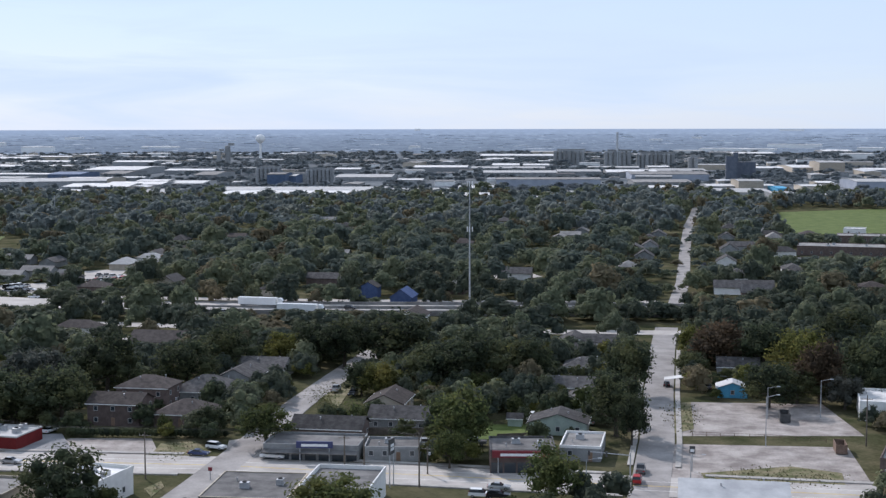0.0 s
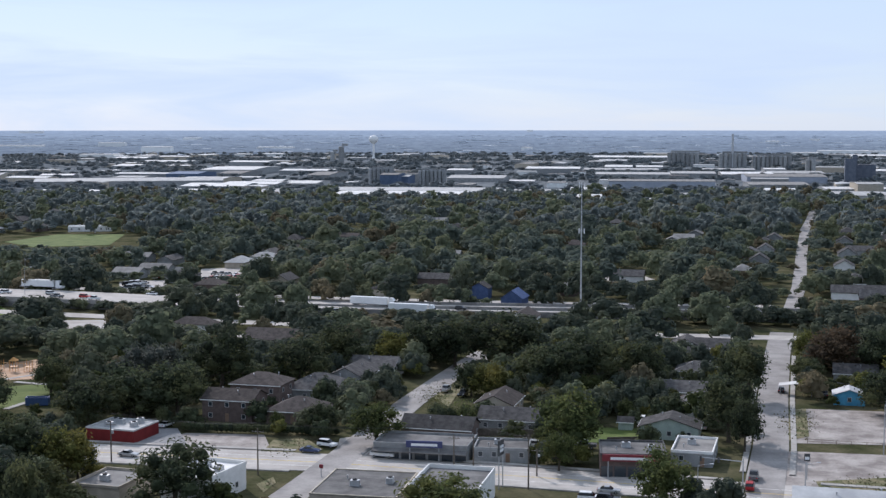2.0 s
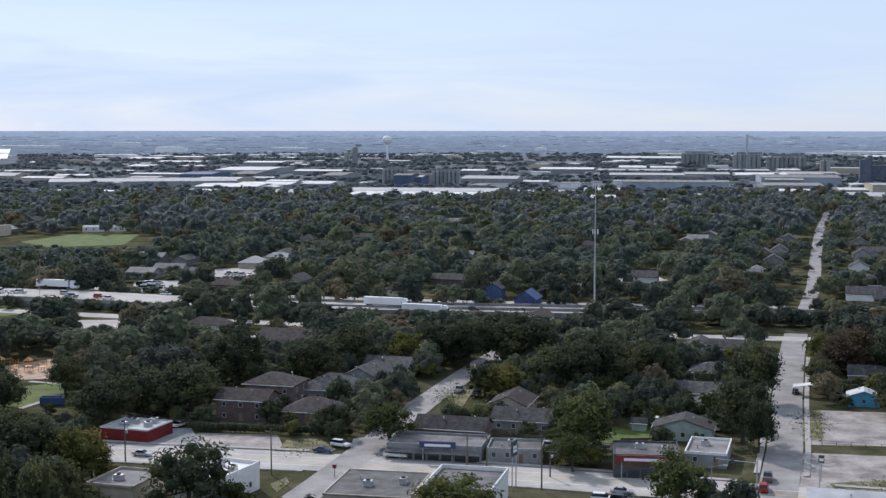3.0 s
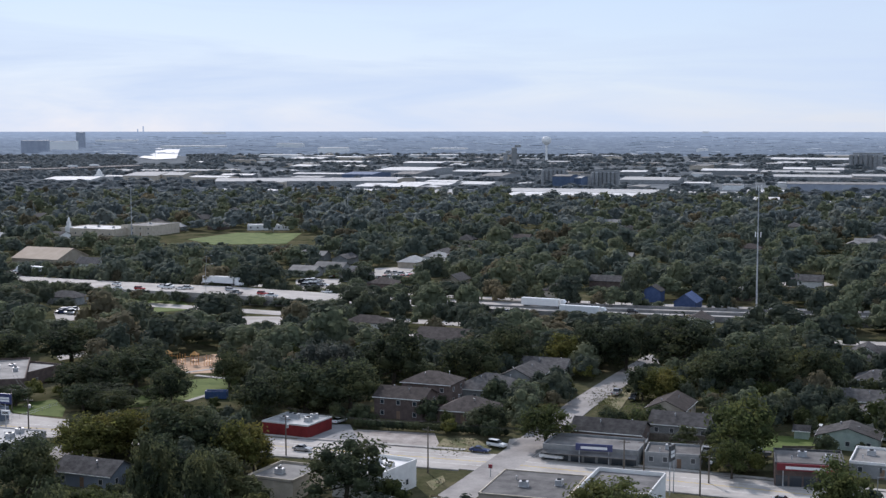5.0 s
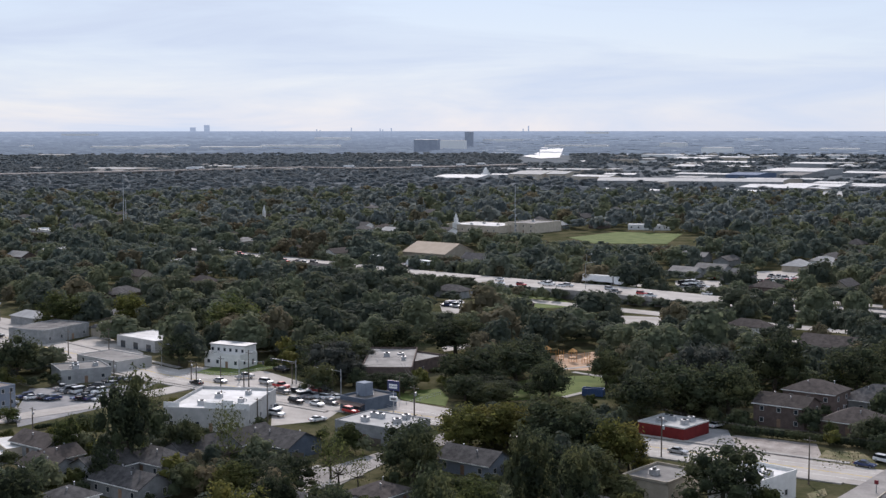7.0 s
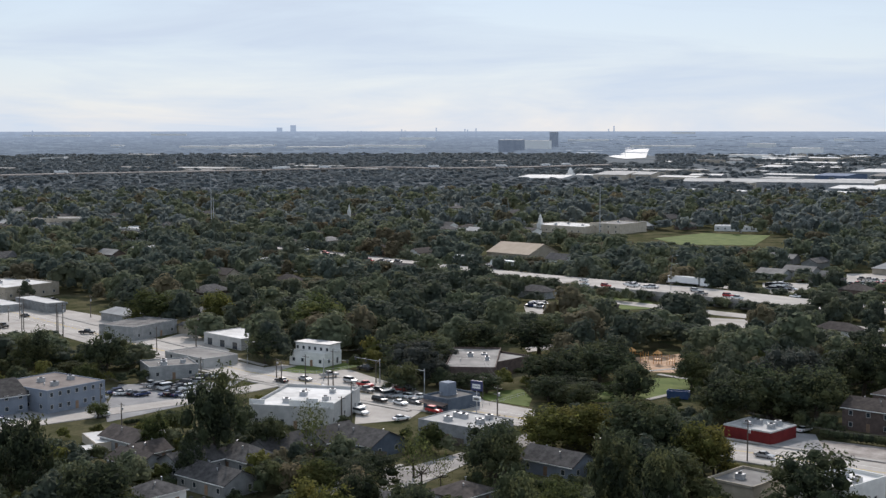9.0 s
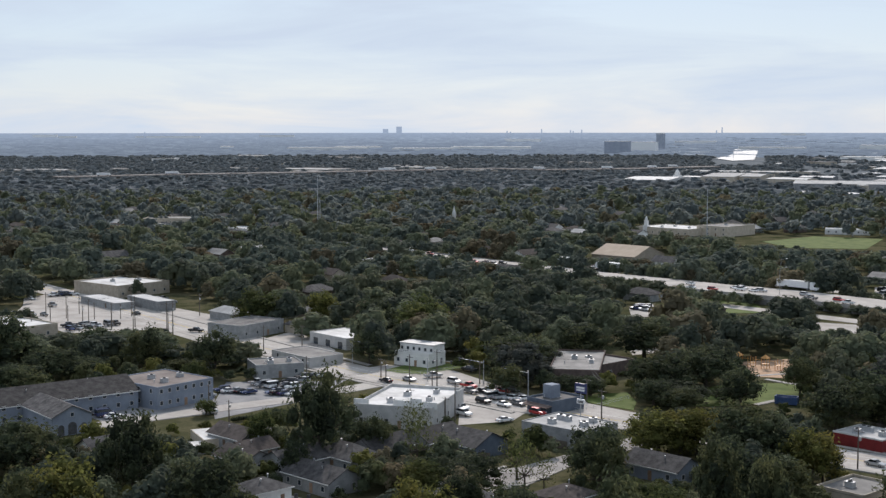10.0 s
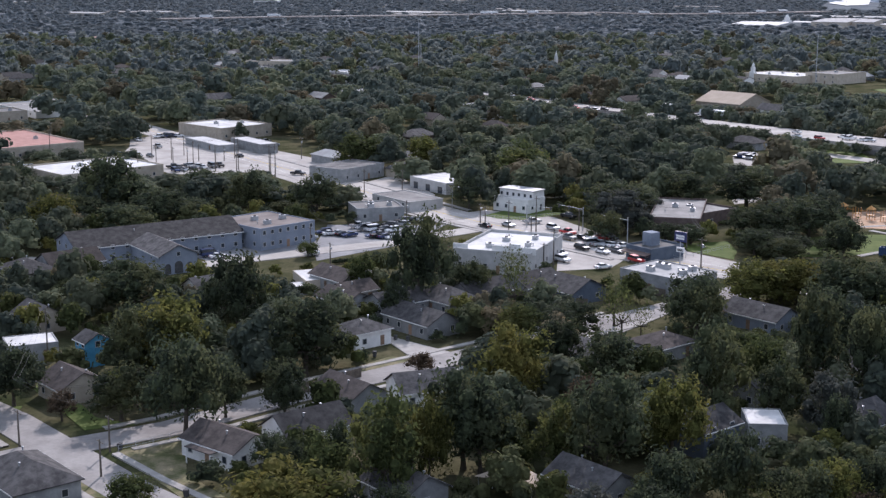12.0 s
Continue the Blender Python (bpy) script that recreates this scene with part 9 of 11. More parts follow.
tree(-24.9, 201.6, 10.6, 8.4, 'oak')
tree(-122.3, 162.3, 10.9, 8.6, 'fresh')
tree(-111.2, 170.4, 6.0, 5.6, 'grey')
tree(-39.6, 199.6, 10.5, 8.7, 'yellow')
grove_tree(11.5, 203.2, 6.8, 5.9)
grove_tree(69.5, 191.4, 6.2, 5.0)
grove_tree(-76.5, 188.8, 6.2, 5.8)
grove_tree(-142.0, 146.7, 5.5, 4.3)
grove_tree(50.3, 197.9, 8.9, 8.8)
grove_tree(16.7, 204.2, 6.8, 5.1)
grove_tree(42.1, 200.6, 11.2, 8.0)
grove_tree(25.9, 203.3, 7.9, 6.9)
grove_tree(-2.3, 205.0, 6.7, 6.3)
grove_tree(-72.7, 191.9, 8.6, 6.1)
grove_tree(7.1, 205.1, 6.5, 5.0)
grove_tree(-139.0, 151.3, 6.0, 5.6)
grove_tree(-67.0, 194.6, 7.7, 7.6)
grove_tree(-58.3, 197.5, 8.4, 6.8)
grove_tree(-95.7, 182.9, 5.2, 5.4)
grove_tree(-54.0, 199.3, 7.4, 7.1)
grove_tree(-30.2, 204.7, 5.5, 4.2)
grove_tree(70.3, 194.9, 5.4, 4.6)
grove_tree(-107.4, 177.4, 9.3, 8.4)
grove_tree(31.2, 205.0, 7.4, 5.9)
grove_tree(1.5, 207.4, 6.8, 6.1)
grove_tree(-9.0, 207.3, 11.6, 10.9)
grove_tree(-48.0, 202.1, 11.3, 8.4)
grove_tree(36.7, 204.6, 5.8, 4.8)
grove_tree(-18.5, 207.1, 8.9, 7.0)
grove_tree(-23.0, 206.7, 6.4, 6.3)
grove_tree(58.6, 199.8, 10.4, 9.4)
grove_tree(-116.5, 172.9, 5.5, 5.0)
grove_tree(-121.6, 169.5, 9.9, 9.8)
grove_tree(-138.4, 156.2, 7.3, 5.3)
grove_tree(-36.4, 205.6, 9.3, 9.7)
grove_tree(22.5, 207.6, 5.2, 5.2)
grove_tree(14.0, 208.6, 7.4, 6.7)
grove_tree(53.7, 203.4, 6.5, 4.6)
grove_tree(-142.0, 155.3, 5.3, 4.7)
grove_tree(-64.8, 200.3, 12.5, 8.9)
grove_tree(67.4, 199.8, 10.2, 9.2)
grove_tree(-111.9, 178.8, 5.4, 4.6)
grove_tree(-73.6, 198.0, 5.8, 5.8)
grove_tree(-54.5, 204.1, 7.1, 7.3)
grove_tree(27.9, 209.5, 9.0, 8.1)
grove_tree(-3.9, 211.4, 10.0, 8.3)
grove_tree(49.9, 205.7, 5.5, 5.5)
grove_tree(44.9, 207.1, 7.2, 5.0)
grove_tree(-116.3, 177.5, 9.0, 9.0)
grove_tree(-130.2, 168.0, 5.3, 4.9)
grove_tree(-31.0, 210.9, 10.9, 8.9)
grove_tree(-124.9, 173.3, 6.5, 5.9)
grove_tree(-79.6, 198.3, 9.7, 8.3)
grove_tree(52.8, 207.1, 5.2, 4.5)
grove_tree(1.7, 213.7, 5.0, 4.1)
grove_tree(-109.6, 183.7, 10.3, 8.7)
grove_tree(17.1, 213.7, 10.5, 9.6)
grove_tree(-41.0, 210.5, 11.7, 8.7)
grove_tree(23.6, 213.3, 5.4, 4.2)
grove_tree(31.8, 212.3, 5.7, 4.6)
grove_tree(58.3, 206.8, 11.1, 9.6)
grove_tree(-47.8, 209.6, 7.5, 6.5)
grove_tree(7.6, 215.1, 7.9, 6.2)
grove_tree(-18.1, 214.4, 9.5, 7.6)
grove_tree(-74.8, 202.5, 5.6, 5.1)
grove_tree(-67.1, 205.2, 5.9, 4.9)
grove_tree(-147.0, 158.4, 5.6, 5.6)
grove_tree(-26.8, 214.7, 5.9, 4.5)
grove_tree(-2.0, 216.7, 7.5, 6.7)
grove_tree(-54.2, 210.2, 6.4, 6.5)
grove_tree(11.0, 216.9, 5.2, 4.7)
grove_tree(-71.7, 205.0, 6.6, 6.3)
grove_tree(43.0, 213.0, 10.2, 10.8)
grove_tree(73.3, 205.0, 7.7, 7.0)
grove_tree(63.7, 208.3, 5.6, 4.1)
grove_tree(-117.0, 184.3, 7.6, 7.9)
grove_tree(-143.7, 164.6, 6.0, 5.4)
grove_tree(14.8, 218.4, 5.7, 5.7)
grove_tree(49.7, 213.3, 9.5, 9.8)
grove_tree(29.9, 216.9, 6.0, 5.0)
grove_tree(-187.9, 112.6, 5.0, 4.7)
grove_tree(-34.6, 216.5, 5.4, 5.3)
grove_tree(-111.3, 189.1, 8.6, 6.9)
grove_tree(-63.2, 210.1, 12.0, 8.9)
grove_tree(-125.0, 180.5, 6.1, 4.8)
grove_tree(-152.9, 158.0, 7.0, 5.1)
grove_tree(19.1, 219.1, 6.9, 6.4)
grove_tree(-133.9, 174.6, 11.3, 9.8)
grove_tree(39.1, 216.6, 5.4, 4.1)
grove_tree(35.4, 217.5, 5.8, 5.2)
grove_tree(-129.5, 178.6, 6.5, 5.3)
grove_tree(3.5, 220.6, 11.6, 8.2)
grove_tree(-44.1, 216.9, 5.8, 5.5)
grove_tree(24.5, 220.1, 10.7, 10.4)
grove_tree(58.2, 213.9, 6.9, 6.7)
grove_tree(75.4, 209.0, 6.0, 4.3)
grove_tree(-13.3, 222.0, 13.0, 9.3)
grove_tree(-107.9, 194.5, 6.2, 5.3)
grove_tree(-52.2, 216.4, 5.0, 3.7)
grove_tree(-48.4, 217.5, 7.8, 7.2)
grove_tree(66.8, 213.0, 8.1, 7.4)
grove_tree(-117.6, 189.8, 5.9, 5.5)
grove_tree(-36.7, 220.5, 9.5, 6.8)
grove_tree(13.4, 223.2, 7.2, 6.5)
grove_tree(71.8, 211.7, 6.6, 5.6)
grove_tree(-104.4, 197.9, 5.3, 5.0)
grove_tree(-26.1, 222.2, 9.2, 7.8)
grove_tree(-76.3, 210.4, 9.8, 7.0)
grove_tree(-70.3, 212.9, 11.1, 9.3)
grove_tree(-127.6, 184.6, 5.0, 4.0)
grove_tree(-20.4, 223.6, 8.2, 8.3)
grove_tree(53.7, 218.6, 8.3, 8.2)
grove_tree(19.0, 224.4, 9.1, 6.6)
grove_tree(-61.8, 216.7, 8.2, 8.0)
grove_tree(-195.3, 113.1, 12.3, 10.1)
grove_tree(42.9, 221.6, 11.1, 8.9)
grove_tree(-116.0, 193.9, 5.2, 3.9)
grove_tree(-2.7, 226.1, 8.1, 7.1)
grove_tree(-122.4, 190.2, 7.9, 6.7)
grove_tree(-55.4, 219.7, 5.0, 4.5)
grove_tree(59.7, 218.7, 6.0, 5.8)
grove_tree(64.2, 217.6, 8.3, 8.1)
grove_tree(-113.7, 197.0, 6.2, 5.9)
grove_tree(-12.1, 227.6, 6.2, 6.0)
grove_tree(14.7, 227.9, 8.0, 5.7)
grove_tree(50.9, 222.8, 8.6, 6.4)
grove_tree(-66.4, 218.8, 5.4, 3.8)
grove_tree(-49.6, 223.2, 11.8, 12.2)
grove_tree(-166.0, 157.9, 6.3, 5.4)
grove_tree(-25.0, 228.1, 8.0, 5.7)
grove_tree(7.1, 229.6, 6.0, 5.0)
grove_tree(-74.3, 217.5, 7.6, 7.3)
grove_tree(-8.5, 229.8, 8.2, 8.1)
grove_tree(57.8, 222.6, 7.7, 7.0)
grove_tree(-142.3, 181.0, 6.1, 5.4)
grove_tree(24.0, 229.0, 8.4, 7.8)
grove_tree(0.4, 231.1, 10.9, 10.6)
grove_tree(-32.7, 228.8, 11.2, 10.0)
grove_tree(79.1, 217.4, 5.7, 4.2)
grove_tree(73.6, 219.8, 12.5, 10.3)
grove_tree(-13.9, 231.4, 7.0, 6.2)
grove_tree(-121.5, 197.6, 5.9, 5.2)
grove_tree(-43.6, 227.9, 7.7, 6.4)
grove_tree(-117.2, 200.9, 9.8, 7.6)
grove_tree(-132.2, 191.7, 12.8, 9.2)
grove_tree(-21.8, 231.9, 8.1, 7.5)
grove_tree(-5.7, 233.4, 5.3, 5.5)
grove_tree(-69.7, 223.0, 9.9, 8.5)
grove_tree(-124.8, 197.6, 5.4, 4.2)
grove_tree(60.7, 225.8, 6.5, 6.0)
grove_tree(41.1, 230.6, 9.3, 6.9)
grove_tree(70.5, 224.0, 5.2, 5.4)
grove_tree(-184.8, 145.0, 7.5, 6.7)
grove_tree(-79.8, 221.0, 5.6, 5.1)
grove_tree(-113.7, 205.9, 8.3, 6.5)
grove_tree(26.7, 234.2, 9.6, 9.1)
grove_tree(-29.6, 234.0, 8.8, 6.7)
grove_tree(-204.3, 118.4, 6.2, 4.8)
grove_tree(-14.8, 235.9, 6.0, 5.8)
grove_tree(-93.4, 217.4, 9.6, 9.3)
grove_tree(-35.9, 234.0, 9.9, 9.0)
grove_tree(-86.1, 220.6, 10.1, 10.6)
grove_tree(-43.8, 232.7, 6.3, 5.7)
grove_tree(7.2, 236.7, 7.9, 5.8)
grove_tree(-144.0, 188.9, 9.2, 9.0)
grove_tree(-54.2, 231.4, 5.7, 5.8)
grove_tree(-183.9, 151.0, 11.7, 10.7)
grove_tree(54.2, 231.8, 8.3, 6.3)
grove_tree(77.4, 225.4, 5.5, 4.9)
grove_tree(14.7, 238.0, 9.8, 8.0)
grove_tree(-67.5, 228.9, 5.4, 4.2)
grove_tree(-123.6, 204.3, 5.3, 3.8)
grove_tree(-112.6, 211.0, 8.0, 7.6)
grove_tree(67.4, 229.7, 12.3, 9.7)
grove_tree(-49.7, 234.4, 12.6, 9.1)
grove_tree(0.8, 239.6, 6.5, 5.7)
grove_tree(-22.1, 238.7, 10.7, 8.3)
grove_tree(60.2, 232.1, 8.8, 7.9)
grove_tree(-78.5, 226.8, 9.1, 8.6)
grove_tree(-73.0, 228.7, 6.1, 5.2)
grove_tree(-43.2, 236.5, 5.1, 4.2)
grove_tree(22.5, 239.4, 9.7, 7.1)
grove_tree(-7.6, 240.5, 7.5, 6.2)
grove_tree(-135.1, 199.5, 8.7, 6.8)
grove_tree(44.9, 236.8, 7.9, 7.5)
grove_tree(-191.1, 147.0, 5.2, 4.3)
grove_tree(5.0, 241.6, 5.6, 4.6)
grove_tree(-183.2, 158.4, 5.1, 4.1)
grove_tree(-143.1, 195.6, 6.1, 5.2)
grove_tree(9.3, 242.2, 8.2, 6.0)
grove_tree(-65.2, 233.5, 6.5, 5.3)
grove_tree(74.6, 231.1, 8.8, 8.7)
grove_tree(81.5, 228.8, 9.9, 9.3)
grove_tree(-16.3, 242.9, 5.7, 5.5)
grove_tree(-148.5, 193.1, 11.9, 10.4)
grove_tree(-179.8, 164.5, 9.7, 9.5)
grove_tree(-187.9, 155.6, 8.2, 8.4)
grove_tree(-38.4, 241.0, 5.7, 4.8)
grove_tree(-29.8, 242.5, 6.8, 6.9)
grove_tree(-122.7, 211.4, 5.2, 4.1)
grove_tree(-76.7, 232.7, 5.6, 5.3)
grove_tree(-85.3, 229.7, 7.7, 6.6)
grove_tree(64.1, 236.9, 6.6, 5.3)
grove_tree(53.9, 239.4, 10.1, 7.2)
grove_tree(46.5, 241.1, 7.6, 7.1)
grove_tree(-185.2, 161.6, 7.3, 6.5)
grove_tree(22.0, 244.8, 6.1, 4.9)
grove_tree(-137.5, 204.8, 6.8, 5.5)
grove_tree(29.3, 245.0, 8.3, 7.5)
grove_tree(-145.9, 199.0, 5.6, 4.7)
grove_tree(-4.9, 247.3, 8.1, 6.1)
grove_tree(-80.0, 234.1, 5.5, 4.3)
grove_tree(12.7, 247.4, 6.3, 5.1)
grove_tree(-47.8, 243.4, 7.6, 5.4)
grove_tree(-143.7, 202.3, 7.0, 5.1)
grove_tree(-118.1, 218.5, 5.5, 5.2)
grove_tree(75.3, 236.8, 6.6, 6.8)
grove_tree(-90.4, 232.1, 7.9, 6.3)
grove_tree(-73.1, 238.3, 6.3, 6.2)
grove_tree(-10.6, 249.3, 6.6, 5.7)
grove_tree(-133.6, 210.9, 9.6, 8.6)
grove_tree(3.5, 250.2, 5.2, 5.3)
grove_tree(46.7, 245.9, 6.3, 5.0)
grove_tree(-64.2, 242.0, 8.7, 6.5)
grove_tree(-185.5, 168.6, 12.9, 13.3)
grove_tree(-1.3, 251.0, 5.8, 5.2)
grove_tree(-149.7, 201.5, 7.9, 8.2)
grove_tree(60.8, 244.0, 9.3, 6.8)
grove_tree(-14.4, 251.1, 5.4, 4.8)
grove_tree(-85.1, 236.8, 6.1, 5.1)
grove_tree(-50.5, 246.6, 5.8, 5.8)
grove_tree(-98.7, 231.7, 8.3, 6.0)
grove_tree(71.9, 241.7, 8.3, 7.3)
grove_tree(-215.7, 131.2, 7.6, 7.6)
grove_tree(-210.9, 138.7, 5.3, 4.8)
grove_tree(15.0, 252.3, 6.0, 4.8)
grove_tree(28.0, 251.5, 8.2, 7.4)
grove_tree(82.2, 239.3, 12.5, 12.6)
grove_tree(-191.9, 165.2, 7.6, 5.6)
grove_tree(67.1, 244.3, 5.1, 4.1)
grove_tree(-104.9, 231.0, 9.6, 8.6)
grove_tree(-111.1, 229.1, 5.8, 4.6)
grove_tree(31.9, 252.9, 5.5, 5.2)
grove_tree(-117.7, 226.2, 6.0, 5.2)
grove_tree(-149.5, 206.6, 6.8, 5.7)
grove_tree(-153.6, 204.3, 7.3, 5.2)
grove_tree(-159.5, 200.1, 5.3, 3.9)
grove_tree(-48.0, 251.4, 7.4, 5.4)
grove_tree(-42.0, 252.6, 6.0, 4.6)
grove_tree(-204.2, 155.2, 7.2, 5.8)
grove_tree(-189.1, 173.6, 6.2, 5.5)
grove_tree(64.9, 248.9, 6.0, 5.0)
grove_tree(-183.5, 180.7, 9.9, 9.3)
grove_tree(-219.3, 135.3, 8.5, 8.5)
grove_tree(-186.8, 177.7, 5.0, 4.8)
grove_tree(-65.0, 249.8, 6.8, 5.6)
grove_tree(68.8, 248.9, 5.2, 4.0)
grove_tree(75.3, 247.8, 5.9, 5.3)
grove_tree(87.9, 243.6, 10.8, 8.4)
grove_tree(78.6, 246.8, 5.6, 4.9)
grove_tree(-223.8, 131.7, 7.6, 7.3)
grove_tree(-111.2, 235.0, 5.7, 5.4)
grove_tree(-105.5, 237.8, 6.0, 5.9)
grove_tree(-205.6, 159.9, 9.3, 8.9)
grove_tree(-195.2, 172.8, 7.8, 6.4)
grove_tree(-199.8, 169.1, 10.0, 9.4)
grove_tree(-185.6, 185.5, 5.3, 4.1)
grove_tree(-220.8, 142.7, 5.1, 4.1)
grove_tree(-111.3, 239.0, 6.0, 5.7)
grove_tree(-157.5, 211.7, 6.0, 4.2)
grove_tree(-105.8, 242.2, 6.8, 5.0)
grove_tree(-193.8, 180.1, 11.6, 11.3)
grove_tree(30.0, 263.3, 5.5, 5.4)
grove_tree(-207.9, 164.3, 7.9, 7.7)
grove_tree(-227.5, 136.5, 7.5, 7.6)
grove_tree(81.0, 252.9, 8.4, 6.9)
grove_tree(-188.5, 187.8, 5.9, 5.4)
grove_tree(-152.1, 218.4, 9.5, 8.4)
grove_tree(26.8, 265.4, 5.4, 4.8)
grove_tree(-227.6, 141.3, 5.4, 4.1)
grove_tree(33.9, 266.5, 8.6, 7.1)
grove_tree(-204.3, 174.9, 7.6, 6.9)
grove_tree(-212.0, 166.5, 6.6, 5.5)
grove_tree(91.1, 253.9, 8.5, 6.4)
grove_tree(87.3, 255.5, 5.3, 5.5)
grove_tree(-195.9, 186.0, 6.0, 4.6)
grove_tree(27.7, 269.0, 6.7, 6.5)
grove_tree(-193.6, 190.5, 6.8, 5.5)
grove_tree(-209.5, 173.1, 7.3, 5.4)
grove_tree(-122.1, 243.4, 6.0, 4.4)
grove_tree(-234.6, 138.9, 9.2, 6.7)
grove_tree(-215.1, 169.9, 8.8, 9.0)
grove_tree(86.1, 261.4, 9.0, 8.0)
grove_tree(-104.5, 254.9, 8.9, 8.0)
grove_tree(-211.0, 177.3, 6.1, 4.8)
grove_tree(-99.8, 257.4, 5.0, 4.6)
grove_tree(94.0, 259.7, 10.6, 9.7)
grove_tree(-199.3, 191.6, 11.0, 10.1)
grove_tree(-237.0, 143.7, 7.7, 7.2)
grove_tree(-169.4, 219.6, 7.6, 7.2)
grove_tree(-215.6, 175.3, 6.9, 5.2)
grove_tree(-212.3, 180.5, 5.5, 5.3)
grove_tree(-112.9, 255.3, 6.5, 5.2)
grove_tree(-241.0, 141.6, 6.2, 6.3)
grove_tree(-165.6, 226.3, 5.4, 4.3)
grove_tree(-221.0, 174.0, 10.2, 8.7)
grove_tree(-224.1, 170.4, 5.4, 4.3)
grove_tree(-235.8, 153.7, 5.2, 5.3)
grove_tree(-102.5, 262.5, 11.9, 9.3)
grove_tree(-174.8, 221.7, 7.4, 7.1)
grove_tree(-170.8, 226.0, 8.1, 6.2)
grove_tree(-197.6, 203.2, 10.4, 9.0)
grove_tree(-109.5, 261.8, 12.2, 11.3)
grove_tree(-208.0, 193.4, 10.7, 8.1)
grove_tree(-246.0, 142.2, 7.4, 7.0)
grove_tree(-135.3, 249.9, 8.4, 8.5)
grove_tree(-241.2, 152.1, 9.8, 6.9)
grove_tree(-244.7, 148.8, 6.6, 5.3)
grove_tree(-219.3, 184.9, 11.8, 10.2)
grove_tree(-104.7, 267.1, 5.3, 5.0)
grove_tree(-224.9, 178.2, 8.8, 6.6)
grove_tree(-167.2, 234.3, 6.7, 5.4)
grove_tree(-214.8, 191.7, 10.6, 7.4)
grove_tree(-173.3, 230.0, 6.9, 6.2)
grove_tree(-177.8, 227.1, 7.0, 7.2)
grove_tree(-231.5, 173.3, 5.3, 5.4)
grove_tree(-250.1, 145.4, 5.8, 5.9)
grove_tree(-164.0, 238.6, 9.2, 6.5)
grove_tree(-107.6, 269.6, 6.8, 5.4)
grove_tree(-210.1, 201.0, 10.1, 7.9)
grove_tree(-116.0, 267.2, 5.5, 4.8)
grove_tree(-228.9, 180.9, 7.1, 6.1)
grove_tree(-95.4, 275.9, 6.2, 4.7)
grove_tree(-225.3, 185.8, 5.4, 4.1)
grove_tree(-177.4, 232.4, 7.1, 7.4)
grove_tree(-250.9, 150.5, 9.7, 7.5)
grove_tree(-216.3, 198.6, 5.4, 5.4)
grove_tree(-221.3, 193.9, 9.1, 9.2)
grove_tree(-227.6, 189.4, 5.0, 4.1)
grove_tree(-256.1, 148.7, 7.1, 6.1)
grove_tree(-141.7, 260.0, 9.0, 7.0)
grove_tree(-172.2, 242.4, 9.4, 8.2)
grove_tree(-242.6, 172.0, 11.4, 10.9)
grove_tree(3.0, 298.5, 5.8, 4.1)
grove_tree(-257.1, 152.3, 5.5, 4.6)
grove_tree(-222.4, 200.0, 9.2, 6.8)
grove_tree(-1.1, 299.4, 7.6, 6.3)
grove_tree(-255.2, 157.2, 6.5, 6.2)
grove_tree(-181.1, 239.2, 6.4, 5.8)
grove_tree(-144.3, 264.7, 8.0, 6.4)
grove_tree(-123.8, 275.1, 5.2, 4.4)
grove_tree(-219.0, 208.5, 8.3, 7.6)
grove_tree(-236.0, 189.1, 6.8, 6.6)
grove_tree(0.3, 303.5, 7.0, 6.5)
grove_tree(-223.4, 205.9, 7.8, 7.6)
grove_tree(-252.2, 169.8, 9.6, 7.1)
grove_tree(-230.3, 199.1, 9.8, 8.7)
grove_tree(-256.0, 165.1, 11.2, 7.9)
grove_tree(-262.0, 155.5, 9.4, 6.6)
grove_tree(-110.1, 284.8, 12.4, 12.3)
grove_tree(-145.9, 268.5, 5.7, 4.1)
grove_tree(-117.6, 283.2, 5.7, 5.3)
grove_tree(-250.9, 176.7, 10.9, 8.5)
grove_tree(-228.7, 204.9, 8.1, 6.5)
grove_tree(-246.5, 184.1, 7.0, 7.0)
grove_tree(-204.7, 231.2, 8.7, 7.2)
grove_tree(-237.9, 197.1, 5.4, 4.8)
grove_tree(-159.0, 265.2, 5.6, 4.6)
grove_tree(-244.2, 190.6, 5.0, 5.0)
grove_tree(-240.7, 195.2, 5.0, 5.0)
grove_tree(-124.2, 284.3, 9.9, 7.2)
grove_tree(-164.5, 263.1, 5.5, 4.6)
grove_tree(-202.6, 235.2, 5.7, 4.9)
grove_tree(-109.4, 290.8, 7.3, 7.0)
grove_tree(-228.3, 211.2, 8.4, 6.9)
grove_tree(-115.2, 289.2, 7.4, 5.2)
grove_tree(-256.5, 176.9, 5.3, 4.3)
grove_tree(-199.6, 240.9, 6.1, 4.8)
grove_tree(-263.8, 169.0, 5.2, 4.8)
grove_tree(-253.0, 187.0, 5.0, 4.5)
grove_tree(-272.3, 158.3, 6.0, 5.9)
grove_tree(-121.4, 290.8, 12.0, 10.4)
grove_tree(-250.0, 192.7, 5.8, 5.1)
grove_tree(0.4, 315.7, 6.4, 5.3)
grove_tree(-269.4, 166.4, 10.5, 8.7)
grove_tree(-213.6, 233.9, 7.6, 6.1)
grove_tree(-272.7, 162.1, 6.2, 5.7)
grove_tree(-204.5, 244.0, 5.9, 4.5)
grove_tree(-249.4, 199.1, 6.6, 4.8)
grove_tree(-256.3, 191.1, 6.7, 5.6)
grove_tree(-237.8, 214.3, 6.3, 4.8)
grove_tree(-276.4, 161.8, 5.1, 4.7)
grove_tree(-139.2, 289.0, 6.6, 6.8)
grove_tree(-267.5, 178.2, 7.9, 8.0)
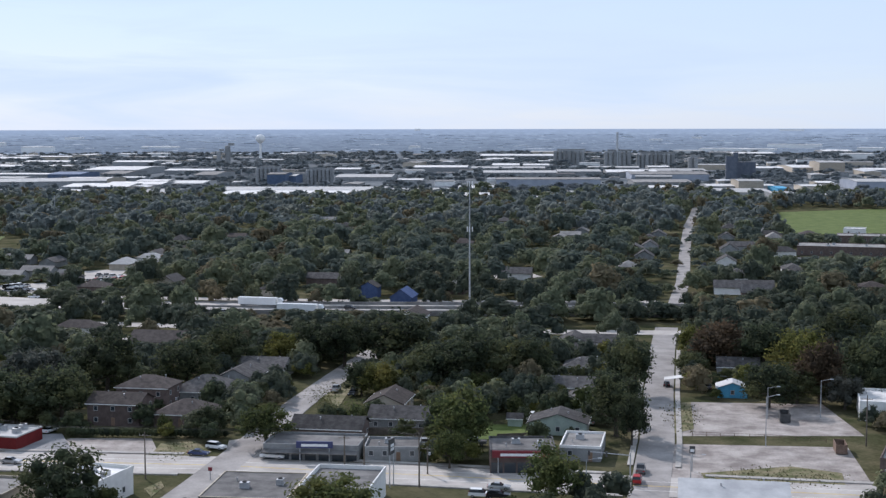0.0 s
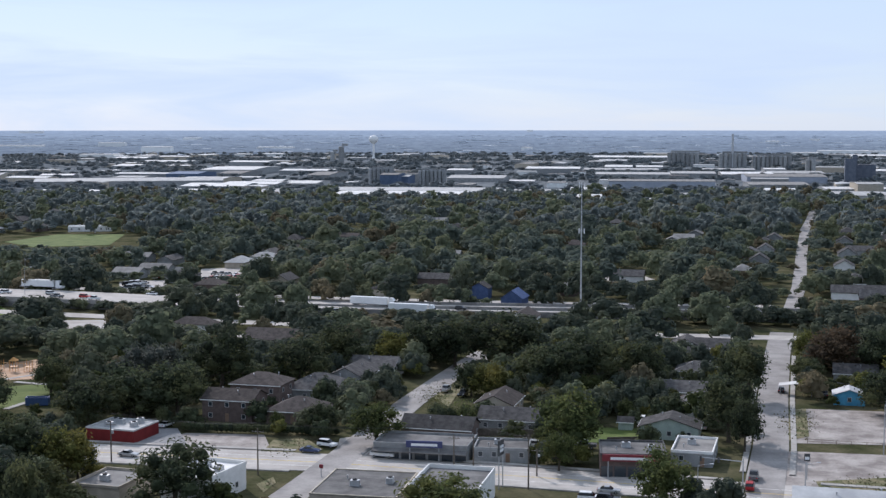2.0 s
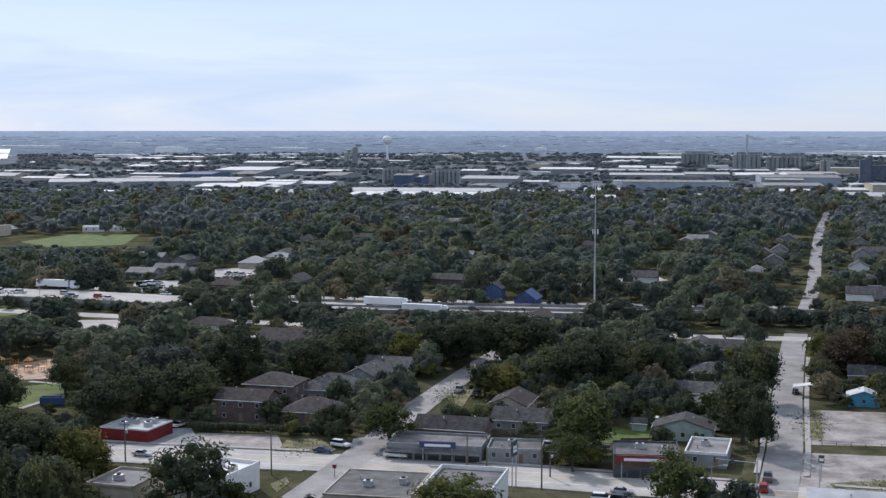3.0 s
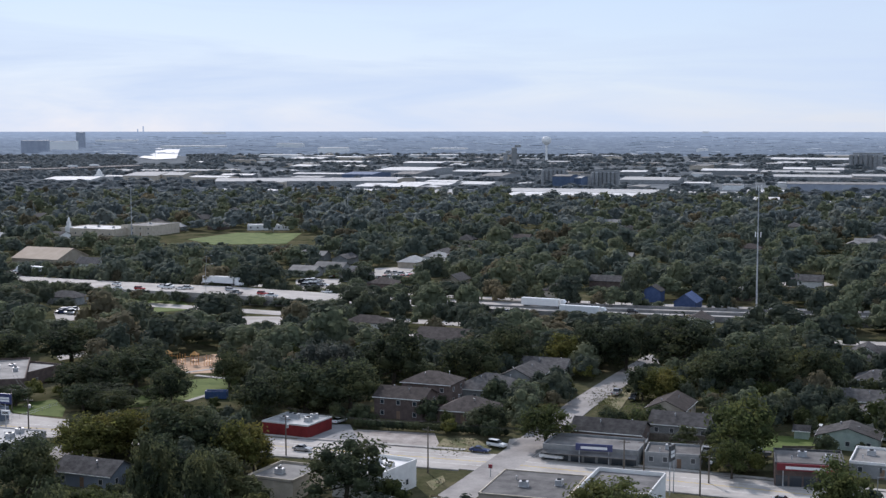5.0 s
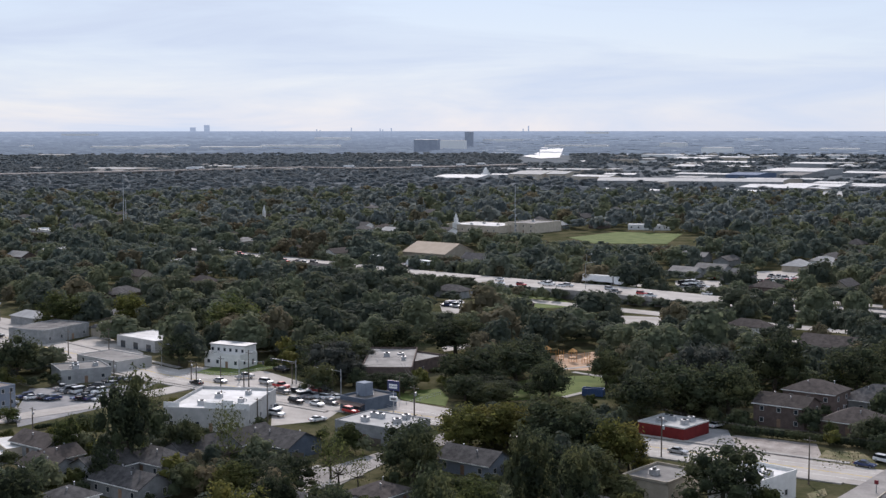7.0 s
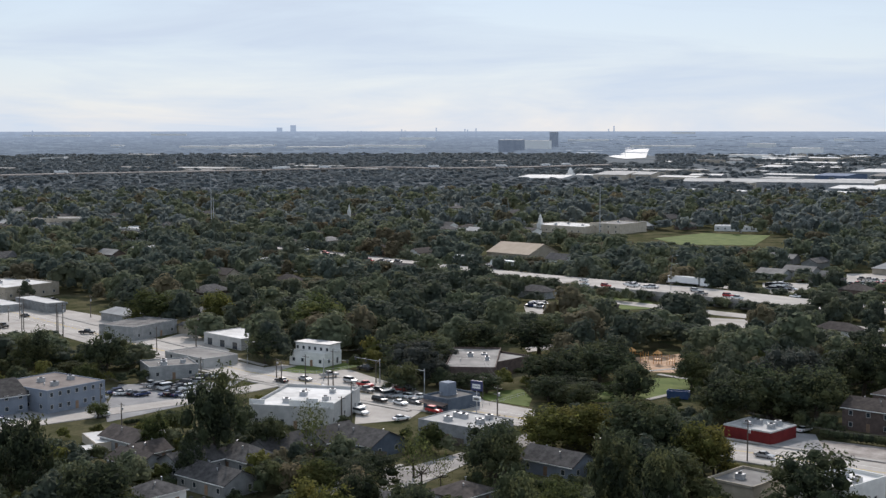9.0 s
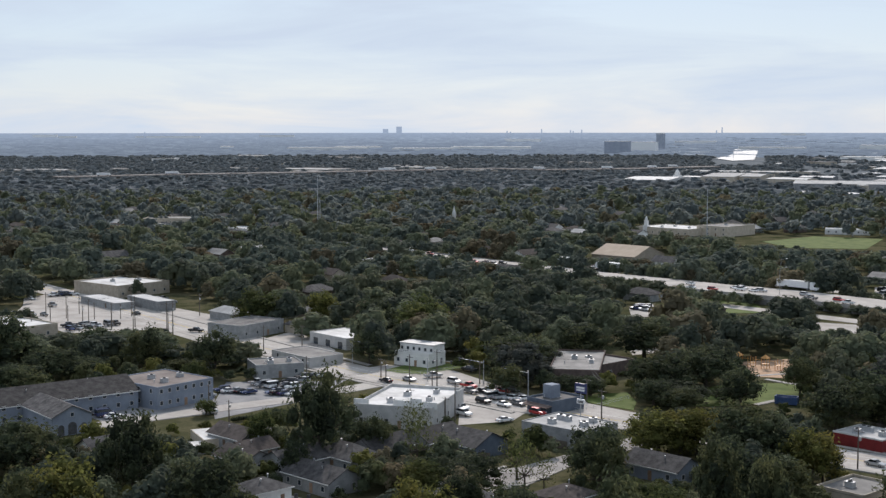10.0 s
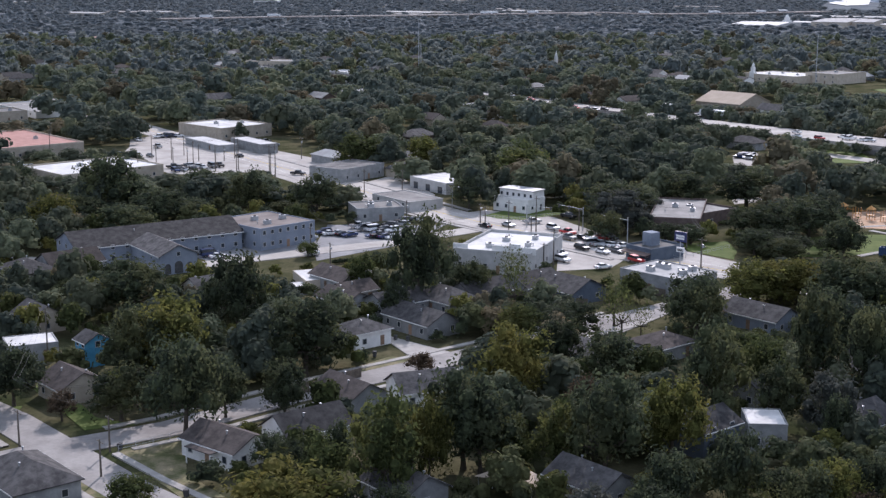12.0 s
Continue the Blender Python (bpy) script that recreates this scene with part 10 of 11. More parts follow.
grove_tree(-253.4, 198.4, 5.1, 4.3)
grove_tree(-260.5, 191.5, 6.0, 4.8)
grove_tree(-135.5, 294.2, 5.3, 5.3)
grove_tree(-278.4, 166.2, 7.4, 6.2)
grove_tree(-273.1, 175.6, 8.6, 8.8)
grove_tree(-259.5, 195.6, 5.5, 4.8)
grove_tree(-140.5, 294.1, 8.7, 8.2)
grove_tree(-271.2, 181.9, 8.3, 5.9)
grove_tree(-215.9, 245.9, 5.1, 4.2)
grove_tree(-268.6, 187.0, 11.4, 11.0)
grove_tree(-2.6, 328.2, 5.5, 5.7)
grove_tree(-282.8, 167.3, 8.1, 6.7)
grove_tree(-59.5, 326.5, 8.9, 6.9)
grove_tree(-280.2, 177.9, 6.8, 4.8)
grove_tree(-274.1, 187.8, 7.6, 6.5)
grove_tree(-49.7, 330.7, 5.4, 5.7)
grove_tree(-117.3, 313.9, 5.2, 5.3)
grove_tree(-58.4, 332.3, 5.4, 3.9)
grove_tree(-116.5, 317.9, 5.6, 5.7)
grove_tree(40.9, 336.8, 6.7, 5.0)
grove_tree(-125.2, 316.3, 7.2, 5.9)
grove_tree(-129.3, 314.6, 6.1, 4.4)
grove_tree(-290.0, 177.9, 10.1, 7.8)
grove_tree(-294.7, 171.9, 7.3, 7.0)
grove_tree(10.0, 342.1, 11.2, 9.0)
grove_tree(-50.1, 339.0, 10.8, 9.1)
grove_tree(-1.1, 343.7, 9.0, 8.0)
grove_tree(3.6, 343.9, 5.3, 5.4)
grove_tree(-128.9, 318.9, 5.7, 4.9)
grove_tree(-122.4, 321.6, 6.4, 5.1)
grove_tree(-135.6, 318.0, 5.9, 4.6)
grove_tree(-295.7, 180.4, 5.7, 5.2)
grove_tree(107.5, 329.3, 6.4, 5.1)
grove_tree(-299.2, 174.8, 10.2, 9.2)
grove_tree(42.4, 345.0, 9.1, 7.7)
grove_tree(5.6, 347.9, 6.7, 6.4)
grove_tree(116.5, 328.5, 5.4, 4.4)
grove_tree(1.4, 348.8, 8.1, 5.7)
grove_tree(-50.6, 346.2, 10.2, 8.8)
grove_tree(111.0, 332.8, 6.5, 5.1)
grove_tree(-151.1, 316.8, 5.7, 4.2)
grove_tree(105.4, 334.9, 7.2, 5.5)
grove_tree(-301.0, 181.3, 8.3, 6.9)
grove_tree(22.7, 350.8, 5.8, 6.0)
grove_tree(16.0, 352.5, 7.3, 7.2)
grove_tree(10.3, 353.2, 10.6, 7.8)
grove_tree(-118.7, 333.0, 8.8, 6.7)
grove_tree(-301.9, 185.6, 5.1, 3.8)
grove_tree(45.6, 351.6, 7.8, 7.8)
grove_tree(-57.7, 350.3, 5.4, 4.9)
grove_tree(-53.7, 351.2, 8.2, 8.2)
grove_tree(112.1, 337.5, 5.0, 5.2)
grove_tree(20.7, 355.9, 11.1, 8.9)
grove_tree(28.6, 356.3, 8.3, 6.0)
grove_tree(-301.9, 191.4, 11.1, 10.7)
grove_tree(5.1, 357.9, 10.0, 8.2)
grove_tree(-309.8, 181.7, 6.5, 6.1)
grove_tree(122.2, 337.7, 9.4, 9.0)
grove_tree(14.0, 359.4, 9.8, 8.0)
grove_tree(-51.9, 356.9, 11.7, 8.3)
grove_tree(-45.0, 358.3, 6.9, 5.1)
grove_tree(-122.4, 339.9, 5.5, 5.7)
grove_tree(27.4, 361.1, 8.4, 8.7)
grove_tree(-59.9, 357.4, 9.1, 8.5)
grove_tree(-304.7, 196.2, 5.9, 4.3)
grove_tree(-312.4, 184.0, 5.0, 4.6)
grove_tree(-105.8, 346.8, 11.8, 9.5)
grove_tree(4.6, 363.7, 6.0, 5.1)
grove_tree(21.9, 363.5, 10.2, 9.4)
grove_tree(-98.6, 351.1, 7.9, 6.0)
grove_tree(-123.1, 343.4, 5.3, 4.7)
grove_tree(-112.0, 347.6, 8.7, 8.0)
grove_tree(10.9, 365.1, 5.2, 4.8)
grove_tree(-3.4, 365.9, 5.8, 5.2)
grove_tree(44.9, 363.5, 8.7, 9.0)
grove_tree(-46.1, 364.7, 11.0, 9.2)
grove_tree(-53.1, 363.9, 5.0, 3.5)
grove_tree(-316.6, 187.2, 10.5, 9.4)
grove_tree(-5.0, 369.1, 5.5, 4.5)
grove_tree(-10.8, 369.1, 7.3, 6.7)
grove_tree(-121.0, 349.2, 8.0, 7.7)
grove_tree(-98.1, 356.9, 6.7, 6.8)
grove_tree(2.0, 370.5, 7.7, 5.8)
grove_tree(126.2, 348.8, 8.5, 7.8)
grove_tree(45.1, 368.4, 7.6, 7.5)
grove_tree(18.0, 371.8, 8.8, 8.4)
grove_tree(-105.6, 357.0, 5.6, 5.2)
grove_tree(23.7, 373.1, 10.3, 10.7)
grove_tree(-49.4, 370.8, 6.9, 5.4)
grove_tree(5.2, 374.4, 9.4, 7.7)
grove_tree(-128.1, 352.0, 6.9, 5.3)
grove_tree(-43.6, 372.2, 6.3, 6.3)
grove_tree(-5.1, 375.6, 8.3, 7.7)
grove_tree(9.7, 375.6, 5.6, 4.7)
grove_tree(-315.0, 205.0, 12.4, 10.3)
grove_tree(127.4, 353.8, 8.9, 6.5)
grove_tree(-9.8, 377.1, 5.7, 4.5)
grove_tree(-124.4, 357.1, 9.1, 8.5)
grove_tree(-101.2, 364.7, 5.5, 5.6)
grove_tree(44.9, 376.7, 5.3, 5.0)
grove_tree(19.6, 379.0, 7.9, 7.9)
grove_tree(-16.8, 379.4, 11.2, 9.1)
grove_tree(-315.0, 212.7, 11.8, 10.5)
grove_tree(-51.6, 377.5, 6.9, 6.9)
grove_tree(-321.5, 205.4, 7.1, 6.6)
grove_tree(70.6, 375.7, 9.4, 8.7)
grove_tree(26.8, 381.5, 6.2, 6.5)
grove_tree(89.9, 372.3, 9.1, 9.2)
grove_tree(-47.2, 380.6, 9.8, 7.7)
grove_tree(-329.1, 197.1, 7.1, 6.4)
grove_tree(18.1, 383.4, 7.0, 7.0)
grove_tree(125.6, 362.9, 5.8, 4.4)
grove_tree(130.9, 361.0, 8.3, 6.7)
grove_tree(-105.0, 369.4, 6.4, 5.9)
grove_tree(-119.2, 365.6, 7.1, 6.4)
grove_tree(-327.4, 203.2, 12.2, 10.2)
grove_tree(95.5, 373.3, 7.0, 6.4)
grove_tree(-128.4, 363.5, 11.8, 9.2)
grove_tree(-322.1, 212.3, 6.7, 6.9)
grove_tree(-314.3, 224.1, 6.9, 5.5)
grove_tree(48.7, 383.6, 10.8, 8.5)
grove_tree(-102.7, 373.1, 7.3, 6.3)
grove_tree(-116.8, 369.0, 5.3, 5.2)
grove_tree(-64.6, 381.8, 5.8, 5.8)
grove_tree(-335.1, 195.0, 9.6, 7.3)
grove_tree(-14.7, 387.6, 6.1, 6.3)
grove_tree(-46.2, 385.8, 6.2, 4.7)
grove_tree(104.7, 374.2, 5.6, 4.4)
grove_tree(129.5, 367.4, 7.7, 5.5)
grove_tree(-320.7, 221.1, 11.6, 11.8)
grove_tree(93.9, 378.4, 10.6, 7.7)
grove_tree(15.7, 389.7, 8.0, 7.3)
grove_tree(3.6, 390.1, 9.7, 8.1)
grove_tree(-328.4, 211.8, 8.6, 7.5)
grove_tree(-45.6, 389.3, 5.4, 4.7)
grove_tree(-119.4, 373.4, 6.9, 5.2)
grove_tree(-333.7, 206.1, 6.1, 6.2)
grove_tree(71.5, 385.6, 9.2, 7.4)
grove_tree(-11.4, 392.2, 8.1, 7.0)
grove_tree(107.0, 377.6, 8.4, 7.3)
grove_tree(-332.0, 209.3, 6.2, 4.9)
grove_tree(-325.7, 219.1, 6.2, 5.1)
grove_tree(50.0, 389.4, 8.8, 8.2)
grove_tree(124.9, 372.4, 6.4, 5.0)
grove_tree(-0.6, 392.9, 5.8, 6.0)
grove_tree(-7.2, 393.1, 6.5, 5.7)
grove_tree(-105.7, 379.0, 6.2, 5.2)
grove_tree(-18.7, 393.5, 5.4, 3.9)
grove_tree(-338.9, 200.9, 5.9, 4.7)
grove_tree(-85.9, 384.6, 10.8, 7.7)
grove_tree(27.3, 393.4, 9.3, 9.1)
grove_tree(88.8, 384.9, 5.5, 4.4)
grove_tree(44.1, 392.6, 10.7, 8.1)
grove_tree(-135.1, 371.2, 5.9, 4.5)
grove_tree(17.9, 394.8, 8.5, 7.1)
grove_tree(10.1, 395.2, 9.6, 10.0)
grove_tree(-129.4, 373.8, 12.2, 11.8)
grove_tree(-337.6, 206.8, 6.1, 5.7)
grove_tree(-110.7, 380.2, 5.8, 4.8)
grove_tree(-175.4, 355.0, 5.4, 4.8)
grove_tree(133.3, 373.2, 11.5, 11.8)
grove_tree(-323.6, 229.1, 7.1, 6.7)
grove_tree(34.9, 394.9, 5.9, 4.8)
grove_tree(-93.9, 385.4, 6.1, 6.1)
grove_tree(102.9, 383.2, 6.2, 4.7)
grove_tree(107.2, 382.1, 6.6, 6.4)
grove_tree(-333.9, 214.7, 6.4, 4.5)
grove_tree(118.2, 379.0, 12.4, 11.4)
grove_tree(70.1, 390.8, 5.8, 5.2)
grove_tree(-337.0, 210.6, 6.5, 6.3)
grove_tree(91.9, 386.7, 5.2, 4.4)
grove_tree(-120.4, 378.9, 6.6, 5.1)
grove_tree(126.7, 377.3, 5.2, 4.7)
grove_tree(-20.6, 397.5, 5.9, 5.4)
grove_tree(-115.9, 380.8, 7.2, 5.0)
grove_tree(-9.0, 398.0, 8.8, 8.3)
grove_tree(0.2, 398.5, 8.8, 8.8)
grove_tree(-15.6, 398.5, 8.3, 8.4)
grove_tree(-75.4, 391.9, 5.5, 5.7)
grove_tree(-81.6, 390.6, 11.9, 8.6)
grove_tree(-88.3, 389.2, 5.6, 4.6)
grove_tree(-175.6, 358.5, 6.0, 4.4)
grove_tree(-100.0, 386.7, 10.5, 7.5)
grove_tree(51.3, 396.5, 6.6, 5.6)
grove_tree(-135.0, 376.7, 6.0, 4.8)
grove_tree(27.3, 399.5, 5.4, 4.6)
grove_tree(93.8, 389.5, 5.4, 4.2)
grove_tree(-125.2, 380.7, 9.2, 7.7)
grove_tree(-129.9, 379.3, 5.7, 4.3)
grove_tree(114.2, 385.2, 5.0, 5.2)
grove_tree(33.5, 400.5, 5.7, 4.1)
grove_tree(-329.1, 231.2, 7.3, 7.0)
grove_tree(3.6, 402.2, 7.4, 6.7)
grove_tree(126.7, 382.2, 5.6, 5.3)
grove_tree(-24.6, 402.0, 6.7, 4.7)
grove_tree(-106.3, 388.6, 5.1, 4.9)
grove_tree(72.8, 396.2, 6.9, 6.0)
grove_tree(-15.8, 402.6, 5.3, 4.7)
grove_tree(10.7, 402.8, 5.3, 5.5)
grove_tree(133.6, 380.2, 9.8, 9.8)
grove_tree(-12.3, 403.0, 5.1, 5.0)
grove_tree(121.5, 384.7, 8.9, 7.3)
grove_tree(95.7, 392.0, 5.3, 5.4)
grove_tree(-345.8, 208.0, 12.1, 9.4)
grove_tree(-94.5, 392.4, 5.3, 4.6)
grove_tree(-349.3, 202.8, 7.5, 5.6)
grove_tree(-4.0, 403.9, 9.9, 8.0)
grove_tree(-20.8, 403.4, 6.5, 6.5)
grove_tree(-112.7, 387.9, 8.1, 7.2)
grove_tree(-41.2, 401.9, 11.1, 8.1)
grove_tree(27.9, 403.2, 5.3, 3.9)
grove_tree(21.7, 403.7, 7.1, 5.4)
grove_tree(16.0, 404.4, 10.9, 8.4)
grove_tree(-88.1, 395.4, 6.9, 4.9)
grove_tree(116.9, 388.0, 7.9, 6.0)
grove_tree(8.0, 405.2, 5.6, 5.8)
grove_tree(-123.7, 386.0, 8.6, 8.8)
grove_tree(-177.2, 364.8, 12.5, 10.2)
grove_tree(-75.6, 399.1, 8.3, 8.3)
grove_tree(0.9, 406.5, 8.7, 7.1)
grove_tree(-14.0, 406.3, 5.2, 4.1)
grove_tree(-64.8, 401.5, 7.8, 8.0)
grove_tree(-331.7, 235.6, 7.8, 5.6)
grove_tree(-130.5, 385.6, 7.1, 6.0)
grove_tree(-339.4, 225.5, 5.1, 3.7)
grove_tree(93.4, 397.0, 6.3, 5.2)
grove_tree(52.0, 404.6, 7.3, 5.6)
grove_tree(-92.0, 397.4, 5.9, 4.2)
grove_tree(-104.2, 394.5, 8.4, 7.9)
grove_tree(25.0, 407.4, 7.5, 5.4)
grove_tree(-336.4, 231.3, 11.3, 10.4)
grove_tree(-71.5, 402.0, 5.5, 5.2)
grove_tree(127.2, 388.7, 5.6, 4.6)
grove_tree(-350.5, 211.4, 5.7, 4.3)
grove_tree(-10.0, 409.2, 11.8, 8.4)
grove_tree(136.2, 386.1, 9.9, 8.6)
grove_tree(-83.8, 400.8, 8.9, 6.4)
grove_tree(30.4, 408.3, 5.2, 3.8)
grove_tree(-353.1, 207.4, 5.4, 5.5)
grove_tree(-98.8, 397.5, 9.4, 8.5)
grove_tree(121.6, 391.7, 10.2, 7.3)
grove_tree(-347.1, 218.9, 8.0, 8.0)
grove_tree(110.4, 395.5, 10.2, 8.0)
grove_tree(-23.2, 410.5, 6.1, 4.7)
grove_tree(-120.6, 393.2, 6.4, 5.2)
grove_tree(-128.1, 391.2, 8.5, 7.4)
grove_tree(3.9, 411.7, 11.9, 11.1)
grove_tree(-180.4, 370.2, 6.9, 6.3)
grove_tree(20.2, 411.4, 6.4, 5.9)
grove_tree(-89.3, 402.1, 8.6, 8.9)
grove_tree(-342.3, 229.4, 7.9, 7.9)
grove_tree(12.5, 412.1, 12.7, 9.9)
grove_tree(-114.3, 396.2, 11.1, 10.2)
grove_tree(-42.2, 410.3, 12.1, 9.9)
grove_tree(97.8, 400.8, 8.7, 6.3)
grove_tree(54.6, 409.0, 5.6, 4.2)
grove_tree(29.1, 412.3, 6.0, 6.0)
grove_tree(-138.0, 390.0, 12.1, 11.0)
grove_tree(107.3, 399.6, 5.0, 3.6)
grove_tree(76.5, 407.0, 6.4, 5.4)
grove_tree(-119.6, 396.6, 5.5, 4.2)
grove_tree(-347.8, 225.2, 9.5, 9.8)
grove_tree(-358.3, 208.4, 5.5, 5.7)
grove_tree(-354.2, 215.2, 5.0, 3.7)
grove_tree(34.6, 413.4, 10.5, 10.6)
grove_tree(118.0, 397.8, 5.5, 5.3)
grove_tree(135.5, 392.2, 9.0, 9.1)
grove_tree(-351.5, 221.0, 7.1, 7.0)
grove_tree(22.6, 414.7, 6.5, 6.0)
grove_tree(-178.3, 375.3, 9.7, 9.5)
grove_tree(-99.7, 403.3, 8.2, 6.7)
grove_tree(-124.8, 396.3, 6.2, 4.5)
grove_tree(113.2, 400.0, 6.7, 5.1)
grove_tree(18.5, 415.3, 7.2, 6.8)
grove_tree(-343.5, 234.5, 8.3, 7.8)
grove_tree(-78.5, 408.6, 5.6, 4.9)
grove_tree(141.7, 391.6, 12.4, 8.7)
grove_tree(-347.1, 230.7, 7.5, 7.9)
grove_tree(125.2, 397.7, 8.0, 5.7)
grove_tree(-84.1, 408.7, 7.8, 7.4)
grove_tree(7.5, 417.3, 8.2, 8.4)
grove_tree(-94.6, 406.5, 8.2, 7.4)
grove_tree(-358.7, 213.6, 9.2, 6.9)
grove_tree(-88.4, 408.1, 6.9, 6.1)
grove_tree(-173.9, 379.7, 6.7, 6.5)
grove_tree(107.2, 403.8, 7.7, 5.6)
grove_tree(-3.1, 418.6, 5.8, 5.4)
grove_tree(-120.0, 401.3, 10.2, 9.5)
grove_tree(1.3, 418.9, 5.0, 4.1)
grove_tree(-169.1, 383.3, 5.9, 5.1)
grove_tree(-59.1, 415.1, 6.5, 6.7)
grove_tree(-114.7, 403.7, 7.4, 5.7)
grove_tree(-108.1, 405.8, 12.0, 9.8)
grove_tree(26.9, 419.4, 11.9, 10.4)
grove_tree(-363.0, 211.7, 6.3, 5.3)
grove_tree(-353.3, 227.5, 9.4, 8.2)
grove_tree(-143.4, 395.3, 5.7, 5.2)
grove_tree(-357.2, 222.0, 8.9, 6.6)
grove_tree(135.0, 398.4, 12.2, 12.4)
grove_tree(44.6, 418.5, 10.4, 9.5)
grove_tree(-73.0, 414.6, 9.3, 7.1)
grove_tree(19.3, 420.7, 5.3, 4.1)
grove_tree(11.9, 421.1, 9.6, 6.9)
grove_tree(-92.2, 411.3, 9.7, 7.1)
grove_tree(-182.4, 380.1, 11.1, 9.1)
grove_tree(-351.4, 232.9, 7.0, 7.1)
grove_tree(-55.5, 418.1, 7.4, 5.2)
grove_tree(74.3, 415.2, 6.8, 5.4)
grove_tree(-132.0, 400.7, 10.5, 8.5)
grove_tree(-125.3, 402.9, 5.9, 5.0)
grove_tree(-5.8, 422.3, 5.4, 5.1)
grove_tree(38.2, 420.6, 8.0, 6.5)
grove_tree(-102.7, 409.8, 10.3, 8.7)
grove_tree(116.2, 406.4, 7.5, 5.9)
grove_tree(130.6, 402.0, 6.6, 4.9)
grove_tree(-137.8, 399.9, 8.8, 6.4)
grove_tree(-79.1, 415.6, 7.3, 5.3)
grove_tree(-350.6, 237.0, 6.0, 5.6)
grove_tree(-362.5, 218.4, 8.9, 7.4)
grove_tree(-0.1, 423.8, 6.1, 6.0)
grove_tree(-345.5, 245.6, 9.0, 8.9)
grove_tree(125.5, 405.0, 5.9, 5.9)
grove_tree(-119.4, 407.0, 6.9, 7.0)
grove_tree(53.4, 420.9, 10.0, 9.1)
grove_tree(122.2, 406.5, 5.2, 4.8)
grove_tree(141.0, 400.5, 6.2, 5.8)
grove_tree(16.5, 424.3, 9.4, 7.9)
grove_tree(-367.1, 214.7, 9.6, 7.1)
grove_tree(-176.7, 386.9, 8.7, 7.7)
grove_tree(-115.4, 409.6, 7.7, 6.3)
grove_tree(32.3, 424.8, 8.9, 8.3)
grove_tree(-356.2, 233.8, 5.8, 5.3)
grove_tree(-109.7, 411.8, 5.1, 4.2)
grove_tree(-360.9, 226.8, 8.7, 7.4)
grove_tree(-129.0, 406.3, 10.7, 9.2)
grove_tree(105.8, 413.0, 6.0, 6.2)
grove_tree(-304.2, 299.2, 5.8, 4.4)
grove_tree(145.9, 400.9, 10.8, 7.8)
grove_tree(-354.2, 238.3, 5.8, 5.5)
grove_tree(-182.3, 386.3, 8.2, 8.4)
grove_tree(-76.3, 420.4, 5.8, 6.0)
grove_tree(102.4, 414.9, 6.2, 5.3)
grove_tree(113.7, 412.0, 8.5, 7.8)
grove_tree(-55.9, 423.8, 9.2, 9.4)
grove_tree(96.8, 416.5, 11.1, 8.1)
grove_tree(121.8, 410.2, 6.5, 4.7)
grove_tree(6.8, 427.9, 12.8, 9.3)
grove_tree(-83.5, 419.9, 12.0, 10.9)
grove_tree(-65.9, 423.1, 11.2, 9.4)
grove_tree(-90.0, 418.7, 10.3, 9.3)
grove_tree(130.2, 408.1, 6.1, 4.4)
grove_tree(78.8, 421.4, 9.1, 9.4)
grove_tree(-140.2, 405.2, 9.5, 8.6)
grove_tree(-188.0, 385.4, 11.5, 11.6)
grove_tree(-134.1, 407.5, 7.0, 6.2)
grove_tree(-113.4, 414.0, 6.0, 5.4)
grove_tree(136.1, 407.2, 8.3, 7.3)
grove_tree(140.9, 405.7, 7.8, 7.8)
grove_tree(21.2, 429.5, 8.9, 7.8)
grove_tree(13.2, 429.9, 7.4, 6.2)
grove_tree(-46.7, 427.8, 5.7, 5.3)
grove_tree(-106.4, 417.1, 7.9, 7.7)
grove_tree(-9.0, 430.4, 11.1, 10.3)
grove_tree(-326.2, 281.0, 5.1, 4.6)
grove_tree(-369.5, 221.2, 5.9, 4.1)
grove_tree(56.8, 426.9, 7.7, 7.9)
grove_tree(-180.9, 390.9, 5.1, 4.3)
grove_tree(84.8, 422.4, 10.3, 8.3)
grove_tree(-38.5, 429.6, 11.9, 10.8)
grove_tree(-355.5, 244.3, 8.7, 6.5)
grove_tree(-32.4, 430.1, 5.1, 3.7)
grove_tree(-363.0, 233.5, 9.6, 7.6)
grove_tree(-373.3, 216.9, 6.0, 5.8)
grove_tree(-55.1, 428.3, 6.1, 5.7)
grove_tree(92.6, 422.0, 5.2, 4.1)
grove_tree(-312.8, 298.2, 5.2, 4.3)
grove_tree(-71.9, 426.2, 7.2, 5.5)
grove_tree(-368.4, 226.3, 7.8, 6.4)
grove_tree(126.0, 413.6, 5.2, 4.2)
grove_tree(-360.6, 238.6, 6.8, 5.2)
grove_tree(-18.7, 432.1, 11.1, 8.5)
grove_tree(99.8, 420.9, 5.5, 5.6)
grove_tree(-120.9, 415.3, 5.2, 5.1)
grove_tree(-3.6, 432.5, 9.0, 6.7)
grove_tree(-126.3, 413.8, 10.8, 11.1)
grove_tree(105.4, 419.7, 11.7, 9.1)
grove_tree(28.4, 432.0, 9.7, 8.4)
grove_tree(-335.7, 273.6, 8.9, 6.3)
grove_tree(147.6, 407.2, 6.0, 5.7)
grove_tree(-99.8, 421.8, 8.9, 8.8)
grove_tree(-79.3, 426.1, 11.9, 9.8)
grove_tree(-234.4, 364.6, 7.1, 6.6)
grove_tree(-324.9, 287.0, 6.1, 5.5)
grove_tree(-59.8, 429.4, 7.9, 7.0)
grove_tree(-90.1, 424.2, 5.1, 4.9)
grove_tree(-176.8, 396.0, 6.2, 4.8)
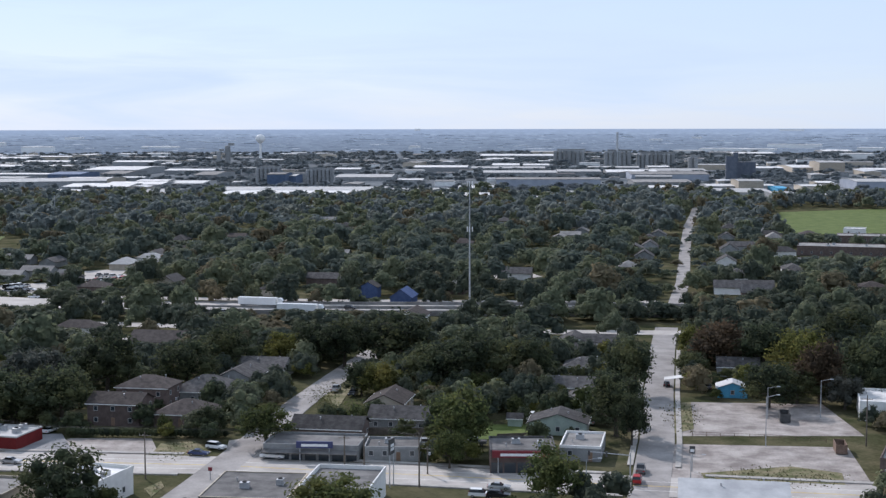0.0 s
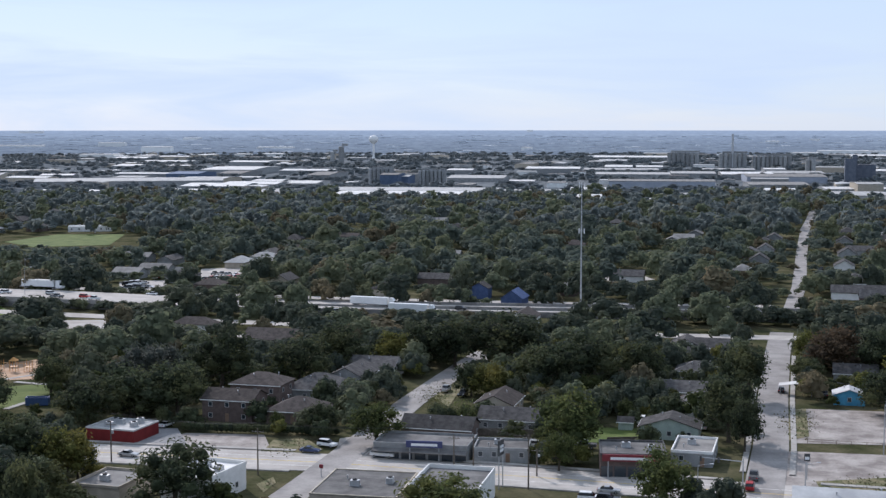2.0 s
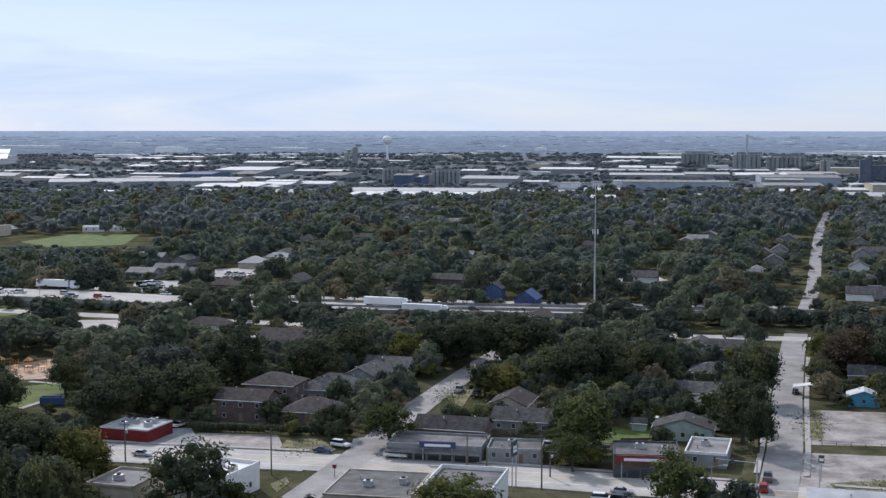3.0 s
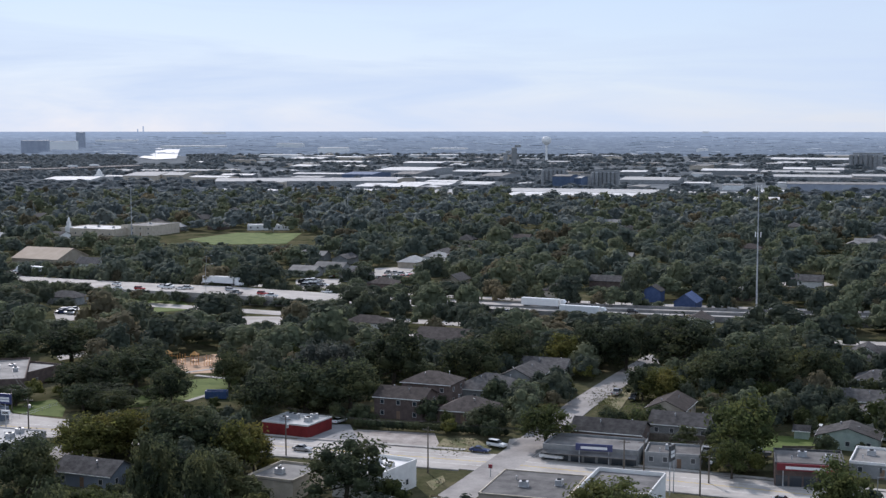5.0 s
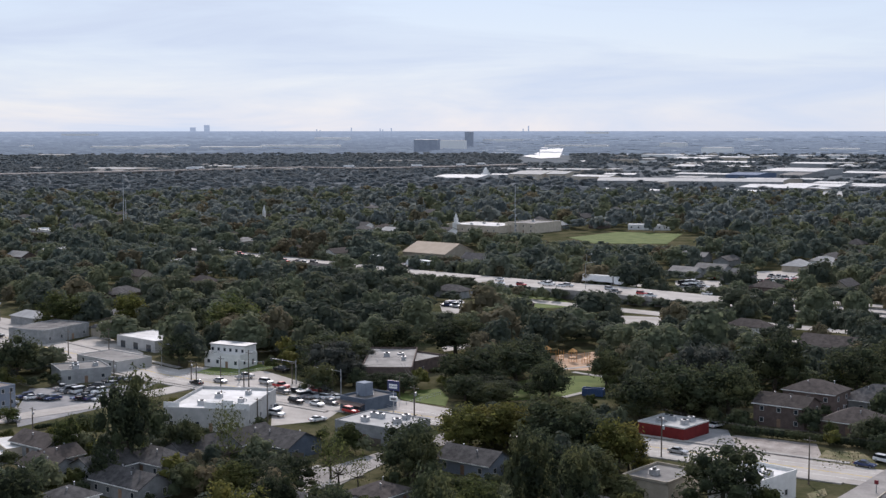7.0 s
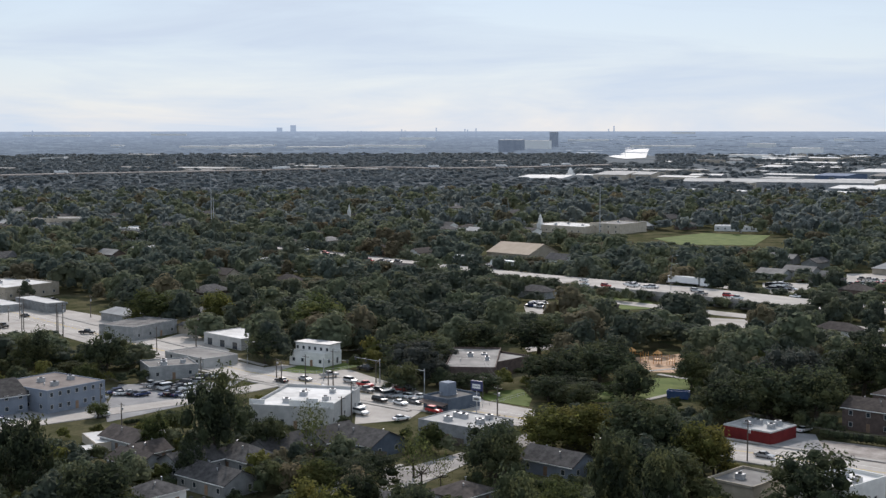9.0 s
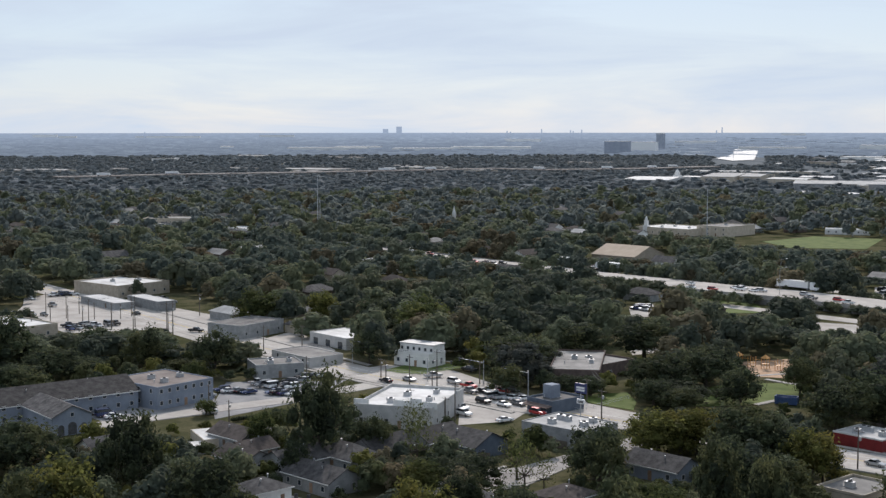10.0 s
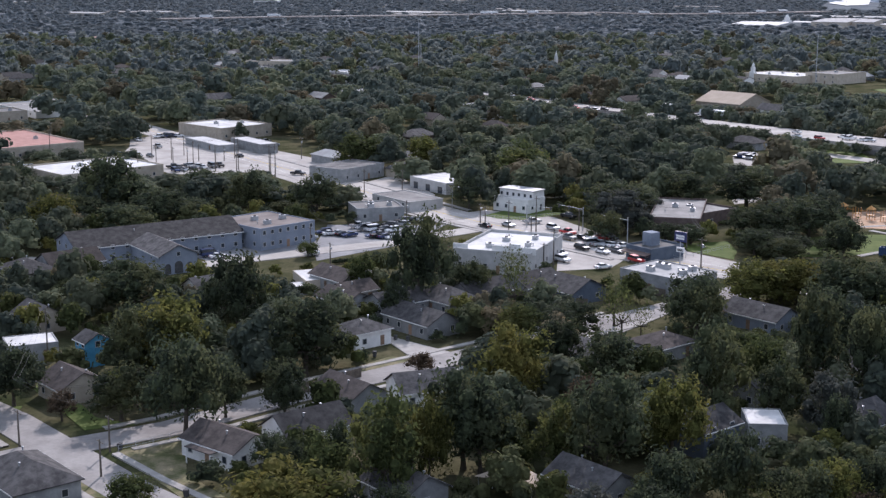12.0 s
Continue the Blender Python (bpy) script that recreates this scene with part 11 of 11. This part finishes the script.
grove_tree(-330.8, 280.6, 5.7, 4.4)
grove_tree(134.3, 412.8, 11.2, 9.9)
grove_tree(9.5, 434.0, 5.5, 4.2)
grove_tree(6.0, 434.3, 6.2, 6.1)
grove_tree(121.9, 416.9, 10.6, 8.2)
grove_tree(112.7, 419.5, 6.9, 6.2)
grove_tree(97.4, 423.4, 5.8, 5.2)
grove_tree(2.3, 434.6, 6.5, 6.2)
grove_tree(-118.0, 418.3, 8.1, 8.0)
grove_tree(-320.4, 294.3, 7.2, 5.3)
grove_tree(-367.9, 232.2, 6.7, 5.6)
grove_tree(-44.0, 433.0, 9.9, 8.9)
grove_tree(36.5, 433.8, 12.1, 9.0)
grove_tree(-112.3, 420.8, 12.8, 11.0)
grove_tree(21.2, 435.1, 7.5, 6.7)
grove_tree(-374.1, 223.4, 7.2, 6.6)
grove_tree(-355.4, 252.2, 10.5, 10.2)
grove_tree(-142.0, 412.1, 6.0, 4.3)
grove_tree(-231.6, 369.3, 5.8, 4.3)
grove_tree(93.0, 426.1, 7.6, 6.8)
grove_tree(-104.5, 423.5, 6.1, 5.9)
grove_tree(-360.4, 245.8, 7.1, 7.0)
grove_tree(-345.8, 266.2, 9.7, 9.4)
grove_tree(-183.4, 396.5, 7.5, 5.8)
grove_tree(-9.4, 436.8, 5.5, 4.7)
grove_tree(83.7, 428.8, 7.6, 6.5)
grove_tree(-38.6, 435.5, 5.2, 4.3)
grove_tree(-134.8, 416.0, 12.7, 10.6)
grove_tree(-189.2, 394.3, 12.8, 12.2)
grove_tree(-149.0, 411.3, 7.4, 6.4)
grove_tree(130.9, 417.4, 8.2, 6.1)
grove_tree(102.9, 425.2, 7.6, 6.1)
grove_tree(-364.5, 241.9, 8.4, 6.5)
grove_tree(145.2, 412.7, 12.9, 13.5)
grove_tree(-83.7, 429.5, 5.2, 5.3)
grove_tree(89.1, 428.4, 6.7, 6.6)
grove_tree(-324.6, 293.6, 5.1, 4.7)
grove_tree(-64.6, 433.1, 12.2, 11.2)
grove_tree(-378.4, 220.6, 10.3, 8.8)
grove_tree(-17.0, 437.7, 5.4, 4.3)
grove_tree(-339.8, 276.6, 6.7, 5.5)
grove_tree(-74.9, 431.7, 8.1, 7.5)
grove_tree(-2.4, 438.2, 7.8, 6.1)
grove_tree(-57.6, 434.5, 8.2, 7.0)
grove_tree(-230.3, 373.1, 5.2, 5.4)
grove_tree(-80.0, 431.1, 5.1, 4.9)
grove_tree(-31.3, 437.5, 10.0, 10.3)
grove_tree(-333.0, 285.4, 5.4, 3.9)
grove_tree(-373.6, 230.0, 6.4, 5.8)
grove_tree(-323.1, 297.0, 5.7, 4.8)
grove_tree(28.6, 438.1, 7.1, 6.9)
grove_tree(115.6, 423.7, 5.0, 5.1)
grove_tree(12.5, 439.0, 10.0, 9.6)
grove_tree(-52.1, 436.2, 8.4, 7.4)
grove_tree(109.2, 425.6, 5.5, 4.7)
grove_tree(-126.2, 421.0, 5.3, 4.2)
grove_tree(-107.1, 426.4, 6.9, 5.7)
grove_tree(119.8, 423.1, 7.5, 7.4)
grove_tree(-369.4, 238.6, 5.9, 5.0)
grove_tree(-356.7, 257.3, 6.0, 4.8)
grove_tree(6.7, 439.8, 6.0, 4.9)
grove_tree(-91.4, 430.4, 12.8, 13.3)


# ---- more houses on the lots of the street grid, and the plain beyond ----
rng = np.random.default_rng(8)
keep_line([(72, 450), (96, 565)], 9)
keep_spot(-378, 708, 32)
u, v = Vector((math.cos(radians(-10)), math.sin(radians(-10)))), Vector((math.sin(radians(10)), math.cos(radians(10))))
taken = np.array(KEEP, float)
for i in range(-44, 20):
    for j in range(11, 44):
        p = u * (i * 26 + rng.uniform(-5, 5)) + v * (j * 24 + rng.uniform(-4, 4))
        d, a = p.length, math.degrees(math.atan2(-p.x, p.y))
        chance = rng.uniform(0, 1)
        if not (500 < d < 1250 and -22 < a < 62) or chance > 0.20 or (17.5 < a < 23.5 and 730 < d < 880):
            continue
        ax, ay = taken[:, 0], taken[:, 1]
        bx, by = taken[:, 2] - ax, taken[:, 3] - ay
        s = np.clip(((p.x - ax) * bx + (p.y - ay) * by) / (bx * bx + by * by), 0, 1)
        if (np.hypot(p.x - ax - s * bx, p.y - ay - s * by) < taken[:, 4] + 7).any():
            continue
        wall = (M_WALLWHITE, M_WALLGREY, M_WALLTAN, M_BRICK)[int(rng.integers(4))]
        top = (M_SHINGLE, M_SHINGLE, M_SHINGLE_BROWN, M_SHINGLE, M_SHINGLE_BROWN, M_ROOFGREY, M_SHINGLE, M_ROOFPALE)[int(rng.integers(8))]
        name = {M_SHINGLE: "dark shingle", M_SHINGLE_BROWN: "brown shingle", M_ROOFGREY: "grey", M_ROOFPALE: "pale"}[top]
        house(p.x, p.y, -10 + 90 * int(rng.integers(2)), rng.uniform(11, 17), rng.uniform(8, 11), 3.2, rng.uniform(1.8, 3.0), ("gable", "hip")[int(rng.integers(2))], wall, top, "far house with a %s roof among trees" % name, windows=1 if d < 700 else 0)
        keep_spot(p.x, p.y, 6.0)
        if chance < 0.07:
            sight(p.x, p.y, 4.0, 2.8)
for i in range(26):
    d, a = math.sqrt(rng.uniform(1430 ** 2, 3350 ** 2)), rng.uniform(-21, 24)
    x, y = -d * math.sin(radians(a)), d * math.cos(radians(a))
    if (np.hypot(np.array(KEEP)[:, 0] - x, np.array(KEEP)[:, 1] - y) < np.array(KEEP)[:, 4] + 30).any():
        continue
    top = (M_ROOFPALE, M_ROOFGREY, M_ROOFGREY, M_METALROOF, M_ROOFWHITE)[int(rng.integers(5))]
    warehouse(x, y, -8 + 90 * int(rng.integers(2)) * (d > 2000), rng.uniform(30, 110), rng.uniform(18, 40), rng.uniform(5, 9), (M_WALLTAN, M_WALLGREY, M_WALLTAN)[int(rng.integers(3))], top,
              label="%s industrial shed in the plain" % {M_ROOFWHITE: "white-roofed", M_ROOFPALE: "pale-roofed", M_ROOFGREY: "grey-roofed", M_METALROOF: "metal-roofed"}[top])
for i in range(150):
    d, a = math.sqrt(rng.uniform(1450 ** 2, 3350 ** 2)), rng.uniform(-21, 24)
    x, y = -d * math.sin(radians(a)), d * math.cos(radians(a))
    if (np.hypot(np.array(KEEP)[:, 0] - x, np.array(KEEP)[:, 1] - y) < np.array(KEEP)[:, 4] + 14).any():
        continue
    top = (M_ROOFPALE, M_ROOFGREY, M_METALROOF, M_TAR)[int(rng.integers(4))]
    warehouse(x, y, -8 + 90 * int(rng.integers(2)), rng.uniform(16, 48), rng.uniform(12, 26), rng.uniform(4, 7), (M_WALLWHITE, M_WALLGREY, M_WALLTAN)[int(rng.integers(3))], top, label="low %s shed among yards in the plain" % {M_ROOFPALE: "pale", M_ROOFGREY: "grey", M_METALROOF: "metal-roofed", M_TAR: "dark-roofed"}[top])
for i in range(20):
    d, a = math.sqrt(rng.uniform(2200 ** 2, 3380 ** 2)), rng.uniform(22, 58)
    if rng.uniform(0, 1) < 0.5:
        d = rng.uniform(2150, 2450)
    x, y = -d * math.sin(radians(a)), d * math.cos(radians(a))
    if a < 27:
        continue
    warehouse(x, y, 8, rng.uniform(30, 90), rng.uniform(20, 35), rng.uniform(4, 6), M_WALLTAN, (M_ROOFPALE, M_ROOFGREY)[i % 2], label="pale low building along the far highway")
FAR_ROAD = [(-1478, 1187, 8.5), (-1430, 1340, 8.5), (-1352, 1484, 8.5), (-1260, 1687, 8.5), (-1205, 1830, 8.5), (-1104, 1825, 8.5), (-1023, 1945, 8.5), (-963, 2134, 8.5)]
ribbon("highway", FAR_ROAD, 20, 0.5, M_LOT, "distant raised pale highway across the plain", keep=10, bottom=7.4)
for (ax, ay, az_), (bx, by, bz) in zip(FAR_ROAD, FAR_ROAD[1:]):
    ln, heading = math.dist((ax, ay), (bx, by)), math.degrees(math.atan2(by - ay, bx - ax))
    for k in range(int(ln / 60)):
        pier = box(ax + (bx - ax) * (k + 0.5) * 60 / ln, ay + (by - ay) * (k + 0.5) * 60 / ln, -0.2, 2.0, 14.0, 7.7, heading)
        tagged(new("bridge_pier", mesh_of("bridge_pier", pier, M_WALK)), "plain concrete pier under the far highway", "pier", kind="structure")
    for k in range(int(ln / 85)):
        f, side = rng.uniform(0.05, 0.95), (-4.5, 4.5)[k % 2]
        semi_truck(ax + (bx - ax) * f - math.sin(radians(heading)) * side, ay + (by - ay) * f + math.cos(radians(heading)) * side, heading, 9.0)
# tree rows on both banks of the near highway
line = [Vector(p[:2]) for p in HIGHWAY]
for side, low, high in ((17.5, 4.0, 6.2), (24.0, 5.0, 8.0), (-17.0, 6.5, 9.0)):
    for a, b in zip(line, line[1:]):
        t_ = (b - a).normalized()
        for k in range(int((b - a).length / 6.5)):
            p = a + t_ * (k + rng.uniform(0.2, 0.8)) * 6.5 + Vector((-t_.y, t_.x)) * (side + rng.uniform(-1.5, 1.5))
            azim = math.degrees(math.atan2(-p.x, p.y))
            grow = 1.35 if (azim > 27 or azim < -4) and side > 0 else 1.0
            if -20 < azim < 60 and rng.uniform(0, 1) < (0.86 if azim > 8 or azim < -4 else 0.5) and (side > 0 or abs(azim + 9.3) > 0.7):
                grove_tree(p.x, p.y, rng.uniform(6.5, 9.5) * grow, rng.uniform(low, high) * grow)



# ---- woods: every free place between streets, lots and houses ----
KEEP_A = np.array(KEEP, float)


def free(xy, margin):
    """Which of the places lie clear of streets, lots, houses and planted trees."""
    ok = np.ones(len(xy), bool)
    for ax, ay, bx, by, half in KEEP_A:
        d = np.array([bx - ax, by - ay])
        rel = xy - (ax, ay)
        s = np.clip(rel @ d / (d @ d), 0, 1)[:, None]
        ok &= ((rel - s * d) ** 2).sum(1) > np.maximum(half + margin, 0.5) ** 2
    return ok


def polar(rng, n, d0, d1, a0, a1):
    d = np.sqrt(rng.uniform(d0 * d0, d1 * d1, n))
    a = np.radians(rng.uniform(a0, a1, n))
    return np.stack([-d * np.sin(a), d * np.cos(a)], 1), d, np.degrees(a)


def thinned(xy, gap):
    """Drops places nearer than gap to one already kept."""
    cells, out = {}, []
    for i, (x, y) in enumerate(xy):
        k = (int(x // gap), int(y // gap))
        if all((x - xy[j][0]) ** 2 + (y - xy[j][1]) ** 2 > gap * gap for a in (-1, 0, 1) for b in (-1, 0, 1) for j in cells.get((k[0] + a, k[1] + b), ())):
            cells.setdefault(k, []).append(i)
            out.append(i)
    return out


def highway_at(azim):
    """How far off the near highway lies in a direction, and how high it runs."""
    a = np.array([math.degrees(math.atan2(-p[0], p[1])) for p in HIGHWAY])
    d = np.array([math.hypot(p[0], p[1]) for p in HIGHWAY])
    return np.interp(azim, a, d), np.interp(azim, a, [p[2] + 1.0 for p in HIGHWAY])


def growth(rng, xy, w, tall):
    """Trees stay low before the highway and before open places."""
    d, azim = np.hypot(xy[:, 0], xy[:, 1]), np.degrees(np.arctan2(-xy[:, 0], xy[:, 1]))
    road, lift = highway_at(azim)
    bare = ((azim > -1) & (azim < 9.5)) | ((azim > 15.3) & (azim < 25.4)) | ((azim > 25.4) & (azim < 41) & (rng.uniform(0, 1, len(d)) < 0.7))
    top = 75 - (75 - lift) * d / np.where(azim > 25.4, road + 2, np.where(azim < 16.5, road - 2, road - 9))
    tall = np.where(bare & (d < road) & (d > road - 140), np.minimum(tall, np.maximum(top, 0.5)), tall)
    for x, y, half, z in SIGHTS:
        far = math.hypot(x, y)
        side = np.abs(xy[:, 0] * y - xy[:, 1] * x) / far
        along = (xy[:, 0] * x + xy[:, 1] * y) / far
        hit = (side < half + 0.25 * w) & (along < far) & (along > far - 120)
        tall = np.where(hit, np.minimum(tall, np.maximum(75 - (75 - z) * along / far, 0.5)), tall)
    return np.minimum(w, tall * 2.4), tall


def on_lots(xy):
    hit = np.zeros(len(xy), bool)
    for outline in LOTS:
        inside = np.zeros(len(xy), bool)
        for (ax, ay), (bx, by) in zip(outline, outline[1:] + outline[:1]):
            cross = (ay > xy[:, 1]) != (by > xy[:, 1])
            inside ^= cross & (xy[:, 0] < (bx - ax) * (xy[:, 1] - ay) / (by - ay if by != ay else 1e-9) + ax)
        hit |= inside
    return hit


# shrubs and small trees in yards and along fences
rng = np.random.default_rng(12)
roads = [k for k in KEEP_A.tolist() if abs(k[2] - k[0]) > 0.1]
xy, dist, az = polar(rng, 9000, 105, 435, -19, 60)
w = rng.uniform(3.5, 10.0, len(xy))
tall = w * rng.uniform(0.65, 0.95, len(xy))
ok = free(xy, 0.25 * w) & ~on_lots(xy)
for part_way in (0.5, 1.0):  # nothing that would stand before a street or a lot
    seen = xy * (1 + part_way * tall / (75 - tall))[:, None]
    ok &= ~on_lots(seen)
    for ax, ay, bx, by, half in roads:
        e = np.array([bx - ax, by - ay])
        rel = seen - (ax, ay)
        f = np.clip(rel @ e / (e @ e), 0, 1)[:, None]
        ok &= ((rel - f * e) ** 2).sum(1) > max(half - 2.5, 0.5) ** 2
for px, py, pw in PLANTED:
    ok &= (xy[:, 0] - px) ** 2 + (xy[:, 1] - py) ** 2 > (0.30 * (pw + w)) ** 2
xy, w, tall = xy[ok], w[ok], tall[ok]
pick = thinned(xy, 5.5)[:900]
xy, w, tall = xy[pick], w[pick], tall[pick]
tone = rng.uniform(0, 1, len(xy))
for mat, low, high, words in ((M_LEAF, 0.0, 0.6, "dark green shrubs and small trees in the yards"), (M_LEAF_FRESH, 0.6, 0.85, "bright green shrubs and small trees in the yards"), (M_LEAF_YELLOW, 0.85, 1.01, "yellowing shrubs and small trees in the yards")):
    some = (tone >= low) & (tone < high)
    scatter_mesh("shrubs", [(x, y, 0) for x, y in xy[some]], w[some], tall[some], mat, words, 9, 260, 0.05, 8)

rng = np.random.default_rng(5)
xy, dist, az = polar(rng, 60000, 430, 1420, -21, 61)
size = 7.5 + 14.5 * rng.uniform(0, 1, len(xy)) ** 1.5
ok = free(xy, 0.24 * size)
cell = np.sin(np.floor(xy[:, 0] / 27) * 12.9898 + np.floor(xy[:, 1] / 31) * 78.233) * 43758.5453
ok &= ((cell - np.floor(cell)) > 0.05) & ~on_lots(xy)  # small clearings
xy, size = xy[ok], size[ok]
order = np.argsort(-size + rng.uniform(0, 12, len(size)))
xy, size = xy[order], size[order]
cells, chosen = {}, []
for i, (x, y) in enumerate(xy):
    k = (int(x // 14), int(y // 14))
    near = [j for a in (-1, 0, 1) for b in (-1, 0, 1) for j in cells.get((k[0] + a, k[1] + b), ())]
    if all((x - xy[j][0]) ** 2 + (y - xy[j][1]) ** 2 > (0.345 * (size[i] + size[j])) ** 2 for j in near):
        cells.setdefault(k, []).append(i)
        chosen.append(i)
xy, w = xy[chosen], size[chosen]
tall = np.clip(w * rng.uniform(0.75, 1.15, len(w)), 5.0, rng.uniform(10, 17, len(w)))
grove = np.array(GROVE)
xy, w, tall = np.concatenate([grove[:, :2], xy]), np.concatenate([grove[:, 2], w]), np.concatenate([grove[:, 3], tall])
w, tall = growth(rng, xy, w, tall)
up = tall > 1.8
xy, w, tall = xy[up], w[up], tall[up]
reach = np.hypot(xy[:, 0], xy[:, 1])
tone = rng.uniform(0, 1, len(xy))
# beyond 640 m the main leaf tone has haze painted in
for near, past, quads, spray, lumps, tones in ((0, 640, 250, 0.052, 9, (M_WOODS, M_WOODS_LIGHT, M_WOODS_AUTUMN)), (640, 930, 115, 0.074, 7, (M_WOODS_HAZE_MID, M_WOODS_LIGHT, M_WOODS_AUTUMN)),
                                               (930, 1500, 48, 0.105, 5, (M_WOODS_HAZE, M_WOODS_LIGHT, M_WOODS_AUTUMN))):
    for mat, low, high, words in ((tones[0], 0.0, 0.62, "dense dark green to haze-tinted neighbourhood trees between the houses"), (tones[1], 0.62, 0.91, "lighter green neighbourhood trees between the houses"),
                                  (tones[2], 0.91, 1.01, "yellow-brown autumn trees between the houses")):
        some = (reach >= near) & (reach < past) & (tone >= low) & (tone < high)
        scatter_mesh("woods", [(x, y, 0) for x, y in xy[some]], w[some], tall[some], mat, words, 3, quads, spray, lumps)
xy, dist, az = polar(rng, 30000, 1380, 3400, -20.5, 60.5)
patch = np.sin(xy[:, 0] / 61.0 + 1.7 * np.sin(xy[:, 1] / 90.0)) + np.sin(xy[:, 1] / 47.0 + 1.3 * np.sin(xy[:, 0] / 77.0)) + rng.uniform(-0.5, 0.5, len(xy))
keep = ((az > 21) | (patch > 0.1)) & free(xy, 5.0)
xy, dist = xy[keep], dist[keep]
pick = thinned(xy, 17)
xy = xy[pick]
w = rng.uniform(17, 31, len(xy))
# these leaves carry the strongest painted haze
scatter_mesh("far_woods", [(x, y, 0) for x, y in xy], w, rng.uniform(6.5, 11, len(xy)), M_WOODS_HAZE_FAR, "far woods across the plain, tinted blue-green for haze", 4, 24, 0.14, 2, 0.9)
# the last woods and roofs before the horizon
d = 3400 * (9000 / 3400) ** rng.uniform(0, 1, 4200)
a = rng.uniform(-20, 60, len(d))
far = [far_place(p, q) for p, q in zip(d, a)]
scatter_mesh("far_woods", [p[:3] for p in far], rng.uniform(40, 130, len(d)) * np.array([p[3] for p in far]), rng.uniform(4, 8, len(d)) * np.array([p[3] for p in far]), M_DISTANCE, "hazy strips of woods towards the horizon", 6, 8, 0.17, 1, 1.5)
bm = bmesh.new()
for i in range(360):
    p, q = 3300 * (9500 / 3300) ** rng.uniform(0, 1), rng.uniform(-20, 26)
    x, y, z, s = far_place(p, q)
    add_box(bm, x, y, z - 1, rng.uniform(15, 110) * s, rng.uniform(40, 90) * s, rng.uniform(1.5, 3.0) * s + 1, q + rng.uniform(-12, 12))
tagged(new("far_roofs", mesh_of("far_roofs", bm, M_FARROOF)), "haze-tinted pale specks of sheds and roofs far across the plain", "buildings", kind="stuff")
for root in (*(r for roots in TREES.values() for r in roots), *CARS.values(), POLE_A, POLE_B, LAMP):
    for ob in (*root.children_recursive, root):
        bpy.data.objects.remove(ob)
